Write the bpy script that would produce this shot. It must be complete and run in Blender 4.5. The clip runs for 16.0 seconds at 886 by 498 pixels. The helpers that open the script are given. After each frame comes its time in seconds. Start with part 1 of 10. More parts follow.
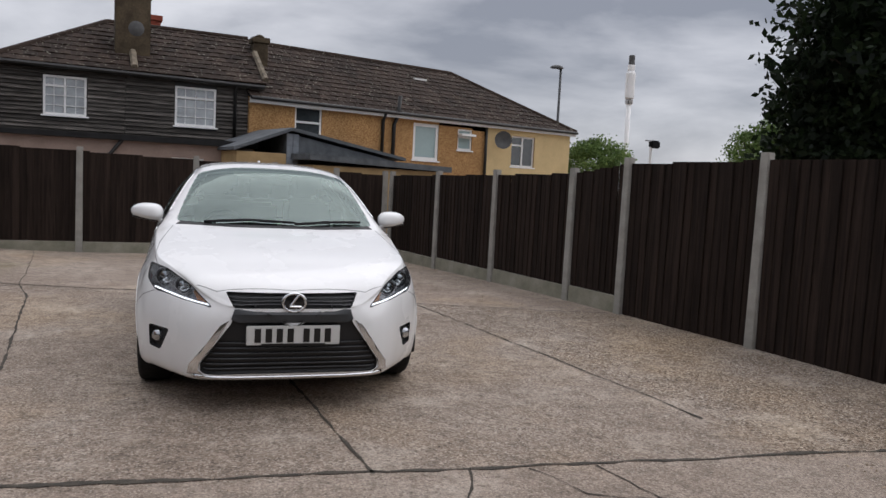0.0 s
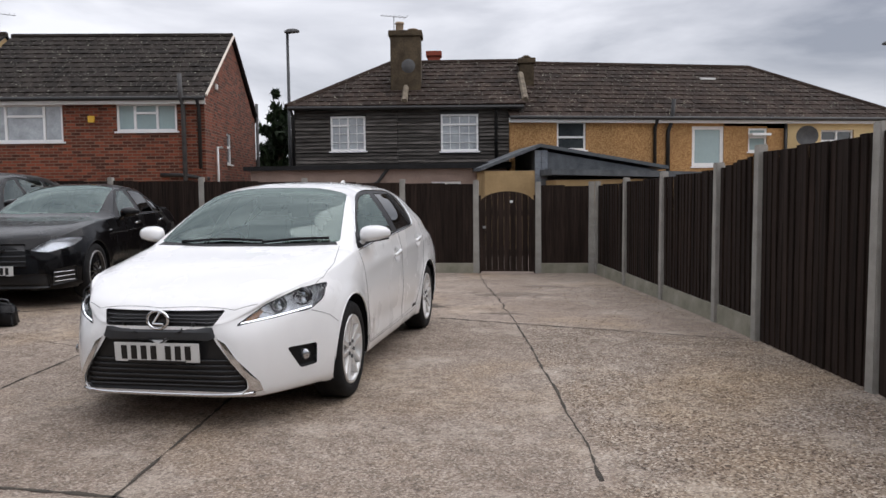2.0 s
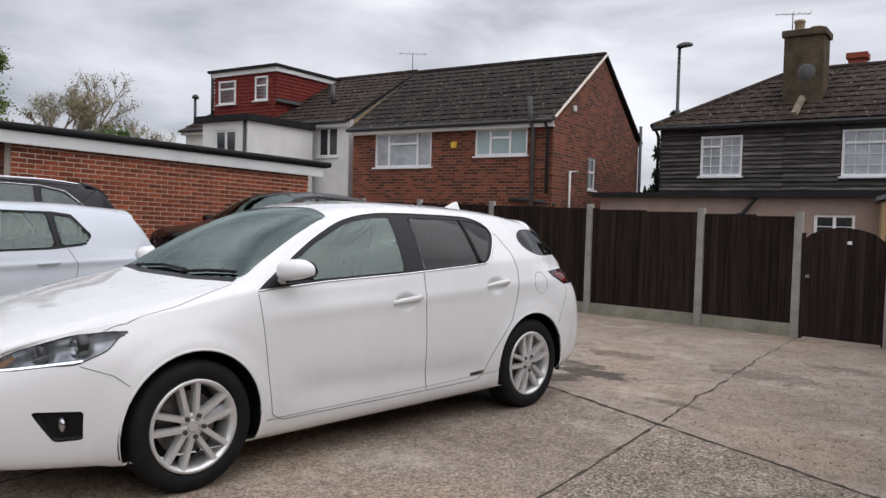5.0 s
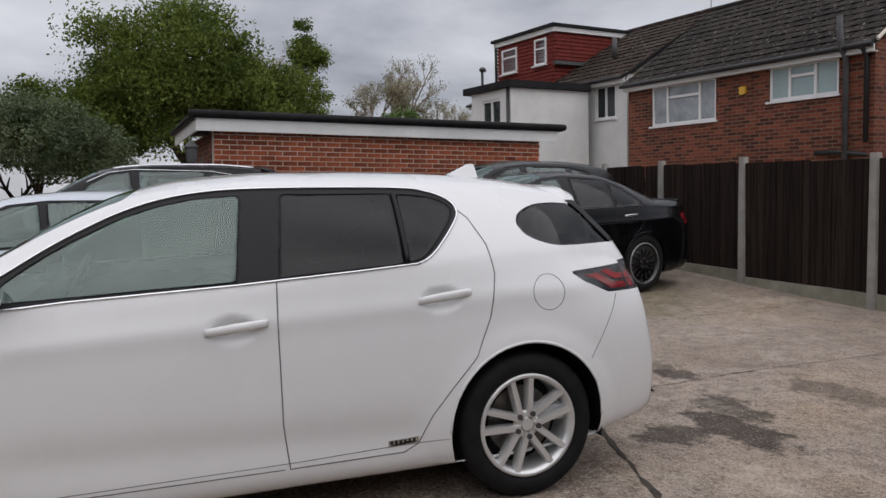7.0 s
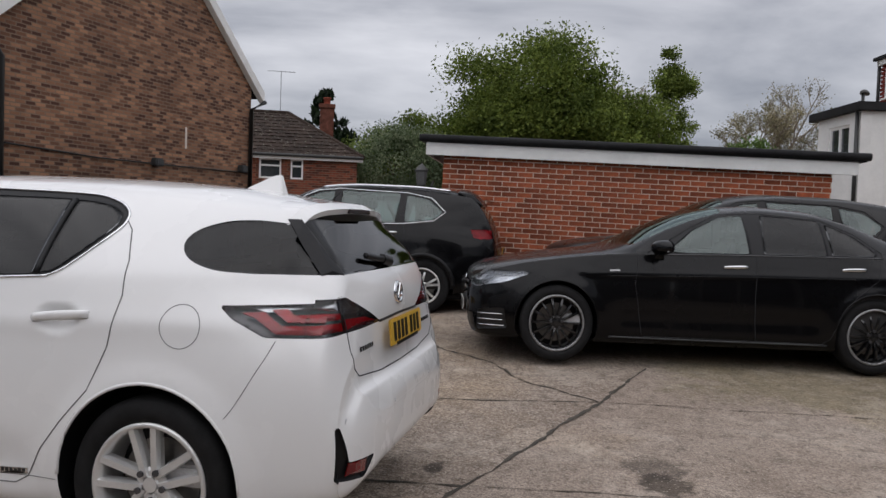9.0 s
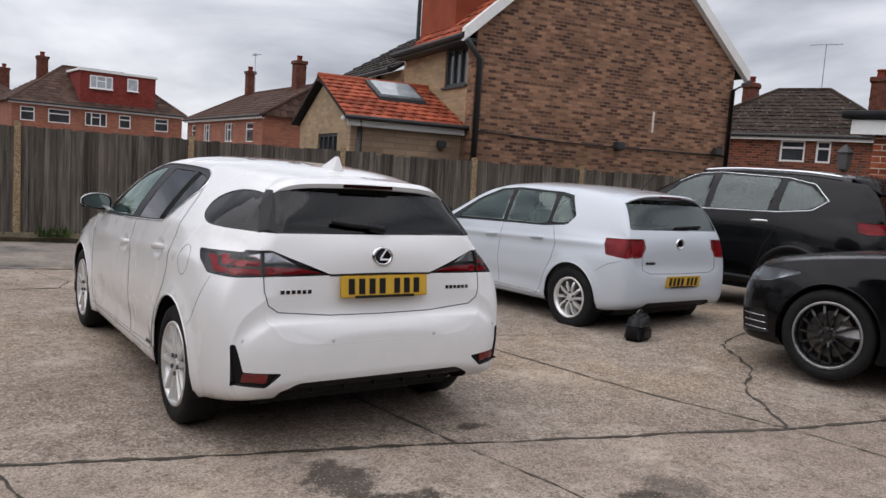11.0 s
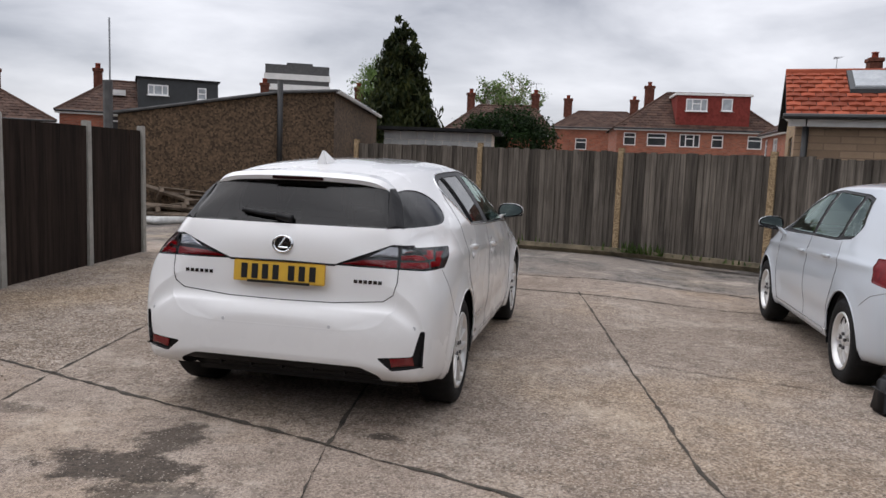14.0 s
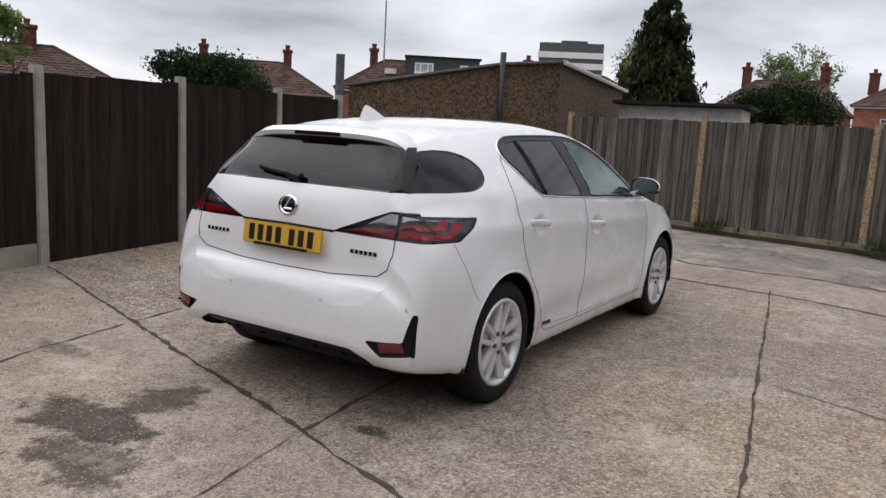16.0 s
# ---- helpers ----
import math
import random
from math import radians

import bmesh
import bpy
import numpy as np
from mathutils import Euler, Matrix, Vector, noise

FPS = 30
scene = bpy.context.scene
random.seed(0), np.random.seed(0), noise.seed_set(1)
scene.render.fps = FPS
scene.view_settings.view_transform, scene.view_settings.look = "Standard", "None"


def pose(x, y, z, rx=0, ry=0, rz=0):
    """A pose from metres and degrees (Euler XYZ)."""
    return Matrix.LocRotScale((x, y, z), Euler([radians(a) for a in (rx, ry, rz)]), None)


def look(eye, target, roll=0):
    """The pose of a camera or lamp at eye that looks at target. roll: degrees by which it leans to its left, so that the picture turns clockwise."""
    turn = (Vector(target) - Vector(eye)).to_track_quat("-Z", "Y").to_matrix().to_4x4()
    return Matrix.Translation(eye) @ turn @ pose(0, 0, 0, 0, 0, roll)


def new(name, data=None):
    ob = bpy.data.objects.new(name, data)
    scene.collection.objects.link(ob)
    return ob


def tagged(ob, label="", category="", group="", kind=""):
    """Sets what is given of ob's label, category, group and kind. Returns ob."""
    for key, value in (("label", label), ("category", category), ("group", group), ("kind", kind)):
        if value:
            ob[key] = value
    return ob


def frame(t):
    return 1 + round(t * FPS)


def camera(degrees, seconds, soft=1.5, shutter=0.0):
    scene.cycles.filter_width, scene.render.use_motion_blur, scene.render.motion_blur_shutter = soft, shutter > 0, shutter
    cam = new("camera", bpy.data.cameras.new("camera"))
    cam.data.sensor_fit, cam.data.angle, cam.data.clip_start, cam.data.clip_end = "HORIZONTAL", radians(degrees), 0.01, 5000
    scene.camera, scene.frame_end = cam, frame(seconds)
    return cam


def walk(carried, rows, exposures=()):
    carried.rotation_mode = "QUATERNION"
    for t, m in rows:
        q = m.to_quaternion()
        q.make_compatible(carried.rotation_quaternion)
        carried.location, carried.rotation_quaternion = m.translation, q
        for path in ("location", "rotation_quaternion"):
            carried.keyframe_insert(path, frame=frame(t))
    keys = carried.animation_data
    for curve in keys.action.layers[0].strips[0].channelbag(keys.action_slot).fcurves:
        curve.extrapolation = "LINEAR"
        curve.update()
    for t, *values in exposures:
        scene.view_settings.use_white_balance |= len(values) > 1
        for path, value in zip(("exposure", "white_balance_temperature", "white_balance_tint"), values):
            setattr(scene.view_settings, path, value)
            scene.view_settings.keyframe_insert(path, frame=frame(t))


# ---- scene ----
cam = camera(60.0, 16.0)
PATH = [
    (0, (-0.479, -6.507, 1.371), (0.11, -4.604, 1.195), 2.9),
    (0.5, (0.263, -6.543, 1.355), (0.675, -4.596, 1.161), -1.8),
    (1, (0.988, -6.44, 1.366), (1.159, -4.456, 1.184), -0.8),
    (1.5, (1.645, -6.366, 1.352), (1.545, -4.375, 1.194), -2.1),
    (2, (2.324, -6.147, 1.35), (1.985, -4.182, 1.202), -0.7),
    (2.5, (2.894, -5.898, 1.32), (2.325, -3.989, 1.143), -1.5),
    (3, (3.436, -5.471, 1.33), (2.61, -3.658, 1.149), -1.5),
    (3.5, (3.867, -4.983, 1.343), (2.864, -3.259, 1.193), -0.2),
    (4, (4.129, -4.412, 1.381), (2.949, -2.802, 1.256), 1.1),
    (4.5, (4.266, -3.781, 1.381), (3.056, -2.191, 1.289), 1.1),
    (5, (4.26, -3.065, 1.347), (2.861, -1.638, 1.268), 1.4),
    (5.2, (4.25, -2.785, 1.375), (2.795, -1.421, 1.227), 0.1),
    (7.3, (3.779, 0.386, 1.344), (1.863, 0.938, 1.191), -2.1),
    (7.5, (3.741, 0.692, 1.298), (1.808, 1.179, 1.142), -2.7),
    (8, (3.589, 1.446, 1.299), (1.605, 1.651, 1.145), -0.1),
    (8.5, (3.426, 2.148, 1.299), (1.436, 2.103, 1.103), 0.3),
    (9, (3.301, 2.885, 1.3), (1.345, 2.474, 1.227), 1.9),
    (9.5, (3.122, 3.538, 1.304), (1.253, 2.847, 1.138), 1.8),
    (10, (2.923, 4.236, 1.315), (1.266, 3.129, 1.144), 1.0),
    (10.2, (2.795, 4.494, 1.345), (1.232, 3.259, 1.164), 1.4),
    (12.3, (0.362, 6.259, 1.451), (-0.068, 4.319, 1.216), 1.6),
    (12.5, (0.095, 6.273, 1.428), (-0.234, 4.315, 1.182), -0.1),
    (13, (-0.567, 6.166, 1.428), (-0.64, 4.181, 1.194), 0.8),
    (13.5, (-1.134, 5.998, 1.44), (-0.977, 4.018, 1.208), 1.2),
    (14, (-1.679, 5.801, 1.453), (-1.269, 3.857, 1.224), 2.2),
    (14.5, (-2.055, 5.531, 1.451), (-1.428, 3.647, 1.214), 1.5),
    (15, (-2.406, 5.256, 1.442), (-1.578, 3.453, 1.186), 3.5),
    (15.5, (-2.517, 4.951, 1.393), (-1.582, 3.212, 1.078), 2.9),
    (16, (-2.633, 4.723, 1.389), (-1.576, 3.054, 1.077), 3.2),
]
# the clip's camera opens up as it leaves the bright sky behind, and is a little cooler than daylight
EXPOSURES = [(t, stops, 6350, 14) for t, stops in ((0.0, 0.16), (1.5, 0.36), (3.0, 0.45), (5.0, 0.36), (7.5, 0.0), (9.0, 0.05), (9.5, 0.15), (10.0, 0.36), (12.5, 0.34), (14.5, 0.40), (16.0, 0.44))]
walk(cam, [(t, look(e, g, r)) for t, e, g, r in PATH], EXPOSURES)
# ---- place ----
# ---- world and light ----
world = bpy.data.worlds.new("world")
scene.world = world
world.use_nodes = True
wn, wl = world.node_tree.nodes, world.node_tree.links
wn.clear()
SUN_ELEVATION, SUN_TURN = radians(61), radians(85)
sky = wn.new("ShaderNodeTexSky")
sky.sky_type, sky.sun_disc = "NISHITA", False
sky.sun_elevation, sky.sun_rotation = SUN_ELEVATION, SUN_TURN
sky_dim = wn.new("ShaderNodeVectorMath")
sky_dim.operation = "SCALE"
sky_dim.inputs["Scale"].default_value = 0.10
wl.new(sky.outputs[0], sky_dim.inputs[0])
w_co = wn.new("ShaderNodeTexCoord")
w_map = wn.new("ShaderNodeMapping")
w_map.inputs["Scale"].default_value = (1.0, 1.0, 3.6)
w_map.inputs["Location"].default_value = (0.35, 0.1, 0.0)
wl.new(w_co.outputs["Generated"], w_map.inputs[0])
w_noise = wn.new("ShaderNodeTexNoise")
w_noise.inputs["Scale"].default_value, w_noise.inputs["Detail"].default_value = 1.9, 7.0
w_noise.inputs["Roughness"].default_value, w_noise.inputs["Distortion"].default_value = 0.52, 0.35
wl.new(w_map.outputs[0], w_noise.inputs["Vector"])
w_ramp = wn.new("ShaderNodeValToRGB")
w_ramp.color_ramp.elements[0].position, w_ramp.color_ramp.elements[1].position = 0.35, 0.65
w_ramp.color_ramp.elements[0].color = (0.25, 0.265, 0.295, 1)
w_ramp.color_ramp.elements[1].color = (0.78, 0.79, 0.80, 1)
wl.new(w_noise.outputs["Fac"], w_ramp.inputs[0])
w_mix = wn.new("ShaderNodeMixRGB")
w_mix.inputs[0].default_value = 0.90
wl.new(sky_dim.outputs[0], w_mix.inputs[1])
wl.new(w_ramp.outputs[0], w_mix.inputs[2])
# an overcast sky is brighter overhead than near the horizon
w_sep, w_up = wn.new("ShaderNodeSeparateXYZ"), wn.new("ShaderNodeMapRange")
wl.new(w_co.outputs["Generated"], w_sep.inputs[0])
w_up.inputs["From Min"].default_value, w_up.inputs["From Max"].default_value = 0.25, 0.95
w_up.inputs["To Min"].default_value, w_up.inputs["To Max"].default_value = 1.0, 1.55
wl.new(w_sep.outputs[2], w_up.inputs["Value"])
w_gain = wn.new("ShaderNodeVectorMath")
w_gain.operation = "SCALE"
wl.new(w_mix.outputs[0], w_gain.inputs[0])
wl.new(w_up.outputs[0], w_gain.inputs["Scale"])
w_bg, w_out = wn.new("ShaderNodeBackground"), wn.new("ShaderNodeOutputWorld")
w_bg.inputs["Strength"].default_value = 1.0
wl.new(w_gain.outputs[0], w_bg.inputs["Color"])
wl.new(w_bg.outputs[0], w_out.inputs[0])

sun = new("sun", bpy.data.lights.new("sun", "SUN"))
sun.data.energy, sun.data.angle, sun.data.color = 1.45, radians(100), (1.0, 0.97, 0.93)
sun.matrix_world = look((11, 1, 20), (0, 0, 0))


# ---- materials ----
def nodes_of(name):
    m = bpy.data.materials.new(name)
    m.use_nodes = True
    return m, m.node_tree.nodes, m.node_tree.links, m.node_tree.nodes["Principled BSDF"]


def coords(nt, ln, kind="Object", scale=(1, 1, 1)):
    co, mp = nt.new("ShaderNodeTexCoord"), nt.new("ShaderNodeMapping")
    mp.inputs["Scale"].default_value = scale
    ln.new(co.outputs[kind], mp.inputs[0])
    return mp.outputs[0]


def noise_of(nt, ln, vec, scale, detail=5.0, rough=0.55, distortion=0.0):
    n = nt.new("ShaderNodeTexNoise")
    n.inputs["Scale"].default_value, n.inputs["Detail"].default_value = scale, detail
    n.inputs["Roughness"].default_value, n.inputs["Distortion"].default_value = rough, distortion
    ln.new(vec, n.inputs["Vector"])
    return n.outputs["Fac"]


def ramp_of(nt, ln, fac, stops):
    r = nt.new("ShaderNodeValToRGB")
    els = r.color_ramp.elements
    while len(els) < len(stops):
        els.new(0.5)
    for e, (p, c) in zip(els, stops):
        e.position, e.color = p, (*c, 1) if len(c) == 3 else (c[0], c[0], c[0], 1)
    ln.new(fac, r.inputs[0])
    return r.outputs[0]


def mix_of(nt, ln, fac, a, b, mode="MIX"):
    m = nt.new("ShaderNodeMixRGB")
    m.blend_type = mode
    for slot, v in ((0, fac), (1, a), (2, b)):
        if isinstance(v, (int, float)):
            m.inputs[slot].default_value = v
        elif isinstance(v, tuple):
            m.inputs[slot].default_value = (*v, 1)
        else:
            ln.new(v, m.inputs[slot])
    return m.outputs[0]


def bump_of(nt, ln, bs, height, strength=0.3, distance=0.01):
    b = nt.new("ShaderNodeBump")
    b.inputs["Strength"].default_value, b.inputs["Distance"].default_value = strength, distance
    ln.new(height, b.inputs["Height"])
    ln.new(b.outputs[0], bs.inputs["Normal"])


def plain(name, color, rough=0.6, metal=0.0, vary=0.12, scale=6.0, bump=0.0, coat=0.0, spec=0.5, per_object=0.0, grain=(1, 1, 1)):
    """A surface of one colour with two scales of variation."""
    m, nt, ln, bs = nodes_of(name)
    vec = coords(nt, ln, "Object", grain)
    big, fine = noise_of(nt, ln, vec, scale, 4), noise_of(nt, ln, vec, scale * 9, 3)
    dark, light = tuple(c * (1 - vary) for c in color), tuple(min(1, c * (1 + vary)) for c in color)
    col = ramp_of(nt, ln, big, [(0.32, dark), (0.68, light)])
    col = mix_of(nt, ln, vary, col, ramp_of(nt, ln, fine, [(0.35, (0.35,)), (0.65, (1.0,))]), "MULTIPLY")
    if per_object:
        info = nt.new("ShaderNodeObjectInfo")
        col = mix_of(nt, ln, 1.0, col, ramp_of(nt, ln, info.outputs["Random"], [(0, (1 - per_object,)), (1, (1.0,))]), "MULTIPLY")
    ln.new(col, bs.inputs["Base Color"])
    bs.inputs["Roughness"].default_value, bs.inputs["Metallic"].default_value = rough, metal
    bs.inputs["Coat Weight"].default_value, bs.inputs["Coat Roughness"].default_value = coat, 0.03
    bs.inputs["Specular IOR Level"].default_value = spec if rough < 0.55 else min(spec, 0.2)
    if bump:
        bump_of(nt, ln, bs, fine, bump, 0.01)
    return m


def car_paint(name, color, metal=0.0, rough=0.35, flake=0.0):
    m, nt, ln, bs = nodes_of(name)
    vec = coords(nt, ln)
    soil = noise_of(nt, ln, vec, 2.2, 5)
    ln.new(mix_of(nt, ln, 0.05, color, ramp_of(nt, ln, soil, [(0.4, (0.6,)), (0.7, (1.0,))]), "MULTIPLY"), bs.inputs["Base Color"])
    ln.new(ramp_of(nt, ln, soil, [(0.3, (rough - 0.04,)), (0.7, (rough + 0.06,))]), bs.inputs["Roughness"])
    bs.inputs["Metallic"].default_value = metal
    bs.inputs["Coat Weight"].default_value, bs.inputs["Coat Roughness"].default_value = 1.0, 0.025
    bs.inputs["Coat IOR"].default_value, bs.inputs["Specular IOR Level"].default_value = 1.38, 0.12
    return m


def glass(name, color, alpha=0.5, rough=0.0, sheen=(1, 1, 1)):
    """Thin tinted glass: it lets part of the light through and mirrors the rest."""
    m, nt, ln, bs = nodes_of(name)
    nt.remove(bs)
    tr, gl, mx = nt.new("ShaderNodeBsdfTransparent"), nt.new("ShaderNodeBsdfGlossy"), nt.new("ShaderNodeMixShader")
    tr.inputs["Color"].default_value = (*color, 1)
    gl.inputs["Roughness"].default_value = rough
    gl.inputs["Color"].default_value = (*sheen, 1)
    fr = nt.new("ShaderNodeFresnel")
    fr.inputs["IOR"].default_value = alpha
    ln.new(fr.outputs[0], mx.inputs[0])
    ln.new(tr.outputs[0], mx.inputs[1])
    ln.new(gl.outputs[0], mx.inputs[2])
    ln.new(mx.outputs[0], nt["Material Output"].inputs[0])
    return m


def brick_mat(name, base, mortar, size=(0.225, 0.075), vary=0.35, spread=None):
    """Brickwork for walls far off: courses and joints at true size on faces that follow the wall's own x and z."""
    m, nt, ln, bs = nodes_of(name)
    co, sep, comb = nt.new("ShaderNodeTexCoord"), nt.new("ShaderNodeSeparateXYZ"), nt.new("ShaderNodeCombineXYZ")
    ln.new(co.outputs["Object"], sep.inputs[0])
    add = nt.new("ShaderNodeMath")
    add.operation = "ADD"
    ln.new(sep.outputs[0], add.inputs[0])
    ln.new(sep.outputs[1], add.inputs[1])
    ln.new(add.outputs[0], comb.inputs[0])
    ln.new(sep.outputs[2], comb.inputs[1])
    br = nt.new("ShaderNodeTexBrick")
    br.inputs["Scale"].default_value = 1.0
    br.inputs["Brick Width"].default_value, br.inputs["Row Height"].default_value = size
    br.inputs["Mortar Size"].default_value, br.inputs["Mortar Smooth"].default_value = 0.009, 0.2
    br.inputs["Bias"].default_value = -0.1
    ln.new(comb.outputs[0], br.inputs["Vector"])
    br.inputs["Color1"].default_value = (*[c * (1 - vary) for c in base], 1)
    br.inputs["Color2"].default_value = (*[min(1, c * (1 + vary)) for c in (spread or base)], 1)
    br.inputs["Mortar"].default_value = (*mortar, 1)
    stain = noise_of(nt, ln, co.outputs["Object"], 0.9, 6, 0.65)
    col = mix_of(nt, ln, 0.55, br.outputs["Color"], ramp_of(nt, ln, stain, [(0.3, (0.45, 0.42, 0.40)), (0.65, (1.15, 1.1, 1.05))]), "MULTIPLY")
    fine = noise_of(nt, ln, co.outputs["Object"], 60, 3)
    col = mix_of(nt, ln, 0.3, col, ramp_of(nt, ln, fine, [(0.3, (0.5,)), (0.7, (1.0,))]), "MULTIPLY")
    ln.new(col, bs.inputs["Base Color"])
    bs.inputs["Roughness"].default_value = 0.9
    inv = nt.new("ShaderNodeMath")
    inv.operation = "SUBTRACT"
    inv.inputs[0].default_value = 1.0
    ln.new(br.outputs["Fac"], inv.inputs[1])
    bump_of(nt, ln, bs, inv.outputs[0], 0.6, 0.008)
    return m


def tile_mat(name, dark, light, lichen=(0.30, 0.29, 0.24), spots=0.63, per_object=0.25):
    """Weathered roof tiles with pale lichen spots."""
    m, nt, ln, bs = nodes_of(name)
    vec = coords(nt, ln)
    col = ramp_of(nt, ln, noise_of(nt, ln, vec, 1.3, 6, 0.6), [(0.3, dark), (0.7, light)])
    info = nt.new("ShaderNodeNewGeometry")
    col = mix_of(nt, ln, 1.0, col, ramp_of(nt, ln, info.outputs["Random Per Island"], [(0, (0.62,)), (1, (1.2,))]), "MULTIPLY")
    fleck = ramp_of(nt, ln, noise_of(nt, ln, vec, 14, 3, 0.6), [(spots, (0,)), (spots + 0.06, (1,))])
    ln.new(mix_of(nt, ln, fleck, col, lichen), bs.inputs["Base Color"])
    bs.inputs["Roughness"].default_value = 0.88
    bs.inputs["Specular IOR Level"].default_value = 0.2
    bump_of(nt, ln, bs, noise_of(nt, ln, vec, 50, 3), 0.25, 0.01)
    return m


def timber_mat(name, dark, light, per_object=0.35, stretch=(14, 14, 0.7)):
    """Weathered boards with streaks along z."""
    m, nt, ln, bs = nodes_of(name)
    vec = coords(nt, ln, "Object", stretch)
    # every board shows its own stretch of grain
    own, far = nt.new("ShaderNodeObjectInfo"), nt.new("ShaderNodeMath")
    far.operation, far.inputs[1].default_value = "MULTIPLY", 83.0
    ln.new(own.outputs["Random"], far.inputs[0])
    shift = nt.new("ShaderNodeVectorMath")
    shift.operation = "ADD"
    ln.new(vec, shift.inputs[0])
    ln.new(far.outputs[0], shift.inputs[1])
    vec = shift.outputs[0]
    streak = noise_of(nt, ln, vec, 1.6, 7, 0.65, 0.3)
    col = ramp_of(nt, ln, streak, [(0.28, dark), (0.72, light)])
    stain = noise_of(nt, ln, coords(nt, ln), 0.8, 5, 0.6)
    col = mix_of(nt, ln, 0.5, col, ramp_of(nt, ln, stain, [(0.3, (0.55,)), (0.7, (1.1,))]), "MULTIPLY")
    info = nt.new("ShaderNodeObjectInfo")
    col = mix_of(nt, ln, 1.0, col, ramp_of(nt, ln, info.outputs["Random"], [(0, (1 - per_object,)), (1, (1.1,))]), "MULTIPLY")
    ln.new(col, bs.inputs["Base Color"])
    bs.inputs["Roughness"].default_value = 0.85
    bs.inputs["Specular IOR Level"].default_value = 0.12
    bump_of(nt, ln, bs, streak, 0.35, 0.008)
    return m


def concrete_mat(name, dark, light, scale=1.0, grit=0.5):
    m, nt, ln, bs = nodes_of(name)
    vec = coords(nt, ln)
    col = ramp_of(nt, ln, noise_of(nt, ln, vec, 1.4 * scale, 7, 0.62), [(0.3, dark), (0.7, light)])
    g = noise_of(nt, ln, vec, 70 * scale, 3, 0.7)
    col = mix_of(nt, ln, grit, col, ramp_of(nt, ln, g, [(0.36, (0.45,)), (0.64, (1.15,))]), "MULTIPLY")
    ln.new(col, bs.inputs["Base Color"])
    bs.inputs["Roughness"].default_value = 0.9
    bump_of(nt, ln, bs, g, 0.4, 0.006)
    return m


def pebble_mat(name, ground, pale, scale=55.0):
    """Pebbledash: small stones bedded in render."""
    m, nt, ln, bs = nodes_of(name)
    vec = coords(nt, ln)
    vo = nt.new("ShaderNodeTexVoronoi")
    vo.inputs["Scale"].default_value = scale
    ln.new(vec, vo.inputs["Vector"])
    stones = ramp_of(nt, ln, vo.outputs["Color"], [(0.2, ground), (0.85, pale)])
    big = noise_of(nt, ln, vec, 0.8, 6, 0.6)
    ln.new(mix_of(nt, ln, 0.5, stones, ramp_of(nt, ln, big, [(0.3, (0.5,)), (0.7, (1.1,))]), "MULTIPLY"), bs.inputs["Base Color"])
    bs.inputs["Roughness"].default_value = 0.95
    bump_of(nt, ln, bs, vo.outputs["Distance"], 0.6, 0.012)
    return m


def leaf_mat(name, dark, light):
    m, nt, ln, bs = nodes_of(name)
    info = nt.new("ShaderNodeNewGeometry")
    col = ramp_of(nt, ln, info.outputs["Random Per Island"], [(0.0, dark), (1.0, light)])
    mass = noise_of(nt, ln, coords(nt, ln), 0.8, 3, 0.6)
    col = mix_of(nt, ln, 1.0, col, ramp_of(nt, ln, mass, [(0.36, (0.50, 0.54, 0.50)), (0.62, (1.10, 1.08, 1.0))]), "MULTIPLY")
    ln.new(col, bs.inputs["Base Color"])
    bs.inputs["Roughness"].default_value = 0.6
    bs.inputs["Specular IOR Level"].default_value = 0.2
    # light passes through the leaves
    tl, mx = nt.new("ShaderNodeBsdfTranslucent"), nt.new("ShaderNodeMixShader")
    ln.new(col, tl.inputs["Color"])
    mx.inputs[0].default_value = 0.38
    ln.new(bs.outputs[0], mx.inputs[1])
    ln.new(tl.outputs[0], mx.inputs[2])
    ln.new(mx.outputs[0], nt["Material Output"].inputs[0])
    return m


# ---- mesh tools ----
def finish(name, verts, faces, material, parent=None, label="", smooth=False):
    me = bpy.data.meshes.new(name)
    me.from_pydata([tuple(v) for v in verts], [], [tuple(f) for f in faces])
    if smooth:
        me.polygons.foreach_set("use_smooth", [True] * len(me.polygons))
    me.materials.append(material)
    ob = new(name, me)
    if parent is not None:
        ob.parent = parent
    if label:
        ob["label"] = label
    return ob


def part(name, bm, material, parent, label="", smooth=False):
    me = bpy.data.meshes.new(name)
    bm.normal_update()
    bm.to_mesh(me)
    bm.free()
    if smooth:
        me.polygons.foreach_set("use_smooth", [True] * len(me.polygons))
    me.materials.append(material)
    ob = new(name, me)
    if parent is not None:
        ob.parent = parent
    if label:
        ob["label"] = label
    return ob


def thing(name, m, label, category, group="", kind=""):
    ob = new(name)
    ob.empty_display_size = 0.2
    ob.matrix_world = m
    return tagged(ob, label, category, group, kind)


def add_box(bm, x0, x1, y0, y1, z0, z1, bevel=0.0):
    vs = [bm.verts.new((x, y, z)) for z in (z0, z1) for y in (y0, y1) for x in (x0, x1)]
    fs = [bm.faces.new([vs[i] for i in q]) for q in ((0, 2, 3, 1), (4, 5, 7, 6), (0, 1, 5, 4), (2, 6, 7, 3), (0, 4, 6, 2), (1, 3, 7, 5))]
    if bevel:
        es = list({e for f in fs for e in f.edges})
        bmesh.ops.bevel(bm, geom=es, offset=bevel, segments=2, affect="EDGES", clamp_overlap=True)
    return vs


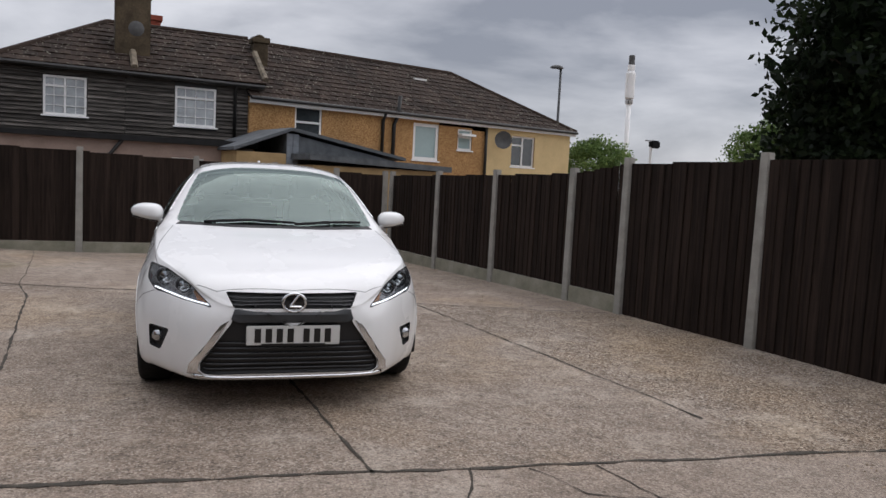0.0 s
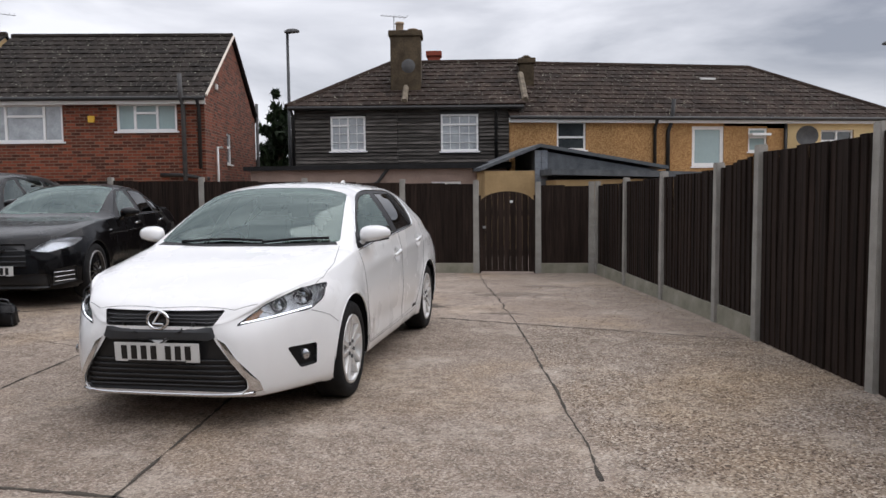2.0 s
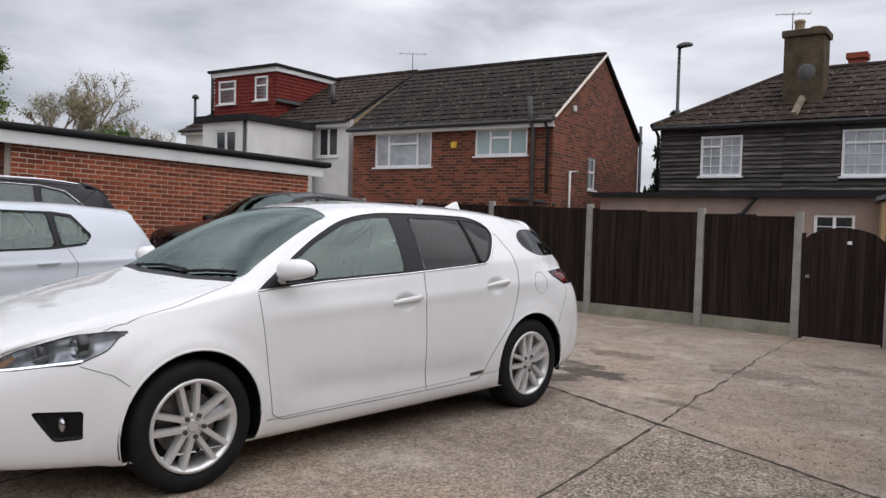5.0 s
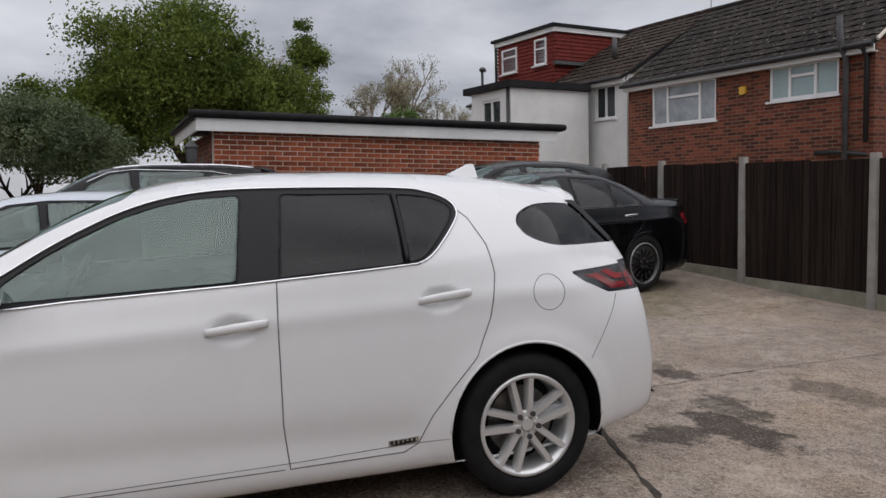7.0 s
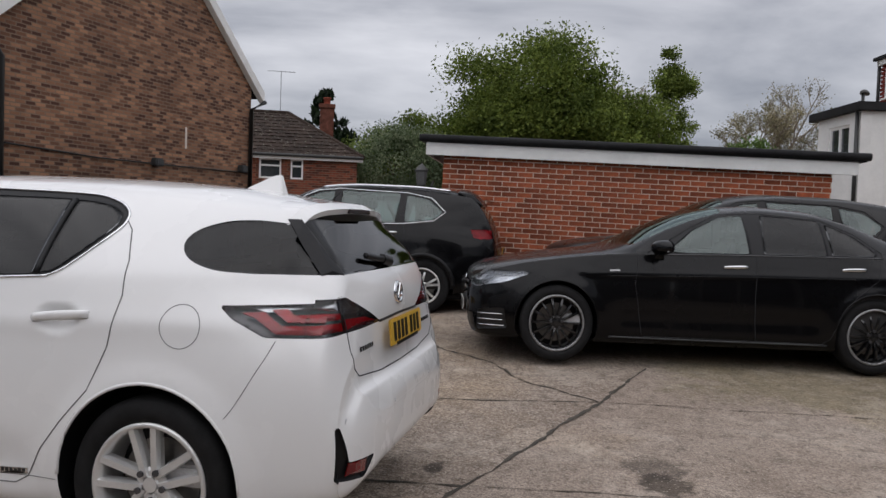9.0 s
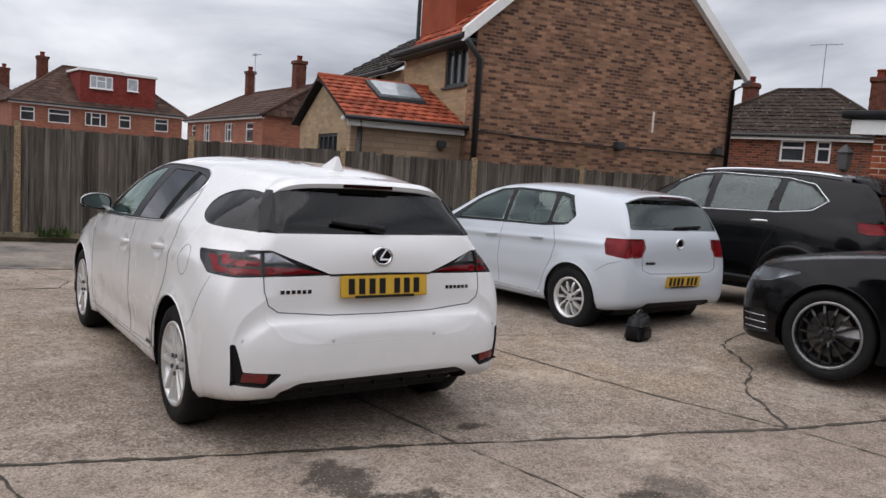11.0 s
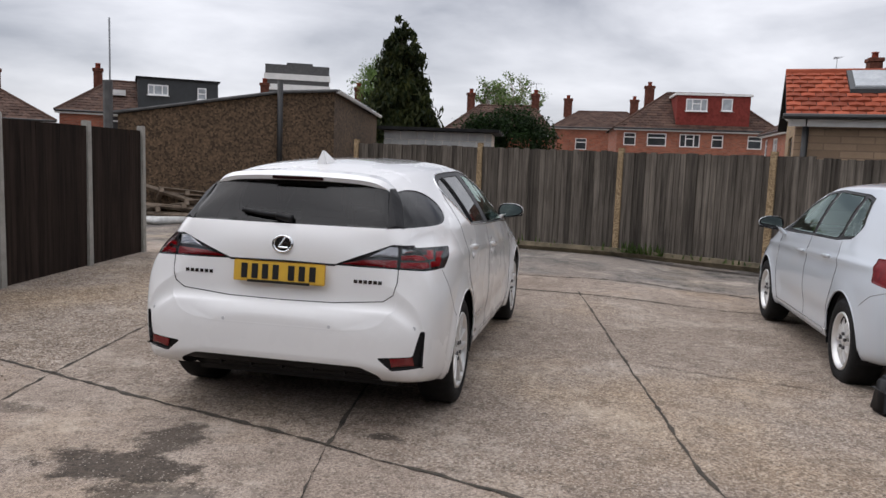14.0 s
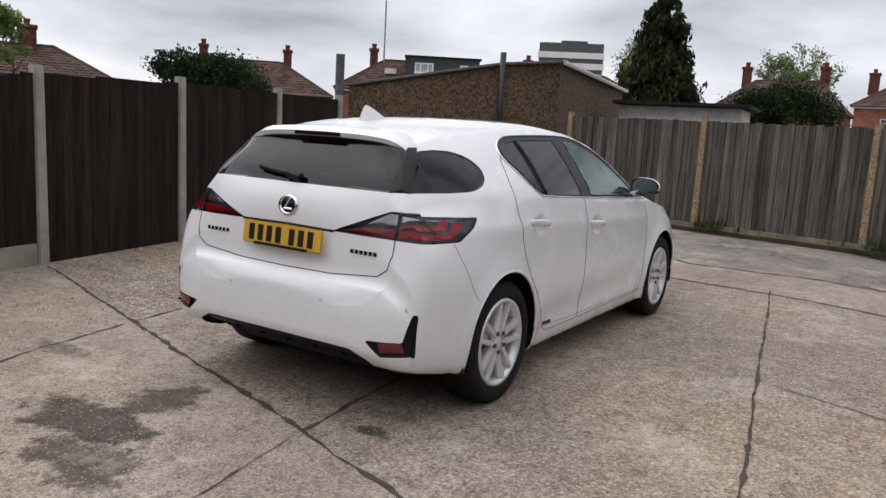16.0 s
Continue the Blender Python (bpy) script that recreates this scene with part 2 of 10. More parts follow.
def box(x0, x1, y0, y1, z0, z1, bevel=0.0):
    bm = bmesh.new()
    add_box(bm, x0, x1, y0, y1, z0, z1, bevel)
    return bm


def box_data(name, sx, sy, sz, material, bevel=0.004):
    """Shared mesh data of a box that stands on its own origin."""
    bm = box(-sx / 2, sx / 2, -sy / 2, sy / 2, 0, sz, bevel)
    me = bpy.data.meshes.new(name)
    bm.to_mesh(me)
    bm.free()
    me.materials.append(material)
    return me


def add_tube(bm, points, radius, sides=8, taper=None, cap=True):
    """A round bar along points."""
    pts = [Vector(p) for p in points]
    rings = []
    for i, p in enumerate(pts):
        d = (pts[min(i + 1, len(pts) - 1)] - pts[max(i - 1, 0)]).normalized()
        a = d.cross(Vector((0, 0, 1)) if abs(d.z) < 0.9 else Vector((1, 0, 0))).normalized()
        b = d.cross(a)
        r = radius if taper is None else radius + (taper - radius) * i / (len(pts) - 1)
        rings.append([bm.verts.new(p + r * (math.cos(2 * math.pi * k / sides) * a + math.sin(2 * math.pi * k / sides) * b)) for k in range(sides)])
    for lo, hi in zip(rings, rings[1:]):
        for k in range(sides):
            bm.faces.new((lo[k], lo[(k + 1) % sides], hi[(k + 1) % sides], hi[k]))
    if cap:
        bm.faces.new(rings[0][::-1])
        bm.faces.new(rings[-1])


def tube(points, radius, sides=8, taper=None):
    bm = bmesh.new()
    add_tube(bm, points, radius, sides, taper)
    return bm


def lathe(profile, sides=32, axis="x"):
    """A turned body: profile of (along the axis, radius)."""
    bm = bmesh.new()
    rings = []
    for a, r in profile:
        ring = []
        for k in range(sides):
            c, s = r * math.cos(2 * math.pi * k / sides), r * math.sin(2 * math.pi * k / sides)
            ring.append(bm.verts.new((a, c, s) if axis == "x" else (c, s, a) if axis == "z" else (c, a, s)))
        rings.append(ring)
    for lo, hi in zip(rings, rings[1:]):
        for k in range(sides):
            bm.faces.new((lo[k], lo[(k + 1) % sides], hi[(k + 1) % sides], hi[k]))
    bmesh.ops.recalc_face_normals(bm, faces=bm.faces)
    return bm


def prism(outline, y0, y1):
    """An outline in x and z, drawn out from y0 to y1."""
    bm = bmesh.new()
    a = [bm.verts.new((x, y0, z)) for x, z in outline]
    b = [bm.verts.new((x, y1, z)) for x, z in outline]
    bm.faces.new(a)
    bm.faces.new(b[::-1])
    for i in range(len(a)):
        j = (i + 1) % len(a)
        bm.faces.new((a[j], a[i], b[i], b[j]))
    bmesh.ops.recalc_face_normals(bm, faces=bm.faces)
    return bm


def smooth_step(a, b, x):
    k = min(1.0, max(0.0, (x - a) / (b - a)))
    return k * k * (3 - 2 * k)


def ground_height(x, y):
    """The yard is nearly level: it rises a little towards the garage and falls to the back fence and the street."""
    parked = smooth_step(2.2, 6.0, -x) * smooth_step(-1.5, 1.5, y) * 0.14
    back = smooth_step(2.0, 7.5, y) * 0.07
    street = smooth_step(0.5, 3.0, -y) * smooth_step(1.5, 3.2, -x) * 0.06
    return parked - back - street
# ---- the materials of the place ----
M_POST = concrete_mat("post_concrete", (0.25, 0.24, 0.215), (0.40, 0.385, 0.35), 3.0, 0.35)
M_GRAVEL_BOARD = concrete_mat("gravel_board_concrete", (0.17, 0.17, 0.12), (0.33, 0.31, 0.25), 2.0, 0.4)
M_KERB = concrete_mat("mossy_dark_kerb", (0.045, 0.038, 0.022), (0.17, 0.135, 0.085), 3.0, 0.5)
M_DARK_BOARD = timber_mat("dark_stained_board", (0.010, 0.007, 0.0055), (0.050, 0.034, 0.027), 0.35)
M_GREY_BOARD = timber_mat("grey_weathered_board", (0.036, 0.030, 0.025), (0.245, 0.214, 0.180), 0.55)
M_WEATHERBOARD = timber_mat("black_weatherboard", (0.010, 0.009, 0.0085), (0.24, 0.22, 0.20), 0.55, (0.9, 0.9, 16))
M_BRICK_GARAGE = plain("garage_brick", (0.40, 0.108, 0.048), 0.9, vary=0.35, scale=9, bump=0.3, per_object=0.58)


def brick_rest_mat():
    m = plain("garage_brick_joined", (0.40, 0.108, 0.048), 0.9, vary=0.35, scale=9, bump=0.3)
    nt, ln = m.node_tree.nodes, m.node_tree.links
    bs = nt["Principled BSDF"]
    src = bs.inputs["Base Color"].links[0].from_socket
    info = nt.new("ShaderNodeNewGeometry")
    ln.new(mix_of(nt, ln, 1.0, src, ramp_of(nt, ln, info.outputs["Random Per Island"], [(0, (0.38,)), (1, (1.0,))]), "MULTIPLY"), bs.inputs["Base Color"])
    return m


M_BRICK_GARAGE_REST = brick_rest_mat()
M_POST_TAN = pebble_mat("tan_aggregate_post", (0.20, 0.135, 0.07), (0.46, 0.34, 0.20), 60)
M_STACK_BRICK = plain("sooty_red_brick", (0.13, 0.05, 0.034), 0.9, vary=0.35, scale=6, bump=0.3)
M_MORTAR = concrete_mat("mortar", (0.60, 0.53, 0.45), (0.76, 0.69, 0.61), 4, 0.3)
M_BRICK_HOUSE = brick_mat("house_brick", (0.185, 0.046, 0.021), (0.20, 0.14, 0.10), vary=0.6)
M_BRICK_GABLE = brick_mat("gable_brick", (0.20, 0.078, 0.045), (0.22, 0.155, 0.11), (0.17, 0.06), vary=0.60, spread=(0.28, 0.145, 0.082))
M_BRICK_RED_FAR = brick_mat("far_red_brick", (0.36, 0.11, 0.06), (0.30, 0.22, 0.17), vary=0.25)
M_BRICK_YELLOW = brick_mat("yellow_brick", (0.42, 0.30, 0.17), (0.35, 0.28, 0.2), vary=0.2)
M_STONE_CLAD = brick_mat("pale_stone_cladding", (0.38, 0.27, 0.18), (0.28, 0.2, 0.14), (0.42, 0.10), vary=0.22)
M_TILE_DARK = tile_mat("dark_roof_tile", (0.014, 0.011, 0.009), (0.036, 0.029, 0.024))
M_TILE_BROWN = tile_mat("brown_roof_tile", (0.020, 0.013, 0.0095), (0.050, 0.034, 0.026))
M_TILE_FAR = tile_mat("far_brown_roof_tile", (0.06, 0.033, 0.024), (0.105, 0.065, 0.05), spots=0.75)
M_TILE_ORANGE = tile_mat("orange_roof_tile", (0.24, 0.052, 0.026), (0.37, 0.095, 0.048), spots=0.85)
M_TILE_HUNG = plain("red_hung_tile", (0.20, 0.038, 0.03), 0.8, vary=0.25, scale=8, bump=0.2)
M_ORANGE_DASH = pebble_mat("orange_pebbledash", (0.30, 0.155, 0.055), (0.56, 0.33, 0.14), 40)
M_CREAM = plain("cream_render", (0.62, 0.47, 0.25), 0.85, vary=0.08, scale=2, bump=0.2)
M_TAN = plain("tan_render", (0.38, 0.27, 0.14), 0.9, vary=0.15, scale=2, bump=0.2)
M_WHITE_RENDER = plain("white_render", (0.72, 0.72, 0.70), 0.85, vary=0.07, scale=1.5, bump=0.15)
M_PINK = plain("pinkish_render", (0.30, 0.225, 0.19), 0.9, vary=0.12, scale=2, bump=0.2)
M_DASH_BROWN = pebble_mat("brown_pebbledash", (0.052, 0.034, 0.020), (0.175, 0.115, 0.068), 26)
M_WHITE = plain("white_window_frame", (0.80, 0.80, 0.79), 0.4, vary=0.04, scale=3)
M_FASCIA = plain("white_fascia_board", (0.76, 0.76, 0.74), 0.55, vary=0.07, scale=1.5)
M_FELT = plain("black_roof_felt", (0.018, 0.018, 0.019), 0.75, vary=0.3, scale=5, bump=0.3)
M_BLACK_PIPE = plain("black_pipe", (0.012, 0.012, 0.012), 0.45, vary=0.2)
M_GREY_PIPE = plain("grey_pipe", (0.10, 0.10, 0.10), 0.6, vary=0.2)
M_PANE = plain("window_pane", (0.045, 0.052, 0.056), 0.04, vary=0.3, scale=1.2, spec=0.9)
M_PANE_PALE = plain("pale_window_pane", (0.36, 0.39, 0.41), 0.08, vary=0.22, scale=2.5, spec=0.9)
M_PANE_FROST = plain("frosted_window_pane", (0.33, 0.43, 0.43), 0.15, vary=0.06, scale=2, spec=0.7)
M_STACK = plain("sooty_chimney_render", (0.085, 0.065, 0.042), 0.9, vary=0.4, scale=2.5, bump=0.3)
M_STRIP = plain("mossy_mortar_strip", (0.19, 0.16, 0.12), 0.9, vary=0.4, scale=6, bump=0.3)
M_POT = plain("chimney_pot_clay", (0.42, 0.33, 0.24), 0.8)
M_RED_POT = plain("red_clay", (0.26, 0.065, 0.04), 0.8)
M_SLATE = plain("grey_slate", (0.20, 0.22, 0.245), 0.6, vary=0.2, scale=5, bump=0.2)
M_GREY_TIMBER = plain("grey_painted_board", (0.11, 0.12, 0.13), 0.7, vary=0.25, scale=4)
M_STEEL = plain("galvanised_steel", (0.28, 0.29, 0.30), 0.4, 0.8, vary=0.15)
M_LAMP_DARK = plain("dark_lamp_post_paint", (0.03, 0.033, 0.035), 0.5)
M_BARK = plain("bark", (0.075, 0.055, 0.042), 0.95, vary=0.35, scale=9, bump=0.5)
M_PALE_BARK = plain("pale_bark", (0.30, 0.26, 0.21), 0.95, vary=0.25, scale=9, bump=0.4)
M_LEAF = leaf_mat("green_leaf", (0.080, 0.120, 0.022), (0.215, 0.270, 0.060))
M_LEAF_DARK = leaf_mat("dark_needle_foliage", (0.005, 0.011, 0.005), (0.022, 0.038, 0.015))
M_LEAF_CONIFER = leaf_mat("conifer_foliage", (0.010, 0.022, 0.008), (0.062, 0.070, 0.022))
M_LEAF_SPRING = leaf_mat("pale_spring_leaf", (0.22, 0.20, 0.12), (0.48, 0.44, 0.31))
M_LEAF_FRESH = leaf_mat("fresh_leaf", (0.08, 0.14, 0.04), (0.22, 0.31, 0.11))
M_BLOSSOM = leaf_mat("greyish_blossom_leaf", (0.06, 0.10, 0.04), (0.27, 0.31, 0.20))
M_SHRUB = leaf_mat("dark_shrub_leaf", (0.008, 0.020, 0.006), (0.030, 0.060, 0.018))
M_WEED = leaf_mat("weed_leaf", (0.03, 0.055, 0.012), (0.10, 0.15, 0.04))
M_YELLOW = plain("yellow_alarm_box_plastic", (0.70, 0.42, 0.04), 0.45, vary=0.05)
M_BLOCK = concrete_mat("pale_concrete_block", (0.30, 0.31, 0.31), (0.46, 0.46, 0.45), 2, 0.3)


def yard_material():
    """Old exposed-aggregate concrete: slabs that are paler and smoother towards the back, stony by the right-hand fence, with damp stains and tarred ground at the front."""
    m, nt, ln, bs = nodes_of("yard_concrete")
    vec = coords(nt, ln)
    sep = nt.new("ShaderNodeSeparateXYZ")
    ln.new(vec, sep.inputs[0])

    def lin(a, b, c, soft, wob=0.0, wscale=1.0):
        """0 to 1 across the line a x + b y = c"""
        m1, m2 = nt.new("ShaderNodeMath"), nt.new("ShaderNodeMath")
        m1.operation, m2.operation = "MULTIPLY", "MULTIPLY"
        m1.inputs[1].default_value, m2.inputs[1].default_value = a, b
        ln.new(sep.outputs[0], m1.inputs[0])
        ln.new(sep.outputs[1], m2.inputs[0])
        ad = nt.new("ShaderNodeMath")
        ad.operation = "ADD"
        ln.new(m1.outputs[0], ad.inputs[0])
        ln.new(m2.outputs[0], ad.inputs[1])
        src = ad.outputs[0]
        if wob:
            nz = noise_of(nt, ln, vec, wscale, 5, 0.6)
            w1 = nt.new("ShaderNodeMath")
            w1.operation, w1.inputs[1].default_value, w1.inputs[2].default_value = "MULTIPLY_ADD", wob, -wob / 2
            ln.new(nz, w1.inputs[0])
            w2 = nt.new("ShaderNodeMath")
            w2.operation = "ADD"
            ln.new(src, w2.inputs[0])
            ln.new(w1.outputs[0], w2.inputs[1])
            src = w2.outputs[0]
        mr = nt.new("ShaderNodeMapRange")
        mr.inputs["From Min"].default_value, mr.inputs["From Max"].default_value = c - soft, c + soft
        ln.new(src, mr.inputs["Value"])
        return mr.outputs[0]

    def spot(x, y, rx, ry, wob=1.1, wscale=4.5):
        mp = nt.new("ShaderNodeMapping")
        mp.vector_type = "POINT"
        mp.inputs["Location"].default_value = (-x / rx, -y / ry, 0)
        mp.inputs["Scale"].default_value = (1 / rx, 1 / ry, 0)
        ln.new(vec, mp.inputs[0])
        le = nt.new("ShaderNodeVectorMath")
        le.operation = "LENGTH"
        ln.new(mp.outputs[0], le.inputs[0])
        w1 = nt.new("ShaderNodeMath")
        w1.operation, w1.inputs[1].default_value = "MULTIPLY_ADD", wob * 2.6
        ln.new(noise_of(nt, ln, vec, wscale, 9, 0.72), w1.inputs[0])
        ln.new(le.outputs["Value"], w1.inputs[2])
        mr = nt.new("ShaderNodeMapRange")
        mr.inputs["From Min"].default_value, mr.inputs["From Max"].default_value = 0.80 + wob * 1.3, 1.16 + wob * 1.3
        mr.inputs["To Min"].default_value, mr.inputs["To Max"].default_value = 1, 0
        ln.new(w1.outputs[0], mr.inputs["Value"])
        return mr.outputs[0]

    stones = nt.new("ShaderNodeTexVoronoi")
    stones.inputs["Scale"].default_value = 78.0
    ln.new(vec, stones.inputs["Vector"])
    fine = nt.new("ShaderNodeTexVoronoi")
    fine.inputs["Scale"].default_value = 150.0
    ln.new(vec, fine.inputs["Vector"])
    big = noise_of(nt, ln, vec, 0.55, 7, 0.62)
    mid = noise_of(nt, ln, vec, 3.2, 6, 0.65)
    smooth = ramp_of(nt, ln, big, [(0.30, (0.275, 0.222, 0.182)), (0.55, (0.350, 0.294, 0.248)), (0.75, (0.41, 0.36, 0.31))])
    smooth = mix_of(nt, ln, 0.45, smooth, ramp_of(nt, ln, mid, [(0.30, (0.62, 0.6, 0.58)), (0.68, (1.1, 1.1, 1.1))]), "MULTIPLY")
    smooth = mix_of(nt, ln, 0.75, smooth, ramp_of(nt, ln, fine.outputs["Color"], [(0.1, (0.52, 0.48, 0.45)), (0.5, (1.0, 0.98, 0.96)), (0.9, (1.32, 1.30, 1.27))]), "MULTIPLY")
    stony = ramp_of(nt, ln, stones.outputs["Color"], [(0.15, (0.085, 0.060, 0.045)), (0.35, (0.22, 0.170, 0.130)), (0.6, (0.305, 0.25, 0.20)), (0.88, (0.52, 0.46, 0.395))])
    stony = mix_of(nt, ln, 0.5, stony, ramp_of(nt, ln, big, [(0.3, (0.7, 0.68, 0.66)), (0.7, (1.12, 1.12, 1.12))]), "MULTIPLY")
    stony = mix_of(nt, ln, 0.4, stony, ramp_of(nt, ln, mid, [(0.3, (0.6, 0.58, 0.56)), (0.7, (1.15, 1.15, 1.15))]), "MULTIPLY")
    back = lin(0.307, 1.0, 2.15, 0.05)
    side = lin(-1.0, -0.19, -2.05, 0.06, 0.10, 1.5)
    less = mix_of(nt, ln, 0.42, stony, smooth)
    col = mix_of(nt, ln, side, stony, less)
    col = mix_of(nt, ln, back, col, smooth)
    front = lin(-0.05, -1.0, 3.12, 0.03)
    col = mix_of(nt, ln, front, col, mix_of(nt, ln, 0.25, smooth, stony))
    tar = ramp_of(nt, ln, mid, [(0.35, (0.06, 0.058, 0.055)), (0.62, (0.19, 0.178, 0.165))])
    street = lin(-0.12, -1.0, 4.45, 0.10, 0.7, 1.3)
    worn = ramp_of(nt, ln, noise_of(nt, ln, vec, 0.9, 7, 0.7), [(0.46, (0,)), (0.60, (1,))])
    col = mix_of(nt, ln, street, col, mix_of(nt, ln, worn, mix_of(nt, ln, 0.6, smooth, (0.2, 0.185, 0.17)), tar))
    damp = (0.062, 0.050, 0.040)
    for x, y, rx, ry, k in ((0.45, 2.78, 0.42, 0.17, 0.9), (0.40, 2.42, 0.16, 0.24, 0.85), (0.08, 3.02, 0.30, 0.16, 0.85), (1.55, 2.25, 0.25, 0.08, 0.5), (-0.75, 3.25, 0.16, 0.14, 0.8), (-0.98, 3.2, 0.22, 0.15, 0.55), (1.5, 4.0, 0.5, 0.25, 0.5), (0.1, 3.9, 0.4, 0.2, 0.5), (1.9, 5.0, 0.35, 0.2, 0.45), (-0.6, 2.05, 0.09, 0.05, 0.9)):
        s = nt.new("ShaderNodeMath")
        s.operation, s.inputs[1].default_value = "MULTIPLY", k
        ln.new(spot(x, y, rx, ry), s.inputs[0])
        col = mix_of(nt, ln, s.outputs[0], col, damp)
    moss = spot(-4.4, 4.6, 1.6, 1.3, 0.9, 1.2)
    ms = nt.new("ShaderNodeMath")
    ms.operation, ms.inputs[1].default_value = "MULTIPLY", 0.55
    ln.new(moss, ms.inputs[0])
    col = mix_of(nt, ln, ms.outputs[0], col, (0.17, 0.145, 0.075))
    grit = noise_of(nt, ln, vec, 60, 4, 0.75)
    col = mix_of(nt, ln, 0.55, col, ramp_of(nt, ln, grit, [(0.36, (0.40,)), (0.52, (1.0,)), (0.66, (1.35,))]), "MULTIPLY")
    # worn pale patches, tan tints and scattered dark chips
    pale = ramp_of(nt, ln, noise_of(nt, ln, vec, 1.3, 9, 0.72), [(0.52, (0,)), (0.66, (1,))])
    pk = nt.new("ShaderNodeMath")
    pk.operation, pk.inputs[1].default_value = "MULTIPLY", 0.45
    ln.new(pale, pk.inputs[0])
    col = mix_of(nt, ln, pk.outputs[0], col, (0.52, 0.455, 0.385))
    col = mix_of(nt, ln, 0.8, col, ramp_of(nt, ln, noise_of(nt, ln, vec, 0.42, 6, 0.6), [(0.35, (0.82, 0.80, 0.78)), (0.5, (1.0, 1.0, 1.0)), (0.68, (1.14, 1.04, 0.86))]), "MULTIPLY")
    col = mix_of(nt, ln, 0.75, col, ramp_of(nt, ln, noise_of(nt, ln, vec, 24, 5, 0.7), [(0.34, (0.35,)), (0.43, (1.0,))]), "MULTIPLY")
    col = mix_of(nt, ln, 0.6, col, ramp_of(nt, ln, noise_of(nt, ln, vec, 9, 7, 0.75), [(0.36, (0.5,)), (0.5, (1.0,)), (0.66, (1.2,))]), "MULTIPLY")
    # single pale and dark stones that show in the worn face
    for size, k, tone in ((62.0, 0.80, (0.52, 0.46, 0.39)), (55.0, 0.80, (0.085, 0.062, 0.048)), (24.0, 0.90, (0.10, 0.075, 0.058))):
        chip = nt.new("ShaderNodeTexVoronoi")
        chip.inputs["Scale"].default_value = size
        ln.new(vec, chip.inputs["Vector"])
        near = ramp_of(nt, ln, chip.outputs["Distance"], [(0.24, (1,)), (0.34, (0,))])
        some = ramp_of(nt, ln, chip.outputs["Color"], [(k - 0.22, (0,)), (k - 0.18, (1,))])
        both = nt.new("ShaderNodeMath")
        both.operation = "MULTIPLY"
        ln.new(near, both.inputs[0])
        ln.new(some, both.inputs[1])
        part_of = nt.new("ShaderNodeMath")
        part_of.operation, part_of.inputs[1].default_value = "MULTIPLY", 0.5
        ln.new(both.outputs[0], part_of.inputs[0])
        col = mix_of(nt, ln, part_of.outputs[0], col, tone)
    bs.inputs["Specular IOR Level"].default_value = 0.25
    ln.new(col, bs.inputs["Base Color"])
    bs.inputs["Roughness"].default_value = 0.87
    bump_of(nt, ln, bs, mix_of(nt, ln, 0.5, stones.outputs["Distance"], fine.outputs["Distance"]), 0.55, 0.008)
    return m


M_YARD = yard_material()
M_JOINT = concrete_mat("joint_filler", (0.028, 0.024, 0.019), (0.085, 0.07, 0.052), 8, 0.6)

# ---- ground: one sheet to the horizon ----
xs = [-1500, -400, -120, -60, -40, -28, -20] + [-14 + 0.35 * i for i in range(81)] + [20, 28, 40, 60, 120, 400, 1500]
ys = [-1500, -400, -140, -80, -50, -34, -26] + [-20 + 0.35 * i for i in range(101)] + [22, 28, 40, 60, 120, 400, 1500]
verts = [(x, y, ground_height(x, y)) for y in ys for x in xs]
nx = len(xs)
faces = [(j * nx + i, j * nx + i + 1, (j + 1) * nx + i + 1, (j + 1) * nx + i) for j in range(len(ys) - 1) for i in range(nx - 1)]
ground = tagged(finish("ground", verts, faces, M_YARD, smooth=True), "worn concrete yard with stony patches and damp stains", "ground", kind="structure")


def joint_line(pts, width, wobble, seed, lift=0.004):
    """An open joint or crack in the slabs: a narrow ragged band of dark filler with its edges worn."""
    rnd = random.Random(seed)
    out, k = [], 0
    for (x0, y0), (x1, y1) in zip(pts, pts[1:]):
        n = max(2, int(math.hypot(x1 - x0, y1 - y0) / 0.07))
        for i in range(n + (1 if (x1, y1) == pts[-1] else 0)):
            out.append((x0 + (x1 - x0) * i / n, y0 + (y1 - y0) * i / n))
    vs, fs = [], []
    drift = 0.0
    for i, (x, y) in enumerate(out):
        a, b = out[max(0, i - 1)], out[min(len(out) - 1, i + 1)]
        dx, dy = b[0] - a[0], b[1] - a[1]
        d = math.hypot(dx, dy)
        nxn, nyn = -dy / d, dx / d
        drift = 0.78 * drift + rnd.uniform(-1, 1) * wobble * 1.5
        w = width * 0.95 * rnd.choice((0.25, 0.5, 0.7, 0.9, 1.1, 1.5)) * rnd.uniform(0.7, 1.2)
        for s in (-1, 1):
            px, py = x + nxn * (drift + s * w / 2), y + nyn * (drift + s * w / 2)
            vs.append((px, py, ground_height(px, py) + lift))
        if i:
            fs.append((2 * i - 2, 2 * i - 1, 2 * i + 1, 2 * i))
    ob = finish("slab_joint", vs, fs, M_JOINT)
    ob.parent = ground
    return ob


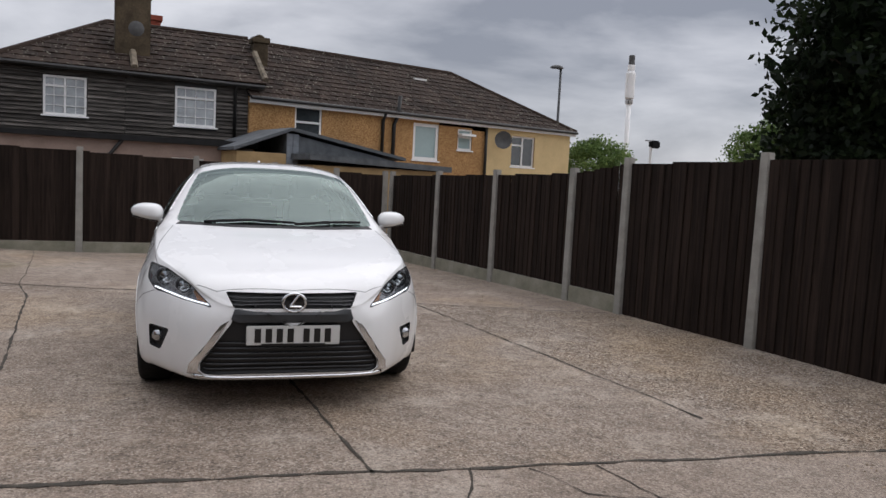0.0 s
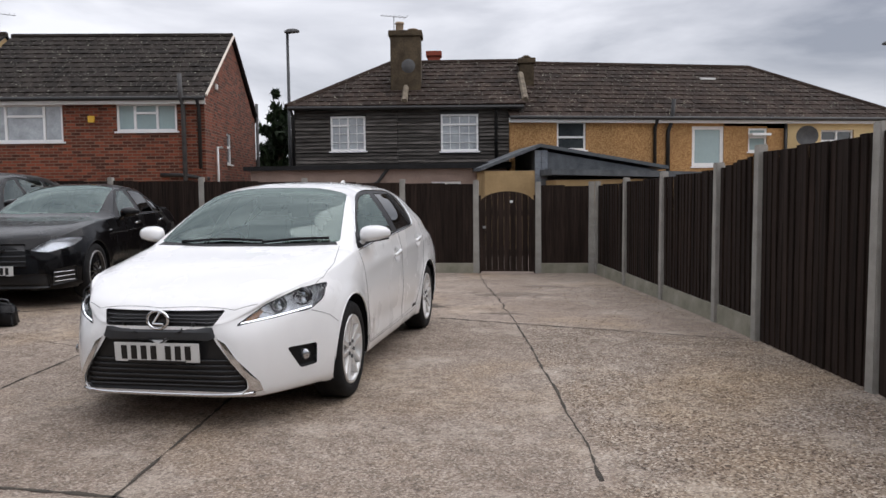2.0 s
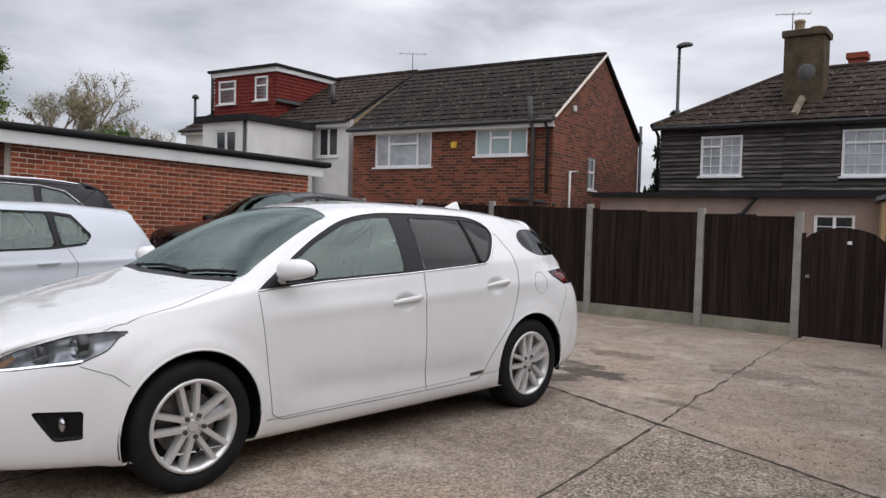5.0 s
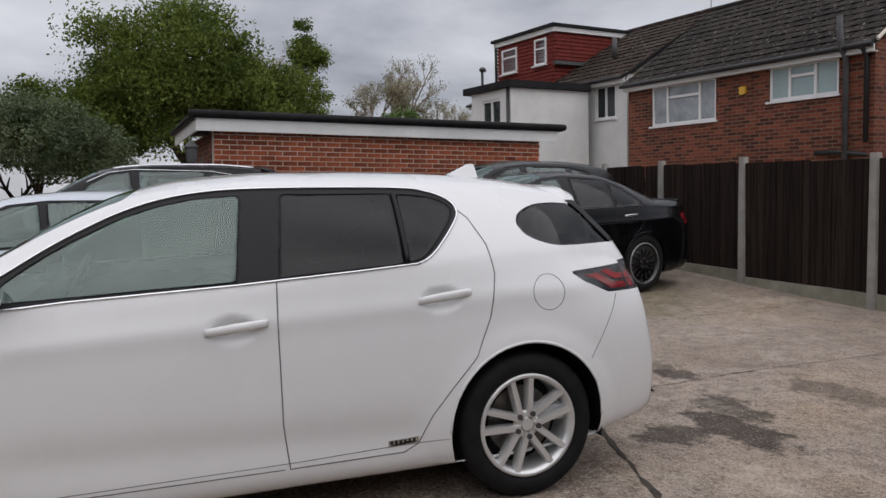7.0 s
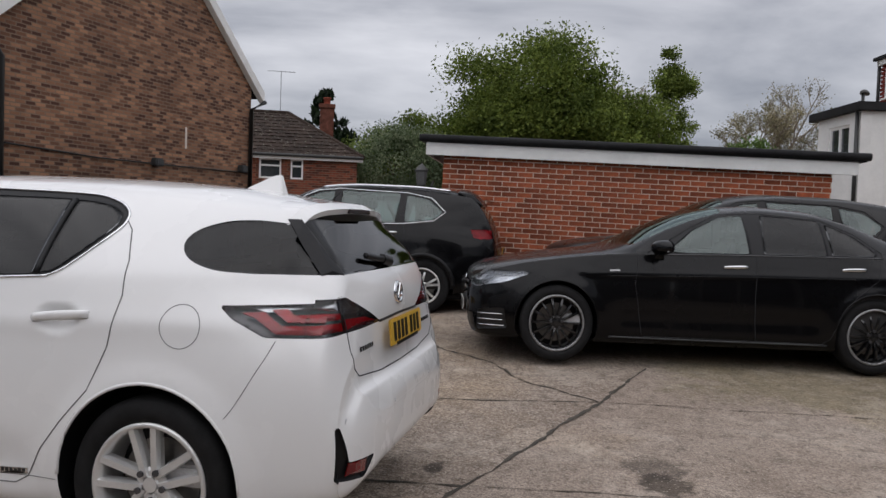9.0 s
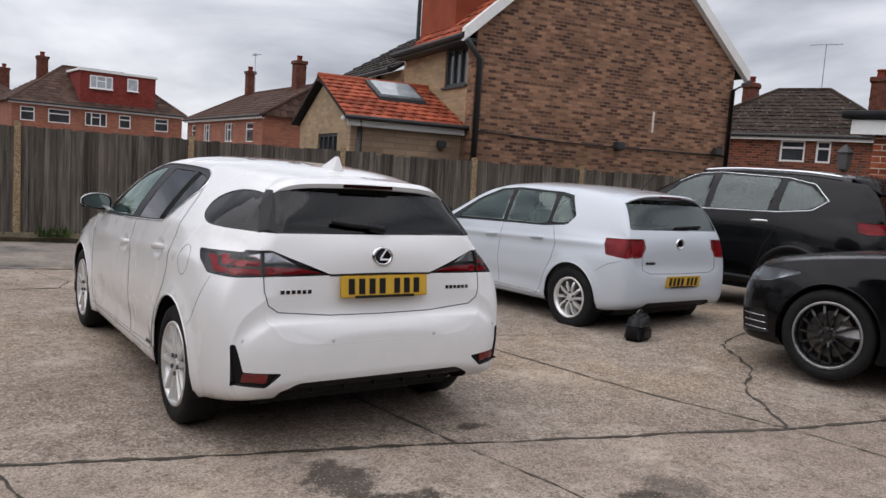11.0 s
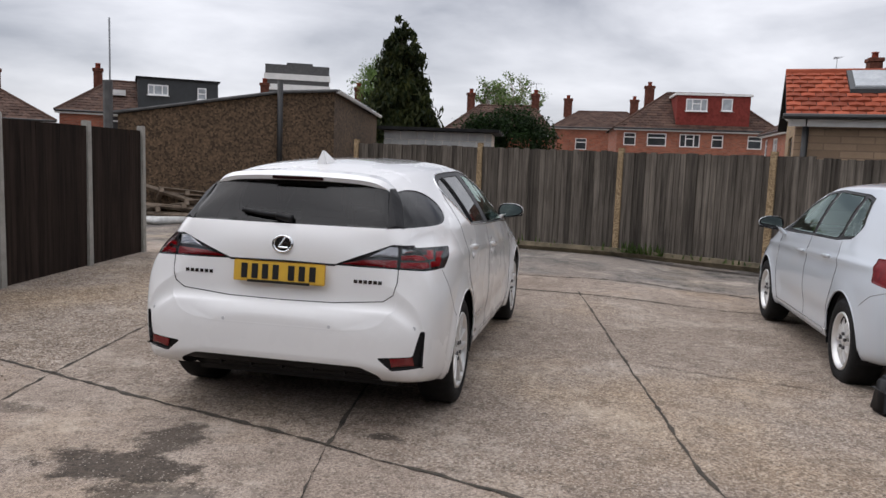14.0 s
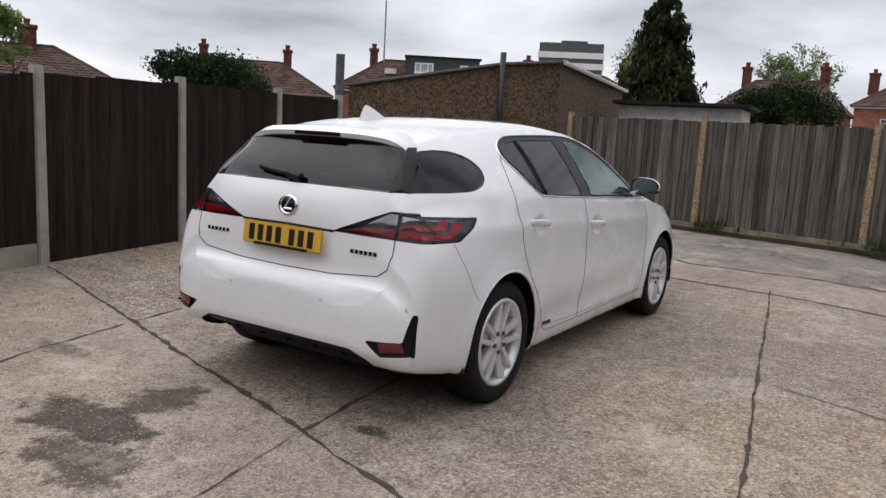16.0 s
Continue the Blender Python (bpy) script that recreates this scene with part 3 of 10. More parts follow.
joint_line([(-3.75, 3.3), (-2.45, 2.89), (-0.375, 2.26), (1.74, 1.62), (3.8, 1.0)], 0.030, 0.006, 1)
joint_line([(-9.0, -2.45), (-1.3, -3.0), (0.285, -3.12), (3.15, -3.27), (4.4, -3.35)], 0.035, 0.008, 2)
joint_line([(0.285, -3.12), (-0.375, 2.26)], 0.022, 0.003, 3)
joint_line([(-0.375, 2.26), (-0.55, 3.3), (-0.9, 7.1)], 0.010, 0.005, 4)
joint_line([(2.45, -2.6), (2.36, -1.94), (1.74, 1.62)], 0.020, 0.004, 5)
joint_line([(1.74, 1.62), (0.95, 5.56), (0.65, 7.1)], 0.018, 0.010, 6)
joint_line([(-1.42, -3.16), (-2.20, 2.05), (-2.45, 2.89)], 0.022, 0.003, 7)
joint_line([(-2.45, 2.89), (-2.62, 4.1), (-3.1, 7.0)], 0.012, 0.007, 8)
joint_line([(-2.45, 2.89), (-2.9, 2.35), (-3.1, 2.2), (-3.53, 1.9), (-3.97, 1.32), (-4.6, 1.1)], 0.026, 0.016, 9)
joint_line([(-3.5, -3.9), (-2.0, -4.3), (-0.4, -4.2), (1.2, -4.7), (4.2, -5.1)], 0.06, 0.03, 10)
joint_line([(0.75, -3.15), (0.6, -3.6), (0.85, -4.3)], 0.014, 0.012, 11)
joint_line([(1.4, -3.2), (1.55, -3.7), (1.35, -4.4)], 0.012, 0.012, 12)
joint_line([(1.05, -3.18), (1.2, -3.5), (1.75, -3.7)], 0.009, 0.010, 13)
joint_line([(-1.96, 0.0), (-3.2, 0.4)], 0.010, 0.010, 15)

# ---- fences ----
BOARD_W = 0.098
board_meshes = {}


def board_mesh(kind, h, material):
    """A feather-edged board, thick on one edge and thin on the other, that stands on its own origin."""
    key = (kind, round(h, 2))
    if key not in board_meshes:
        bm = bmesh.new()
        w = BOARD_W / 2 + 0.008
        prof = [(-w, 0.0), (-w, -0.006), (w - 0.003, -0.020), (w, -0.017), (w, 0.0)]
        lo = [bm.verts.new((x, y, 0)) for x, y in prof]
        hi = [bm.verts.new((x, y, h)) for x, y in prof]
        bm.faces.new(lo)
        bm.faces.new(hi[::-1])
        for i in range(5):
            j = (i + 1) % 5
            bm.faces.new((lo[j], lo[i], hi[i], hi[j]))
        bmesh.ops.recalc_face_normals(bm, faces=bm.faces)
        me = bpy.data.meshes.new("board")
        bm.to_mesh(me)
        bm.free()
        me.materials.append(material)
        board_meshes[key] = me
    return board_meshes[key]


def post_mesh(h):
    bm = box(-0.055, 0.055, -0.05, 0.05, 0, h, 0.008)
    for v in bm.verts:
        if v.co.z > h - 0.012:
            v.co.x *= 0.85
            v.co.y *= 0.85
    return bm


def fence_run(label, posts, gravel, board_mat, face, seed, post_mat=M_POST, gap=(), lapped=0.0):
    """Posts at (x, y, top); between them panels of upright boards whose outer face looks to the given side of the run (1 or -1)."""
    rnd = random.Random(seed)
    home = Matrix.Translation((posts[0][0], posts[0][1], ground_height(*posts[0][:2])))
    fence = thing("fence", home, label, "fence")
    back = home.inverted()
    for i, (x, y, top) in enumerate(posts):
        z0 = ground_height(x, y)
        a, b = posts[max(0, i - 1)], posts[min(len(posts) - 1, i + 1)]
        turn = math.degrees(math.atan2(b[1] - a[1], b[0] - a[0]))
        ob = part("post", post_mesh(top - z0 + 0.3), post_mat, fence, "square concrete post")
        ob.matrix_local = back @ pose(x, y, z0 - 0.3, 0, 0, turn)
    for i, ((x0, y0, t0), (x1, y1, t1)) in enumerate(zip(posts, posts[1:])):
        if i in gap:
            continue
        d = math.hypot(x1 - x0, y1 - y0)
        turn = math.atan2(y1 - y0, x1 - x0) + (0 if face < 0 else math.pi)
        ox, oy, ta, tb = (x0, y0, t0, t1) if face < 0 else (x1, y1, t1, t0)
        z0 = min(ground_height(x0, y0), ground_height(x1, y1))
        m = back @ Matrix.Translation((ox, oy, z0)) @ Matrix.Rotation(turn, 4, "Z")
        g = gravel[i] if i < len(gravel) else gravel[-1]
        if g > 0:
            part("gravel_board", box(0.05, d - 0.05, -0.025, 0.025, -0.08, g, 0.006), M_GRAVEL_BOARD, fence, "mossy concrete gravel board").matrix_local = m
        part("rail", box(0.05, d - 0.05, 0.004, 0.04, g + 0.25, g + 0.32), board_mat, fence).matrix_local = m
        part("rail", box(0.05, d - 0.05, 0.004, 0.04, min(ta, tb) - z0 - 0.4, min(ta, tb) - z0 - 0.33), board_mat, fence).matrix_local = m
        n = max(1, int((d - 0.1) / BOARD_W))
        step = (d - 0.1) / n
        for k in range(n):
            x = 0.05 + step * (k + 0.5)
            h = (ta + (tb - ta) * x / d) - z0 - g - 0.075
            h = round(h / 0.02) * 0.02
            b = new("board", board_mesh(board_mat.name, h, board_mat))
            b.parent = fence
            b.matrix_local = m @ pose(x, rnd.uniform(-0.003, 0.003), g + 0.005 + rnd.uniform(-lapped, lapped), rnd.uniform(-0.4, 0.4), rnd.uniform(-0.25, 0.25) - lapped * 8 * rnd.random(), rnd.uniform(-1.5, 1.5))


RIGHT = [(4.74, -3.90, 1.77), (4.54, -2.48, 1.77), (4.275, -0.77, 1.77), (3.93, 0.99, 1.73), (3.745, 1.93, 1.61), (3.40, 3.63, 1.57), (3.06, 5.32, 1.53), (2.70, 7.05, 1.50)]
BACK = [(2.60, 7.22, 1.50), (1.70, 7.16, 1.51), (0.625, 7.15, 1.55), (-0.675, 7.11, 1.585), (-2.45, 7.02, 1.63), (-4.37, 6.92, 1.67), (-6.20, 6.95, 1.70), (-7.95, 7.02, 1.72), (-9.3, 7.15, 1.72)]
OLD = [(3.10, -8.45, 1.80), (0.63, -8.12, 1.80), (-1.87, -7.60, 1.78), (-4.05, -6.36, 1.77), (-6.25, -5.55, 1.75), (-8.4, -5.05, 1.75), (-10.8, -4.60, 1.75), (-13.2, -4.1, 1.75)]


# ---- building tools: a building's own frame has its front at y = 0, looking to -y ----
def wall_with_openings(name, parent, m, x0, x1, z0, z1, thick, openings, material, label="", slope=None):
    """A wall with openings (x0, x1, z0, z1) cut through it. slope: (left, peak x, peak z, right) heights of a gable on top."""
    bm = bmesh.new()
    cx = sorted({x0, x1, *[v for o in openings for v in o[:2]]})
    cz = sorted({z0, z1, *[v for o in openings for v in o[2:]]})
    for xa, xb in zip(cx, cx[1:]):
        for za, zb in zip(cz, cz[1:]):
            mx, mz = (xa + xb) / 2, (za + zb) / 2
            if not any(o[0] < mx < o[1] and o[2] < mz < o[3] for o in openings):
                add_box(bm, xa, xb, 0, thick, za, zb)
    bmesh.ops.remove_doubles(bm, verts=bm.verts, dist=0.0005)
    inner = [f for f in bm.faces if all(len(e.link_faces) > 2 for e in f.edges)]
    bmesh.ops.delete(bm, geom=inner, context="FACES_ONLY")
    if slope:
        px, pz = slope
        a = [bm.verts.new((x, y, z)) for y in (0, thick) for x, z in ((x0, z1), (x1, z1), (px, pz))]
        for q in ((0, 1, 2), (5, 4, 3), (1, 4, 5, 2), (3, 0, 2, 5)):
            bm.faces.new([a[i] for i in q])
    ob = part(name, bm, material, parent, label)
    ob.matrix_local = m
    return ob


def window(parent, m, x0, x1, z0, z1, cols=((1.0, ()),), pane=None, frame=None, bars=(), sill=True, bar=0.055, open_top=False):
    """A window in an opening: a frame with posts and rails, a pane in each light, a sill. cols: (share of the width, heights of rails)."""
    pane, frame = pane or M_PANE, frame or M_WHITE
    bm = bmesh.new()
    y0, y1 = 0.03, 0.09
    w, h = x1 - x0, z1 - z0
    for a, b, c, d in ((x0, x1, z0, z0 + bar), (x0, x1, z1 - bar, z1), (x0, x0 + bar, z0 + bar, z1 - bar), (x1 - bar, x1, z0 + bar, z1 - bar)):
        add_box(bm, a, b, y0, y1, c, d)
    cells, x = [], x0
    for i, (share, rails) in enumerate(cols):
        xa, xb = x, x + w * share
        if i:
            add_box(bm, xa - bar * 0.5, xa + bar * 0.5, y0 - 0.006, y1, z0 + bar, z1 - bar)
        zs = [z0, *[z0 + h * r for r in rails], z1]
        for r in rails:
            add_box(bm, xa + bar * 0.5, xb - bar * 0.5, y0 - 0.004, y1 - 0.002, z0 + h * r - bar * 0.5, z0 + h * r + bar * 0.5)
        cells += [(xa + bar * 0.6, xb - bar * 0.6, za + bar * 0.6, zb - bar * 0.6) for za, zb in zip(zs, zs[1:])]
        x = xb
    win = part("window", bm, frame, parent)
    win.matrix_local = m
    for xa, xb, za, zb in bars:
        part("glazing_bar", box(x0 + w * xa - 0.008, x0 + w * xb + 0.008, y0 + 0.012, y1 - 0.02, z0 + h * za - 0.008, z0 + h * zb + 0.008), frame, win)
    for xa, xb, za, zb in cells:
        part("pane", box(xa, xb, 0.062, 0.068, za, zb), pane, win)
    if sill:
        part("sill", box(x0 - 0.05, x1 + 0.05, -0.05, 0.06, z0 - 0.045, z0 - 0.002, 0.006), frame, win)
    return win


def tiled_slope(parent, pts, material, gauge=0.30, width=0.30, thick=0.022, name="roof_tiles", label=""):
    """A roof slope on the planar outline pts (the first edge is the eave): lapped tiles on a dark underlay."""
    P = [Vector(p) for p in pts]
    along = (P[1] - P[0]).normalized()
    normal = Vector((0, 0, 0))
    for i in range(1, len(P) - 1):
        normal += (P[i] - P[0]).cross(P[i + 1] - P[0])
    normal.normalize()
    if normal.z < 0:
        normal = -normal
    up = normal.cross(along)
    if up.z < 0:
        up = -up
    flat = [((p - P[0]).dot(along), (p - P[0]).dot(up)) for p in P]

    def span(v):
        us = [a + (c - a) * (v - b) / (d - b) for (a, b), (c, d) in zip(flat, flat[1:] + flat[:1]) if (b > v) != (d > v)]
        return (min(us), max(us)) if us else (0, 0)

    vs, fs = [], []
    top = max(v for _, v in flat)
    lo, hi = min(u for u, _ in flat), max(u for u, _ in flat)
    rows = int(top / gauge) + 1
    rnd = random.Random(int(abs(P[0].x * 100)) + rows)
    for r in range(rows):
        v0 = r * gauge
        gv = min(gauge, top - v0)
        if gv < 0.05:
            continue
        shift = width * 0.5 * (r % 2)
        for c in range(int((hi - lo) / width) + 2):
            u0 = lo + c * width - shift
            s0, s1 = span(min(v0 + gauge * 0.5, top - 0.02))
            ua, ub = max(u0, s0), min(u0 + width, s1)
            if ub - ua < 0.04:
                continue
            wd = ub - ua
            lift = thick * rnd.uniform(0.8, 1.5)
            base = len(vs)
            g = 0.006
            for du, dv, dn in ((g, -0.03, lift), (wd / 2, -0.03, lift + 0.012), (wd - g, -0.03, lift), (wd - g, gv, 0.004), (wd / 2, gv, 0.014), (g, gv, 0.004), (g, -0.03, 0.0), (wd - g, -0.03, 0.0)):
                vs.append(P[0] + along * (ua + du) + up * (v0 + dv) + normal * dn)
            fs += [(base, base + 1, base + 4, base + 5), (base + 1, base + 2, base + 3, base + 4), (base + 6, base + 7, base + 2, base + 1, base), (base + 6, base, base + 5), (base + 7, base + 3, base + 2)]
    ob = finish(name, vs, fs, material, parent, label)
    ob["kind"] = "stuff"
    n = len(P)
    lower = [p - normal * 0.05 for p in P]
    finish("roof_underlay", [p + normal * 0.002 for p in P] + lower, [tuple(range(n)), tuple(range(2 * n - 1, n - 1, -1))] + [(i, (i + 1) % n, n + (i + 1) % n, n + i) for i in range(n)], M_FELT, parent)
    return ob


def ridge_tiles(parent, a, b, material, r=0.085, step=0.33):
    a, b = Vector(a) - Vector((0, 0, 0.035)), Vector(b) - Vector((0, 0, 0.035))
    return part("ridge_tile", tube([a, a.lerp(b, 0.3), a.lerp(b, 0.7), b], r, 8), material, parent)


def chimney(parent, x, y, z0, z1, w, d, material, pots=(), pot_mat=None):
    bm = box(x - w / 2, x + w / 2, y - d / 2, y + d / 2, z0, z1 - 0.16, 0.015)
    add_box(bm, x - w / 2 - 0.05, x + w / 2 + 0.05, y - d / 2 - 0.05, y + d / 2 + 0.05, z1 - 0.16, z1, 0.015)
    st = part("chimney", bm, material, parent)
    for px, ph, r in pots:
        pb = lathe([(z1 - 0.02, r * 1.05), (z1 + ph * 0.8, r), (z1 + ph * 0.82, r * 1.2), (z1 + ph, r * 1.15), (z1 + ph, r * 0.75), (z1 + 0.1, r * 0.7)], 16, "z")
        bmesh.ops.translate(pb, verts=pb.verts, vec=(x + px, y, 0))
        part("chimney_pot", pb, pot_mat or M_POT, st, smooth=True)
    return st


def aerial(parent, x, y, z0, z1, reach=0.5, turn=0.0):
    bm = tube([(x, y, z0), (x, y, z1)], 0.014, 6)
    c, s = math.cos(turn), math.sin(turn)
    add_tube(bm, [(x - reach * c, y - reach * s, z1 - 0.03), (x + reach * c, y + reach * s, z1 - 0.03)], 0.010, 5)
    for k in range(7):
        u = reach * (-0.9 + 0.3 * k)
        l = 0.10 + 0.02 * k
        add_tube(bm, [(x + u * c - l * s, y + u * s + l * c, z1 - 0.02), (x + u * c + l * s, y + u * s - l * c, z1 - 0.02)], 0.006, 4)
    return part("aerial", bm, M_STEEL, parent)


I4 = Matrix.Identity(4)


def side_matrix(x, y, turn):
    return pose(x, y, 0, 0, 0, turn)


def gable_house(name, m, width, depth, eave, ridge, wall, tile, label, front_openings=(), right_openings=(), left_openings=(), base=-0.3, over=0.18, front=True, hip=(0, 0), gable_walls=True, fascia=True, ridge_at=None):
    """A house whose front runs from x = -width to 0; the roof's ridge lies along x. hip: how far the ridge is shortened at the left and right ends."""
    h = thing(name, m, label, "house")
    ry = depth / 2 if ridge_at is None else ridge_at
    wall_with_openings("wall_front", h, I4, -width, 0, base, eave, 0.25, list(front_openings), wall)
    bk = wall_with_openings("wall_back", h, pose(0, depth, 0, 0, 0, 180), 0, width, base, eave, 0.25, [], wall)
    sl = None if hip[1] else (ry - 0.25, ridge - 0.06)
    wall_with_openings("wall_side", h, pose(0, 0.25, 0, 0, 0, 90), 0, depth - 0.5, base, eave, 0.25, list(right_openings), wall, slope=None if hip[1] else (ry - 0.25, ridge - 0.08))
    wall_with_openings("wall_side", h, pose(-width, depth - 0.25, 0, 0, 0, -90), 0, depth - 0.5, base, eave, 0.25, list(left_openings), wall, slope=None if hip[0] else (depth - 0.25 - ry, ridge - 0.08))
    k = (ridge - eave) / ry
    ze = eave - over * k * 0.6
    xl, xr = -width - (over if hip[0] else 0.06), over if hip[1] else 0.06
    rl, rr = -width + hip[0] if hip[0] else xl, -hip[1] if hip[1] else xr
    tiled_slope(h, [(xl, -over, ze), (xr, -over, ze), (rr, ry, ridge), (rl, ry, ridge)], tile)
    kb = (ridge - eave) / (depth - ry)
    zb = eave - over * kb * 0.6
    tiled_slope(h, [(xr, depth + over, zb), (xl, depth + over, zb), (rl, ry, ridge), (rr, ry, ridge)], tile)
    if hip[1]:
        tiled_slope(h, [(xr, -over, ze), (xr, depth + over, zb), (rr, ry, ridge)], tile)
        ridge_tiles(h, (xr, -over, ze + 0.03), (rr, ry, ridge + 0.03), tile)
    if hip[0]:
        tiled_slope(h, [(xl, depth + over, zb), (xl, -over, ze), (rl, ry, ridge)], tile)
        ridge_tiles(h, (xl, -over, ze + 0.03), (rl, ry, ridge + 0.03), tile)
    ridge_tiles(h, (rl, ry, ridge + 0.03), (rr, ry, ridge + 0.03), tile)
    if fascia:
        part("fascia", box(xl, xr, -over + 0.015, -over + 0.045, ze - 0.16, ze - 0.012, 0.003), M_FASCIA, h, "white painted fascia board")
        part("soffit", box(xl + 0.02, xr - 0.02, -over + 0.047, -0.002, ze - 0.155, ze - 0.135), M_FASCIA, h)
        gut = tube([(xl, -over - 0.045, ze - 0.03), (xr, -over - 0.045, ze - 0.03)], 0.05, 8)
        part("gutter", gut, M_BLACK_PIPE, h)
    return h


def pipe(parent, pts, r=0.04, mat=None, name="drainpipe"):
    return part(name, tube(pts, r, 8), mat or M_BLACK_PIPE, parent, smooth=True)


THREE = ((0.25, ()), (0.5, (0.68,)), (0.25, ()))
GRID2 = [(x, x, 0.05, 0.95) for x in (0.25, 0.75)] + [(0.05, 0.95, z, z) for z in (0.25, 0.5, 0.75)]

# ---- the brick house behind the back fence ----
HB = pose(-6.724, 11.79, 0, 0, 0, 12.3)
W1, W2 = (-5.30, -3.45, 2.70, 3.62), (-2.15, -0.68, 2.94, 3.62)
house_b = gable_house("brick_house", HB, 6.05, 6.3, 3.82, 5.88, M_BRICK_HOUSE, M_TILE_DARK, "red brick house with dark tiled gable roof behind fence", [W1, W2], [(2.0, 2.55, 2.20, 3.05)])
window(house_b, I4, *W1, cols=THREE, pane=M_PANE_PALE)
window(house_b, I4, *W2, cols=((0.30, ()), (0.37, (0.66,)), (0.33, ())), pane=M_PANE_FROST)
window(house_b, pose(0, 0.25, 0, 0, 0, 90), 2.0, 2.55, 2.20, 3.05, cols=((1.0, (0.55,)),), pane=M_PANE)
part("alarm_box", prism([(-2.81, 3.16), (-2.69, 3.16), (-2.675, 3.20), (-2.675, 3.32), (-2.825, 3.32), (-2.825, 3.20)], -0.06, 0), M_YELLOW, house_b, "yellow burglar alarm box")
pipe(house_b, [(-0.5, -0.30, 4.30), (-0.5, -0.26, 3.75), (-0.5, -0.08, 3.55), (-0.5, -0.08, 1.6)], 0.055, M_GREY_PIPE)
pipe(house_b, [(-0.12, -0.25, 3.72), (-0.12, -0.07, 3.5), (-0.12, -0.07, 2.0)], 0.045)
pipe(house_b, [(0.05, 0.1, 1.75), (-0.6, -0.1, 1.85), (-1.1, -0.06, 1.86)], 0.05)
pipe(house_b, [(0.08, 0.85, 1.2), (0.08, 0.85, 2.58), (0.08, 1.35, 2.60)], 0.035, M_FASCIA, "vent_pipe")
pipe(house_b, [(0.08, 6.25, 0.2), (0.08, 6.25, 4.3)], 0.05, M_GREY_PIPE)
part("verge", tube([(0.08, -0.1, 3.80), (0.08, 3.15, 5.86)], 0.035, 6), M_MORTAR, house_b, "pale mortared verge")
part("verge", tube([(0.08, 3.15, 5.86), (0.08, 6.4, 3.80)], 0.035, 6), M_BLACK_PIPE, house_b)
part("vent", box(0.0, 0.06, 1.10, 1.25, 4.10, 4.24, 0.01), M_FASCIA, house_b)

# ---- the tan and white house with the red dormer ----
HC = pose(-13.45, 10.98, 0, 0, 0, 11.7)
W = (-1.20, -0.42, 3.10, 3.98)
house_c = gable_house("dormer_house", HC, 7.2, 6.6, 4.18, 6.10, M_WHITE_RENDER, M_TILE_BROWN, "white rendered house with tan gable and red dormer", [W])
window(house_c, I4, *W, cols=((0.5, ()), (0.5, ())), pane=M_PANE)
wall_with_openings("gable_render", house_c, pose(0.012, 0.2, 0, 0, 0, 90), 0, 6.2, -0.2, 4.15, 0.02, [], M_TAN, "tan rendered gable end", slope=(3.1, 6.0))
part("dormer_front", box(-6.1, -3.25, 0.30, 6.2, 4.35, 5.92), M_TILE_HUNG, house_c, "dormer hung with dark red tiles")
for k in range(14):
    z = 4.40 + 0.11 * k
    part("tile_course", box(-6.13, -3.22, 0.262, 0.31, z, z + 0.085), M_TILE_HUNG, house_c)
    part("tile_course", box(-3.26, -3.215, 0.262, 6.2, z, z + 0.085), M_TILE_HUNG, house_c)
part("dormer_fascia", box(-6.2, -3.15, 0.18, 0.25, 5.86, 6.00), M_FASCIA, house_c)
part("dormer_fascia", box(-3.20, -3.14, 0.25, 6.3, 5.86, 6.00), M_FASCIA, house_c)
part("dormer_roof", box(-6.28, -3.08, 0.10, 6.4, 6.002, 6.09, 0.01), M_FELT, house_c)
window(house_c, pose(0, 0.20, 0), -5.85, -5.05, 4.95, 5.72, cols=((1.0, (0.65,)),), pane=M_PANE_PALE)
window(house_c, pose(0, 0.20, 0), -4.15, -3.58, 4.98, 5.76, cols=((1.0, (0.62,)),), pane=M_PANE_PALE)
pipe(house_c, [(-6.15, 0.22, 6.0), (-6.15, 0.22, 4.3)], 0.045)
pipe(house_c, [(-1.6, 1.1, 4.9), (-1.6, 1.1, 5.45)], 0.07, M_GREY_PIPE, "flue")
part("valley_flashing", box(-3.2, -3.05, 0.2, 3.2, 4.9, 5.0), M_GREY_PIPE, house_c)
aerial(house_c, -0.2, 3.4, 6.0, 6.75, 0.45, 0.6)
ext = thing("flat_roofed_extension", HB, "white rendered two-storey extension with flat felt roof", "house extension")
EX0, EX1, EY0, EY1 = -9.62, -7.86, -2.24, 0.33
EW = (-9.15, -8.30, 2.98, 3.62)
wall_with_openings("wall_front", ext, pose(0, EY0, 0), EX0, EX1, -0.2, 3.84, 0.22, [EW], M_WHITE_RENDER)
wall_with_openings("wall_side", ext, pose(EX1, EY0 + 0.22, 0, 0, 0, 90), 0, EY1 - EY0 - 0.22, -0.2, 3.84, 0.22, [], M_WHITE_RENDER)
wall_with_openings("wall_side", ext, pose(EX0, EY1, 0, 0, 0, -90), 0, EY1 - EY0 - 0.22, -0.2, 3.84, 0.22, [], M_WHITE_RENDER)
window(ext, pose(0, EY0, 0), *EW, cols=((0.5, ()), (0.5, ())), pane=M_PANE)
part("roof", box(EX0 - 0.25, EX1 + 0.12, EY0 - 0.12, EY1, 3.842, 4.02, 0.01), M_FELT, ext)
pipe(ext, [(EX1 - 0.06, EY0 - 0.05, 3.85), (EX1 - 0.06, EY0 - 0.05, 1.0)], 0.04)

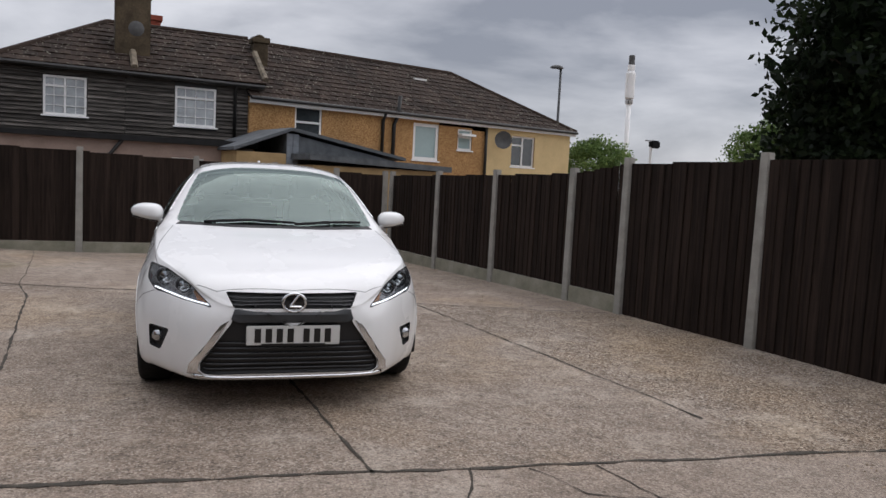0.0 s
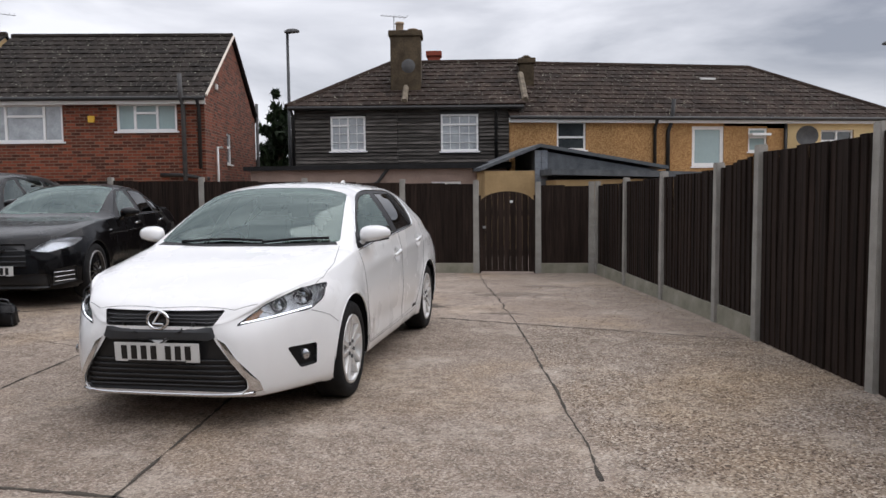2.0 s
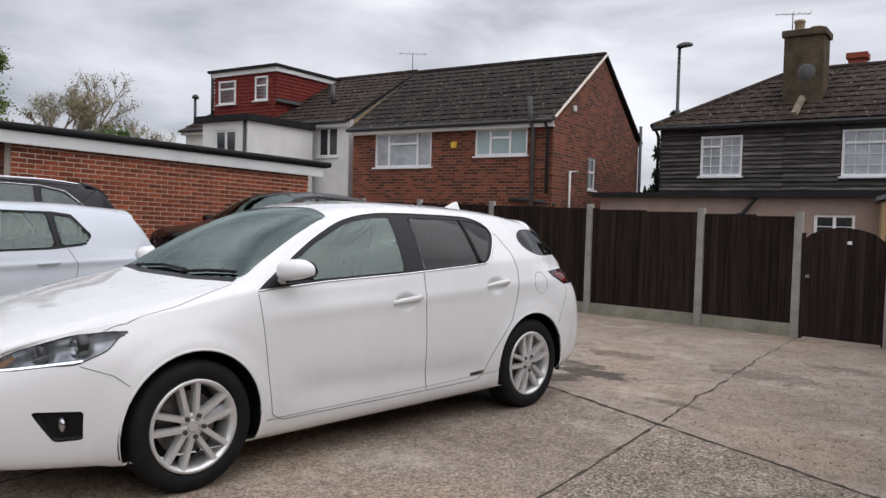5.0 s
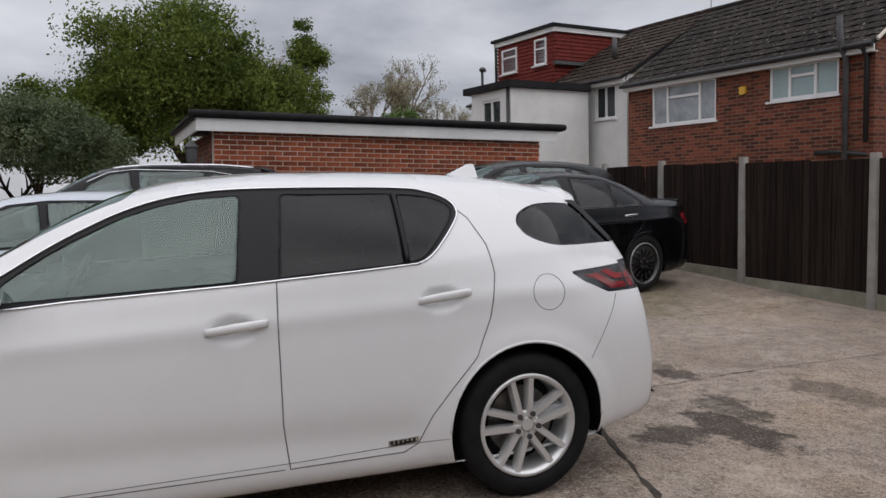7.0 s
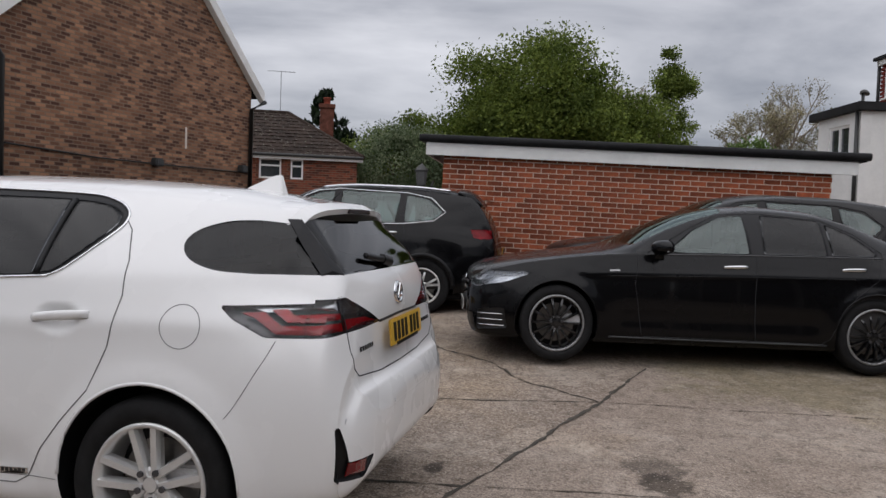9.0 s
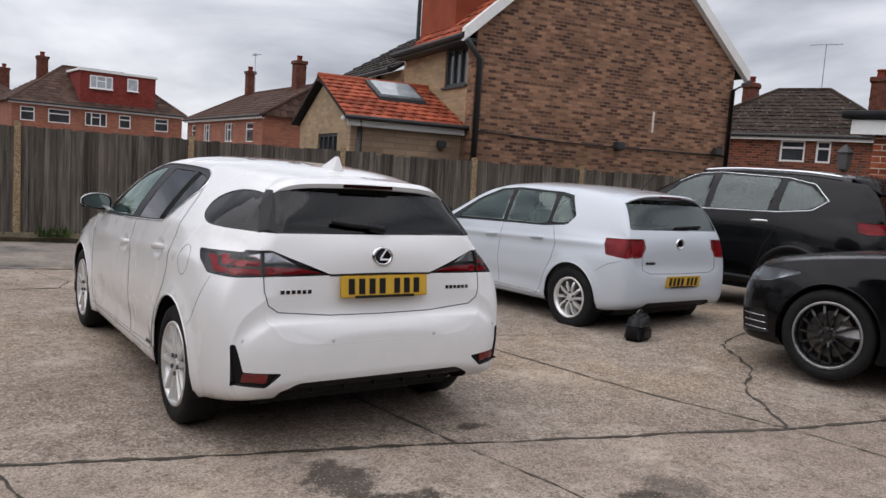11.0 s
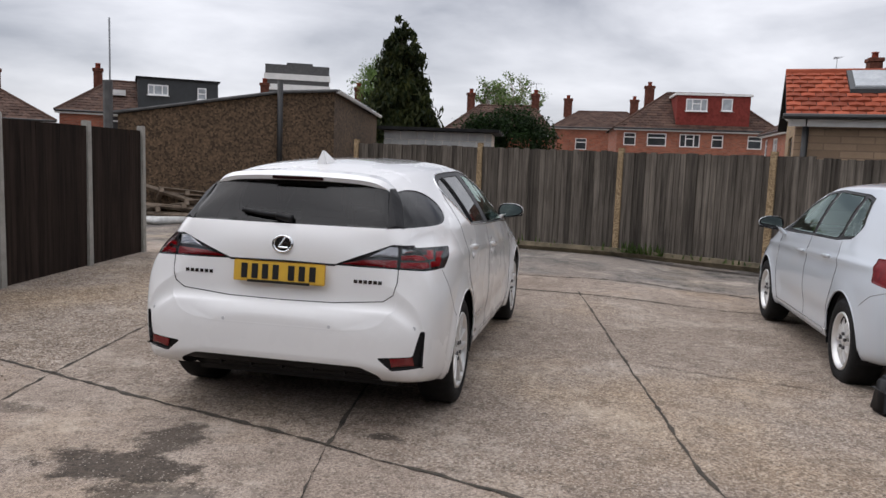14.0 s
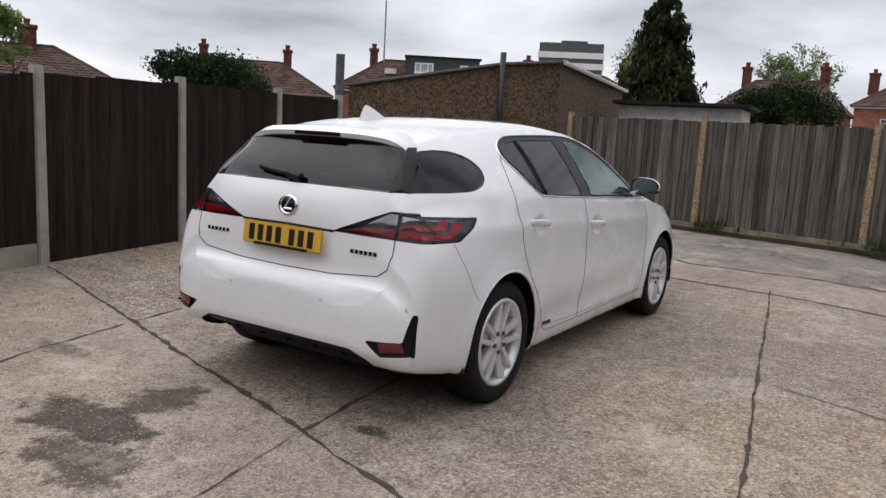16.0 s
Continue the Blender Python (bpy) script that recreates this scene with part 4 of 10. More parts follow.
# ---- the black weatherboarded cottage ----
HK = pose(0.90, 15.40, 0, 0, 0, 8.6)
K1, K2 = (-5.35, -4.38, 2.52, 3.48), (-2.28, -1.24, 2.48, 3.50)
cottage = gable_house("weatherboarded_cottage", HK, 6.35, 6.0, 3.82, 5.35, M_BLACK_PIPE, M_TILE_BROWN, "black weatherboarded cottage with hipped brown tile roof", [K1, K2], hip=(2.5, 0), fascia=False, ridge_at=2.6)
window(cottage, pose(0, -0.05, 0), *K1, cols=((0.5, (0.74,)), (0.5, ())), pane=M_PANE_PALE, bars=GRID2)
window(cottage, pose(0, -0.05, 0), *K2, cols=((1.0, (0.72,)),), pane=M_PANE_PALE, bars=[(x, x, 0.05, 0.95) for x in (0.25, 0.5, 0.75)] + [(0.05, 0.95, z, z) for z in (0.24, 0.48)])
rnd = random.Random(5)
for k in range(17):
    z = 2.08 + 0.102 * k
    cuts = [-6.36]
    for a, b, zl, zh in (K1, K2):
        if z + 0.10 > zl and z < zh + 0.02:
            cuts += [a - 0.02, b + 0.02]
    cuts.append(0.0)
    for xa, xb in zip(cuts[::2], cuts[1::2]):
        mids = [xa] + ([-3.5] if xa < -3.6 and xb > -3.4 else []) + [xb]
        for x0, x1 in zip(mids, mids[1:]):
            bm = bmesh.new()
            sag = rnd.uniform(-0.006, 0.006)
            vs = [bm.verts.new(p) for p in ((x0, -0.058, z + sag), (x1, -0.058, z - sag), (x1, -0.004, z + 0.112), (x0, -0.004, z + 0.112), (x0, 0.0, z), (x1, 0.0, z))]
            for q in ((0, 1, 2, 3), (4, 5, 1, 0), (0, 3, 4), (1, 5, 2)):
                bm.faces.new([vs[i] for i in q])
            part("weatherboard", bm, M_WEATHERBOARD, cottage)
part("corner_board", box(-3.50, -3.46, -0.046, 0.0, 2.05, 3.75), M_WEATHERBOARD, cottage)
chimney(cottage, -3.28, 1.05, 3.95, 5.95, 0.86, 0.75, M_STACK, [(-0.18, 0.30, 0.11), (0.2, 0.10, 0.13)], M_POT)
chimney(cottage, -2.55, 3.6, 4.6, 5.85, 0.4, 0.4, M_RED_POT)
chimney(cottage, 0.25, 1.8, 4.0, 5.28, 0.42, 0.45, M_STACK, [(0.0, 0.06, 0.12)], M_STACK)
part("parapet_strip", tube([(-3.28, -0.1, 3.86), (-3.28, 0.7, 4.35)], 0.09, 6), M_STRIP, cottage, "broken mortar strip across roof")
part("parapet_strip", tube([(0.06, -0.1, 3.86), (0.06, 1.5, 4.80)], 0.09, 6), M_STRIP, cottage)
part("gutter", tube([(-6.5, -0.22, 3.70), (0.0, -0.22, 3.66)], 0.055, 8), M_BLACK_PIPE, cottage)
pipe(cottage, [(-6.42, -0.22, 3.68), (-6.38, -0.10, 3.5), (-6.38, -0.10, 2.1)], 0.045)
pipe(cottage, [(-0.75, -0.2, 3.66), (-0.75, -0.09, 3.5), (-0.75, -0.09, 2.1)], 0.045)
dish = lathe([(0.0, 0.0), (0.02, 0.12), (0.06, 0.21)], 18, "y")
bmesh.ops.translate(dish, verts=dish.verts, vec=(-3.2, 0.62, 4.95))
part("satellite_dish", dish, M_GREY_PIPE, cottage, smooth=True)
aerial(cottage, -3.62, 1.05, 5.8, 6.45, 0.4, 0.4)
lean = thing("lean_to", HK, "rendered back addition with black felt roof edge", "house extension")
wall_with_openings("wall_front", lean, pose(0, -1.6, 0), -7.2, -0.55, -0.2, 1.95, 0.2, [(-2.5, -1.75, 0.9, 1.62)], M_PINK)
wall_with_openings("wall_side", lean, pose(-0.55, -1.4, 0, 0, 0, 90), 0, 1.4, -0.2, 1.95, 0.2, [], M_PINK)
window(lean, pose(0, -1.6, 0), -2.5, -1.75, 0.9, 1.62, cols=((0.5, ()), (0.5, ())), pane=M_PANE, bars=[(0.05, 0.95, 0.66, 0.66)])
part("roof", prism([(-7.35, 1.952), (-0.45, 1.952), (-0.45, 2.10), (-7.35, 2.06)], -1.75, -0.045), M_FELT, lean)
part("downpipe", tube([(-3.6, -1.66, 2.0), (-3.9, -1.68, 1.6), (-4.4, -1.68, 1.45)], 0.045, 8), M_BLACK_PIPE, lean)

# ---- the orange pebbledashed terrace ----
HO = pose(12.207, 19.45, 0, 0, 0, 20.0)
O1, O2, O3, O4 = (-11.05, -10.2, 2.48, 3.28), (-6.98, -5.98, 2.0, 3.16), (-5.2, -4.6, 2.42, 3.10), (-2.85, -1.75, 2.0, 3.06)
terrace = gable_house("orange_terrace", HO, 12.4, 6.0, 3.46, 5.35, M_ORANGE_DASH, M_TILE_BROWN, "orange pebbledashed terrace with brown hipped tile roof", [O1, O2, O3, O4], hip=(0, 3.4), ridge_at=3.0)
window(terrace, I4, *O1, cols=((1.0, (0.45,)),), pane=M_PANE)
window(terrace, I4, *O2, cols=((1.0, ()),), pane=M_PANE_FROST, bar=0.10)
window(terrace, I4, *O3, cols=((1.0, (0.62,)),), pane=M_PANE_FROST)
part("open_light", prism([(-5.2, 2.88), (-4.6, 2.88), (-4.6, 2.95), (-5.2, 2.95)], -0.22, -0.02), M_WHITE, terrace)
window(terrace, I4, *O4, cols=((0.5, (0.7,)), (0.5, ())), pane=M_PANE)
wall_with_openings("cream_render_panel", terrace, pose(0, -0.03, 0), -3.95, 0.01, -0.2, 3.3, 0.028, [O4], M_CREAM, "cream rendered end of the terrace")
part("velux", prism([(-5.6, 4.80), (-5.1, 4.80), (-5.1, 4.86), (-5.6, 4.86)], 2.05, 2.45), M_FASCIA, terrace, "pale roof light")
pipe(terrace, [(-7.65, -0.2, 3.9), (-7.65, -0.1, 3.3), (-7.75, -0.06, 3.0), (-7.75, -0.06, 1.4)], 0.06)
pipe(terrace, [(-8.15, -0.2, 3.3), (-8.15, -0.06, 3.1), (-8.15, -0.06, 1.4)], 0.05)
pipe(terrace, [(-4.05, -0.08, 3.3), (-4.05, -0.08, 1.2)], 0.05)
dish = lathe([(0.0, 0.0), (-0.03, 0.16), (-0.09, 0.30)], 22, "y")
bmesh.ops.rotate(dish, verts=dish.verts, cent=(0, 0, 0), matrix=Matrix.Rotation(radians(-28), 3, "Z"))
bmesh.ops.translate(dish, verts=dish.verts, vec=(-3.55, -0.35, 2.85))
part("satellite_dish", dish, M_GREY_PIPE, terrace, "grey satellite dish", smooth=True)
shed_o = thing("slate_hung_outbuilding", pose(1.35, 12.9, 0, 0, 0, 17), "low outbuilding with grey slate cheeks and felt roofs", "outbuilding")
part("wall", box(-1.25, 0.0, 0, 2.2, -0.2, 1.85), M_TAN, shed_o)
part("roof", prism([(-1.35, 1.86), (0.12, 2.42), (0.12, 2.50), (-1.35, 1.94)], -0.1, 2.3), M_GREY_TIMBER, shed_o)
part("roof", prism([(0.121, 2.42), (3.4, 1.86), (3.4, 1.94), (0.121, 2.50)], -0.1, 2.3), M_GREY_TIMBER, shed_o)
part("wall", prism([(0.0, -0.2), (3.2, -0.2), (3.2, 1.82), (0.0, 2.36)], 0.0, 2.2), M_GREY_TIMBER, shed_o)
for r in range(7):
    for c in range(2):
        part("slate", box(0.004 + 0.16 * c, 0.155 + 0.16 * c, -0.022, -0.002, 1.3 + 0.15 * r, 1.445 + 0.15 * r), M_SLATE, shed_o)
low = thing("low_outbuilding", pose(1.9, 11.9, 0, 0, 0, 15), "low felt-roofed outbuilding beyond the corner fence", "outbuilding")
part("wall", box(0, 3.6, 0, 1.2, -0.2, 1.60), M_TAN, low)
part("roof", prism([(-0.15, 1.72), (3.8, 1.60), (3.8, 1.74), (-0.15, 1.86)], -0.15, 1.3), M_GREY_TIMBER, low)

# ---- cars ----
import collections
from mathutils.bvhtree import BVHTree
from mathutils.geometry import delaunay_2d_cdt

M_CAR_WHITE = car_paint("pearl_white_paint", (0.78, 0.78, 0.775), rough=0.26)
M_CAR_SILVER = car_paint("pale_silver_paint", (0.55, 0.59, 0.635), 0.10, 0.34)
M_CAR_BLACK = car_paint("black_paint", (0.0022, 0.0022, 0.0028), 0.0, 0.25)
M_CAR_BROWNBLACK = car_paint("brownish_black_paint", (0.004, 0.0036, 0.0036), 0.2, 0.28)
for _m in (M_CAR_BLACK, M_CAR_BROWNBLACK):
    _m.node_tree.nodes["Principled BSDF"].inputs["Coat Weight"].default_value = 0.40
M_GLASS_CLEAR = glass("clear_car_glass", (0.70, 0.86, 0.79), 2.1, 0.0, (0.74, 0.88, 0.82))
M_GLASS_SHADE = glass("windscreen_glass", (0.70, 0.85, 0.80), 2.5, 0.0, (0.72, 0.86, 0.82))
M_GLASS_DARK = glass("privacy_glass", (0.045, 0.05, 0.055), 1.4)
M_GLASS_GREY = glass("grey_car_glass", (0.34, 0.42, 0.40), 1.9, 0.0, (0.80, 0.90, 0.87))
M_LENS = glass("lamp_lens", (0.86, 0.88, 0.90), 1.5)
M_LENS_SMOKE = glass("tail_lamp_lens", (0.88, 0.88, 0.88), 1.35)
M_TAIL_RED = plain("deep_red_tail_lamp", (0.17, 0.004, 0.008), 0.30, vary=0.45, scale=9, spec=0.2)
M_BOWL_DARK = plain("dark_lamp_bowl", (0.05, 0.05, 0.054), 0.2, 0.4, vary=0.3, scale=14)
M_TAIL_BOWL = plain("grey_tail_lamp_bowl", (0.13, 0.13, 0.135), 0.25, 0.5, vary=0.4, scale=14)
M_TRIM = plain("black_plastic_trim", (0.008, 0.008, 0.009), 0.42, vary=0.1, spec=0.25)
M_GLOSS_BLACK = plain("gloss_black_trim", (0.007, 0.007, 0.008), 0.12, vary=0.05, coat=0.6)
M_GRILLE = plain("dark_grille", (0.012, 0.012, 0.013), 0.4, vary=0.2)
M_GRILLE_GREY = plain("dark_grey_grille_bar", (0.055, 0.057, 0.060), 0.35, 0.4, vary=0.1)
M_CHROME = plain("chrome", (0.72, 0.73, 0.74), 0.10, 1.0, vary=0.03)
M_MIRROR = plain("mirror_silver", (0.42, 0.44, 0.45), 0.03, 1.0, vary=0.02)
M_RED_LENS = plain("red_lamp", (0.42, 0.008, 0.014), 0.12, vary=0.2, scale=12, coat=0.5)
M_RED_DARK = plain("dark_red_lamp", (0.15, 0.005, 0.007), 0.12, vary=0.2, scale=12, coat=0.5)
M_BRAKE = plain("dark_brake_lamp", (0.022, 0.004, 0.004), 0.15, vary=0.2, scale=12)
M_CLEAR_LAMP = plain("silvery_lamp_reflector", (0.55, 0.56, 0.58), 0.18, 0.9, vary=0.2, scale=10)
M_LAMP_BOWL = plain("grey_lamp_bowl", (0.46, 0.47, 0.49), 0.22, 0.7, vary=0.75, scale=22)
M_LAMP_GREY = plain("grey_lamp_housing", (0.58, 0.59, 0.61), 0.3, 0.25, vary=0.2, scale=10)
M_AMBER = plain("amber_indicator", (0.34, 0.15, 0.06), 0.2, vary=0.1)
M_DRL, _nt, _ln, _bs = nodes_of("daytime_running_light")
_bs.inputs["Base Color"].default_value = (0.9, 0.9, 0.9, 1)
_bs.inputs["Emission Color"].default_value = (0.95, 0.98, 1.0, 1)
_bs.inputs["Emission Strength"].default_value = 1.4
M_RUBBER = plain("tyre_rubber", (0.012, 0.012, 0.0125), 0.75, vary=0.25, scale=20, bump=0.2)
M_ALLOY = plain("silver_alloy", (0.72, 0.72, 0.71), 0.34, 0.55, vary=0.05, coat=0.4)
M_ALLOY_GREY = plain("machined_grey_alloy", (0.34, 0.34, 0.345), 0.4, 0.6, vary=0.1)
M_ALLOY_DARK = plain("shadowed_alloy", (0.10, 0.10, 0.105), 0.4, 0.6, vary=0.2)
M_ALLOY_BLACK = plain("black_alloy", (0.010, 0.010, 0.011), 0.25, 0.2, vary=0.1, coat=0.5)
M_DISC = plain("brake_disc_steel", (0.22, 0.21, 0.20), 0.4, 0.9, vary=0.15)
M_CABIN = plain("dark_cabin_trim", (0.035, 0.034, 0.034), 0.8, vary=0.2)
M_CABIN_PALE = plain("pale_cabin_lining", (0.55, 0.54, 0.50), 0.9, vary=0.06)
M_SEAT_PALE = plain("grey_seat_cloth", (0.13, 0.128, 0.122), 0.85, vary=0.05, scale=20)
M_SEAT = plain("dark_seat_cloth", (0.060, 0.059, 0.058), 0.85, vary=0.2, scale=20, bump=0.2)
M_PLATE_W = plain("white_plate", (0.62, 0.62, 0.60), 0.35, vary=0.04)
M_PLATE_Y = plain("yellow_plate", (0.64, 0.39, 0.045), 0.35, vary=0.05)
M_INK = plain("black_plate_characters", (0.008, 0.008, 0.008), 0.4, vary=0.05)
M_SEAM = plain("panel_gap", (0.028, 0.028, 0.030), 0.8, vary=0.05)
M_SEAM_PALE = plain("pale_gap_and_crease_line", (0.17, 0.17, 0.17), 0.8, vary=0.05)


def curve_through(keys):
    """A smooth curve through (place, value) pairs that does not overshoot."""
    x, y = np.array([k[0] for k in keys], float), np.array([k[1] for k in keys], float)
    h, d = np.diff(x), np.diff(y) / np.diff(x)
    s = np.zeros(len(x))
    s[0], s[-1] = d[0], d[-1]
    for i in range(1, len(x) - 1):
        if d[i - 1] * d[i] > 0:
            w1, w2 = 2 * h[i] + h[i - 1], h[i] + 2 * h[i - 1]
            s[i] = (w1 + w2) / (w1 / d[i - 1] + w2 / d[i])

    def at(q):
        q = np.clip(np.asarray(q, float), x[0], x[-1])
        i = np.clip(np.searchsorted(x, q, "right") - 1, 0, len(h) - 1)
        t = (q - x[i]) / h[i]
        return (2 * t**3 - 3 * t**2 + 1) * y[i] + (t**3 - 2 * t**2 + t) * h[i] * s[i] + (3 * t**2 - 2 * t**3) * y[i + 1] + (t**3 - t**2) * h[i] * s[i + 1]

    return at


def spline_weights(n_out, n_ctrl):
    """Weights of a clamped cubic B-spline: n_out points from n_ctrl control points."""
    knots = np.concatenate([[0] * 3, np.linspace(0, 1, n_ctrl - 2), [1] * 3])
    u = np.linspace(0, 1 - 1e-9, n_out)
    basis = np.array([(knots[i] <= u) & (u < knots[i + 1]) for i in range(len(knots) - 1)], float)
    for p in range(1, 4):
        nxt = []
        for i in range(len(knots) - 1 - p):
            a, b = knots[i + p] - knots[i], knots[i + p + 1] - knots[i + 1]
            left = (u - knots[i]) / a * basis[i] if a > 0 else 0 * u
            right = (knots[i + p + 1] - u) / b * basis[i + 1] if b > 0 else 0 * u
            nxt.append(left + right)
        basis = np.array(nxt)
    return basis.T


class Hull:
    """A car's outer skin, lofted from cross-sections along y (the front looks to -y). Faces belong to panels; panels are cut out by outlines."""

    def __init__(self, spec, n_along, n_round):
        f = {k: curve_through(v) for k, v in spec.items() if k != "cap"}
        y0, y1 = spec["top"][0][0], spec["top"][-1][0]
        g = np.concatenate([np.linspace(y0, y1, 1500), y0 + np.geomspace(1e-5, 0.5, 900), y1 - np.geomspace(1e-5, 0.5, 900)])
        g = np.unique(np.clip(g, y0, y1))
        track = np.stack([g, f["top"](g), f["low"](g), f["wide"](g)])
        run = np.concatenate([[0], np.cumsum(np.sqrt((np.diff(track, axis=1) ** 2).sum(0)))])
        y = np.interp(np.linspace(0, run[-1], n_along), run, g)
        zt, zb, W = f["top"](y), f["low"](y), f["wide"](y)
        zs, ws, zr, wr = f["belt"](y), W - f["tuck"](y), f["edge_z"](y), f["edge_w"](y)
        zs = np.minimum(zs, zt - 0.02 * (zt - zb))
        zr = np.clip(zr, zs, zt)
        wr = np.minimum(wr, ws)
        d = zs - zb
        c = [(0 * W, zb), (0.35 * W, zb), (0.80 * W, zb), (W - 0.035, zb + 0.02 * d), (W - 0.012, zb + 0.16 * d), (W, zb + 0.36 * d), (W, zb + 0.60 * d), (W - 0.25 * (W - ws), zb + 0.84 * d), (ws + 0.006, zs - 0.02 * d), (ws - 0.006, zs + 0.02 * d),
             (ws + (wr - ws) * 0.36 + 0.012, zs + (zr - zs) * 0.40), (ws + (wr - ws) * 0.78 + 0.014, zs + (zr - zs) * 0.80), (wr + 0.002, zr - 0.01 * (zr - zs)), (wr * 0.93, zr + (zt - zr) * 0.40), (wr * 0.62, zr + (zt - zr) * 0.86), (wr * 0.3, zt), (0 * W, zt)]
        ctrl = np.array([np.stack(p, -1) for p in c])
        B = spline_weights(n_round, len(c))
        half = np.einsum("vk,kuc->uvc", B, ctrl)
        right = np.concatenate([half[..., :1], np.broadcast_to(y[:, None, None], half[..., :1].shape), half[..., 1:]], -1)
        left = right[:, -2:0:-1].copy()
        left[..., 0] *= -1
        grid = np.concatenate([right, left], 1)
        nu, nv = grid.shape[:2]
        self.v = grid.reshape(-1, 3)
        a = (np.arange(nu - 1)[:, None] * nv + np.arange(nv)[None]).ravel()
        b = (np.arange(nu - 1)[:, None] * nv + (np.arange(nv)[None] + 1) % nv).ravel()
        self.f = np.stack([a, a + nv, b + nv, b], 1)
        if spec.get("cap"):
            last, half_n = (nu - 1) * nv, n_round
            end = [(last + i, last + i + 1, last + nv - i - 1, last + nv - i) for i in range(1, half_n - 2)]
            q = self.v[list(end[len(end) // 2])]
            if np.cross(q[2] - q[0], q[3] - q[1])[1] < 0:
                end = [e[::-1] for e in end]
            self.f = np.concatenate([self.f, np.array(end)])
        self.measure()
        self.panel = np.zeros(len(self.f), int)
        self.names = {0: "body"}
        self.tree = BVHTree.FromPolygons(self.v.tolist(), self.f.tolist())

    def measure(self):
        q = self.v[self.f]
        n = np.cross(q[:, 2] - q[:, 0], q[:, 3] - q[:, 1])
        self.fn = n / np.maximum(np.linalg.norm(n, axis=1, keepdims=True), 1e-12)
        self.fc = q.mean(1)
        vn = np.zeros_like(self.v)
        for k in range(4):
            np.add.at(vn, self.f[:, k], n)
        self.vn = vn / np.maximum(np.linalg.norm(vn, axis=1, keepdims=True), 1e-12)

    def push(self, depth):
        """Moves the skin along its normals and lays the parts on the new skin."""
        self.v = self.v + self.vn * depth[:, None]
        self.measure()
        self.tree = BVHTree.FromPolygons(self.v.tolist(), self.f.tolist())

    def swell(self, y, z, ry, rz, depth):
        """A rounded bulge (or a hollow, below 0) on both flanks."""
        q = ((self.v[:, 1] - y) / ry) ** 2 + ((self.v[:, 2] - z) / rz) ** 2
        self.push(depth * np.clip(1 - q, 0, 1) ** 0.75 * (np.abs(self.vn[:, 0]) > 0.5))

    def flare(self, y, z, radius, reach, depth):
        """A wheel arch that stands proud of the flank."""
        d = np.hypot(self.v[:, 1] - y, self.v[:, 2] - z) - radius
        k = np.clip(1 - np.clip(d, 0, None) / reach, 0, 1)
        self.push(depth * k * k * (3 - 2 * k) * (np.abs(self.vn[:, 0]) > 0.5) * (self.v[:, 2] > z - 0.12))

    def crease(self, y0, y1, z0, z1, soft, depth):
        """A long fold (or a hollow) in the flanks, from (y0, z0) to (y1, z1)."""
        t = np.clip((self.v[:, 1] - y0) / (y1 - y0), 0, 1)
        ends = np.clip((self.v[:, 1] - y0) / 0.12, 0, 1) * np.clip((y1 - self.v[:, 1]) / 0.12, 0, 1)
        q = (self.v[:, 2] - (z0 + (z1 - z0) * t)) / soft
        self.push(depth * np.exp(-q * q) * ends * (np.abs(self.vn[:, 0]) > 0.5))

    def cut(self, name, view, outline, side=0, only=0, lean=0.15, snap=0.03):
        """Gives the faces inside an outline to a panel of their own. view: 'x' (outline in y, z), 'y' (x, z), 'z' (x, y); side: the sign of the view's axis that the faces look to (and, in x, lie on)."""
        ax = "xyz".index(view)
        two = [i for i in range(3) if i != ax]
        poly = np.array(outline, float)
        nxt = np.roll(poly, -1, 0)

        def inside(p):
            hit = np.zeros(len(p), bool)
            for (xa, ya), (xb, yb) in zip(poly, nxt):
                if ya == yb:
                    continue
                cross = (ya > p[:, 1]) != (yb > p[:, 1])
                hit ^= cross & (p[:, 0] < (xb - xa) * (p[:, 1] - ya) / (yb - ya) + xa)
            return hit

        ok = self.panel == only
        if side:
            ok &= self.fn[:, ax] * side > lean
            if view == "x":
                ok &= self.fc[:, 0] * side > 0
        take = ok & inside(self.fc[:, two])
        if not take.any():
            return -1
        # keep the largest patch that hangs together
        left = set(np.where(take)[0].tolist())
        at = collections.defaultdict(list)
        for i in left:
            for v in self.f[i].tolist():
                at[v].append(i)
        best = set()
        while left:
            todo, got = [left.pop()], set()
            while todo:
                i = todo.pop()
                got.add(i)
                for v in self.f[i].tolist():
                    for k in at[v]:
                        if k in left:
                            left.discard(k)
                            todo.append(k)
            if len(got) > len(best):
                best = got
        take = np.zeros(len(take), bool)
        take[list(best)] = True
        pid = max(self.names) + 1
        self.names[pid] = name
        self.panel[take] = pid
        inn = np.zeros(len(self.v), bool)
        inn[self.f[take].ravel()] = True
        out = np.zeros(len(self.v), bool)
        out[self.f[ok & ~take].ravel()] = True
        edge = np.where(inn & out)[0]
        p = self.v[edge][:, two]
        best, dist = p.copy(), np.full(len(p), 9.0)
        for a, b in zip(poly, nxt):
            ab = b - a
            t = np.clip(((p - a) @ ab) / max(ab @ ab, 1e-12), 0, 1)
            q = a + t[:, None] * ab
            d = np.linalg.norm(p - q, axis=1)
            better = d < dist
            best[better], dist[better] = q[better], d[better]
        near = dist < snap
        shift = best - p
        n = self.vn[edge]
        depth = -(n[:, two] * shift).sum(1) / np.where(np.abs(n[:, ax]) < 0.2, np.inf, n[:, ax])
        self.v[edge[near][:, None], np.array(two)[None]] = best[near]
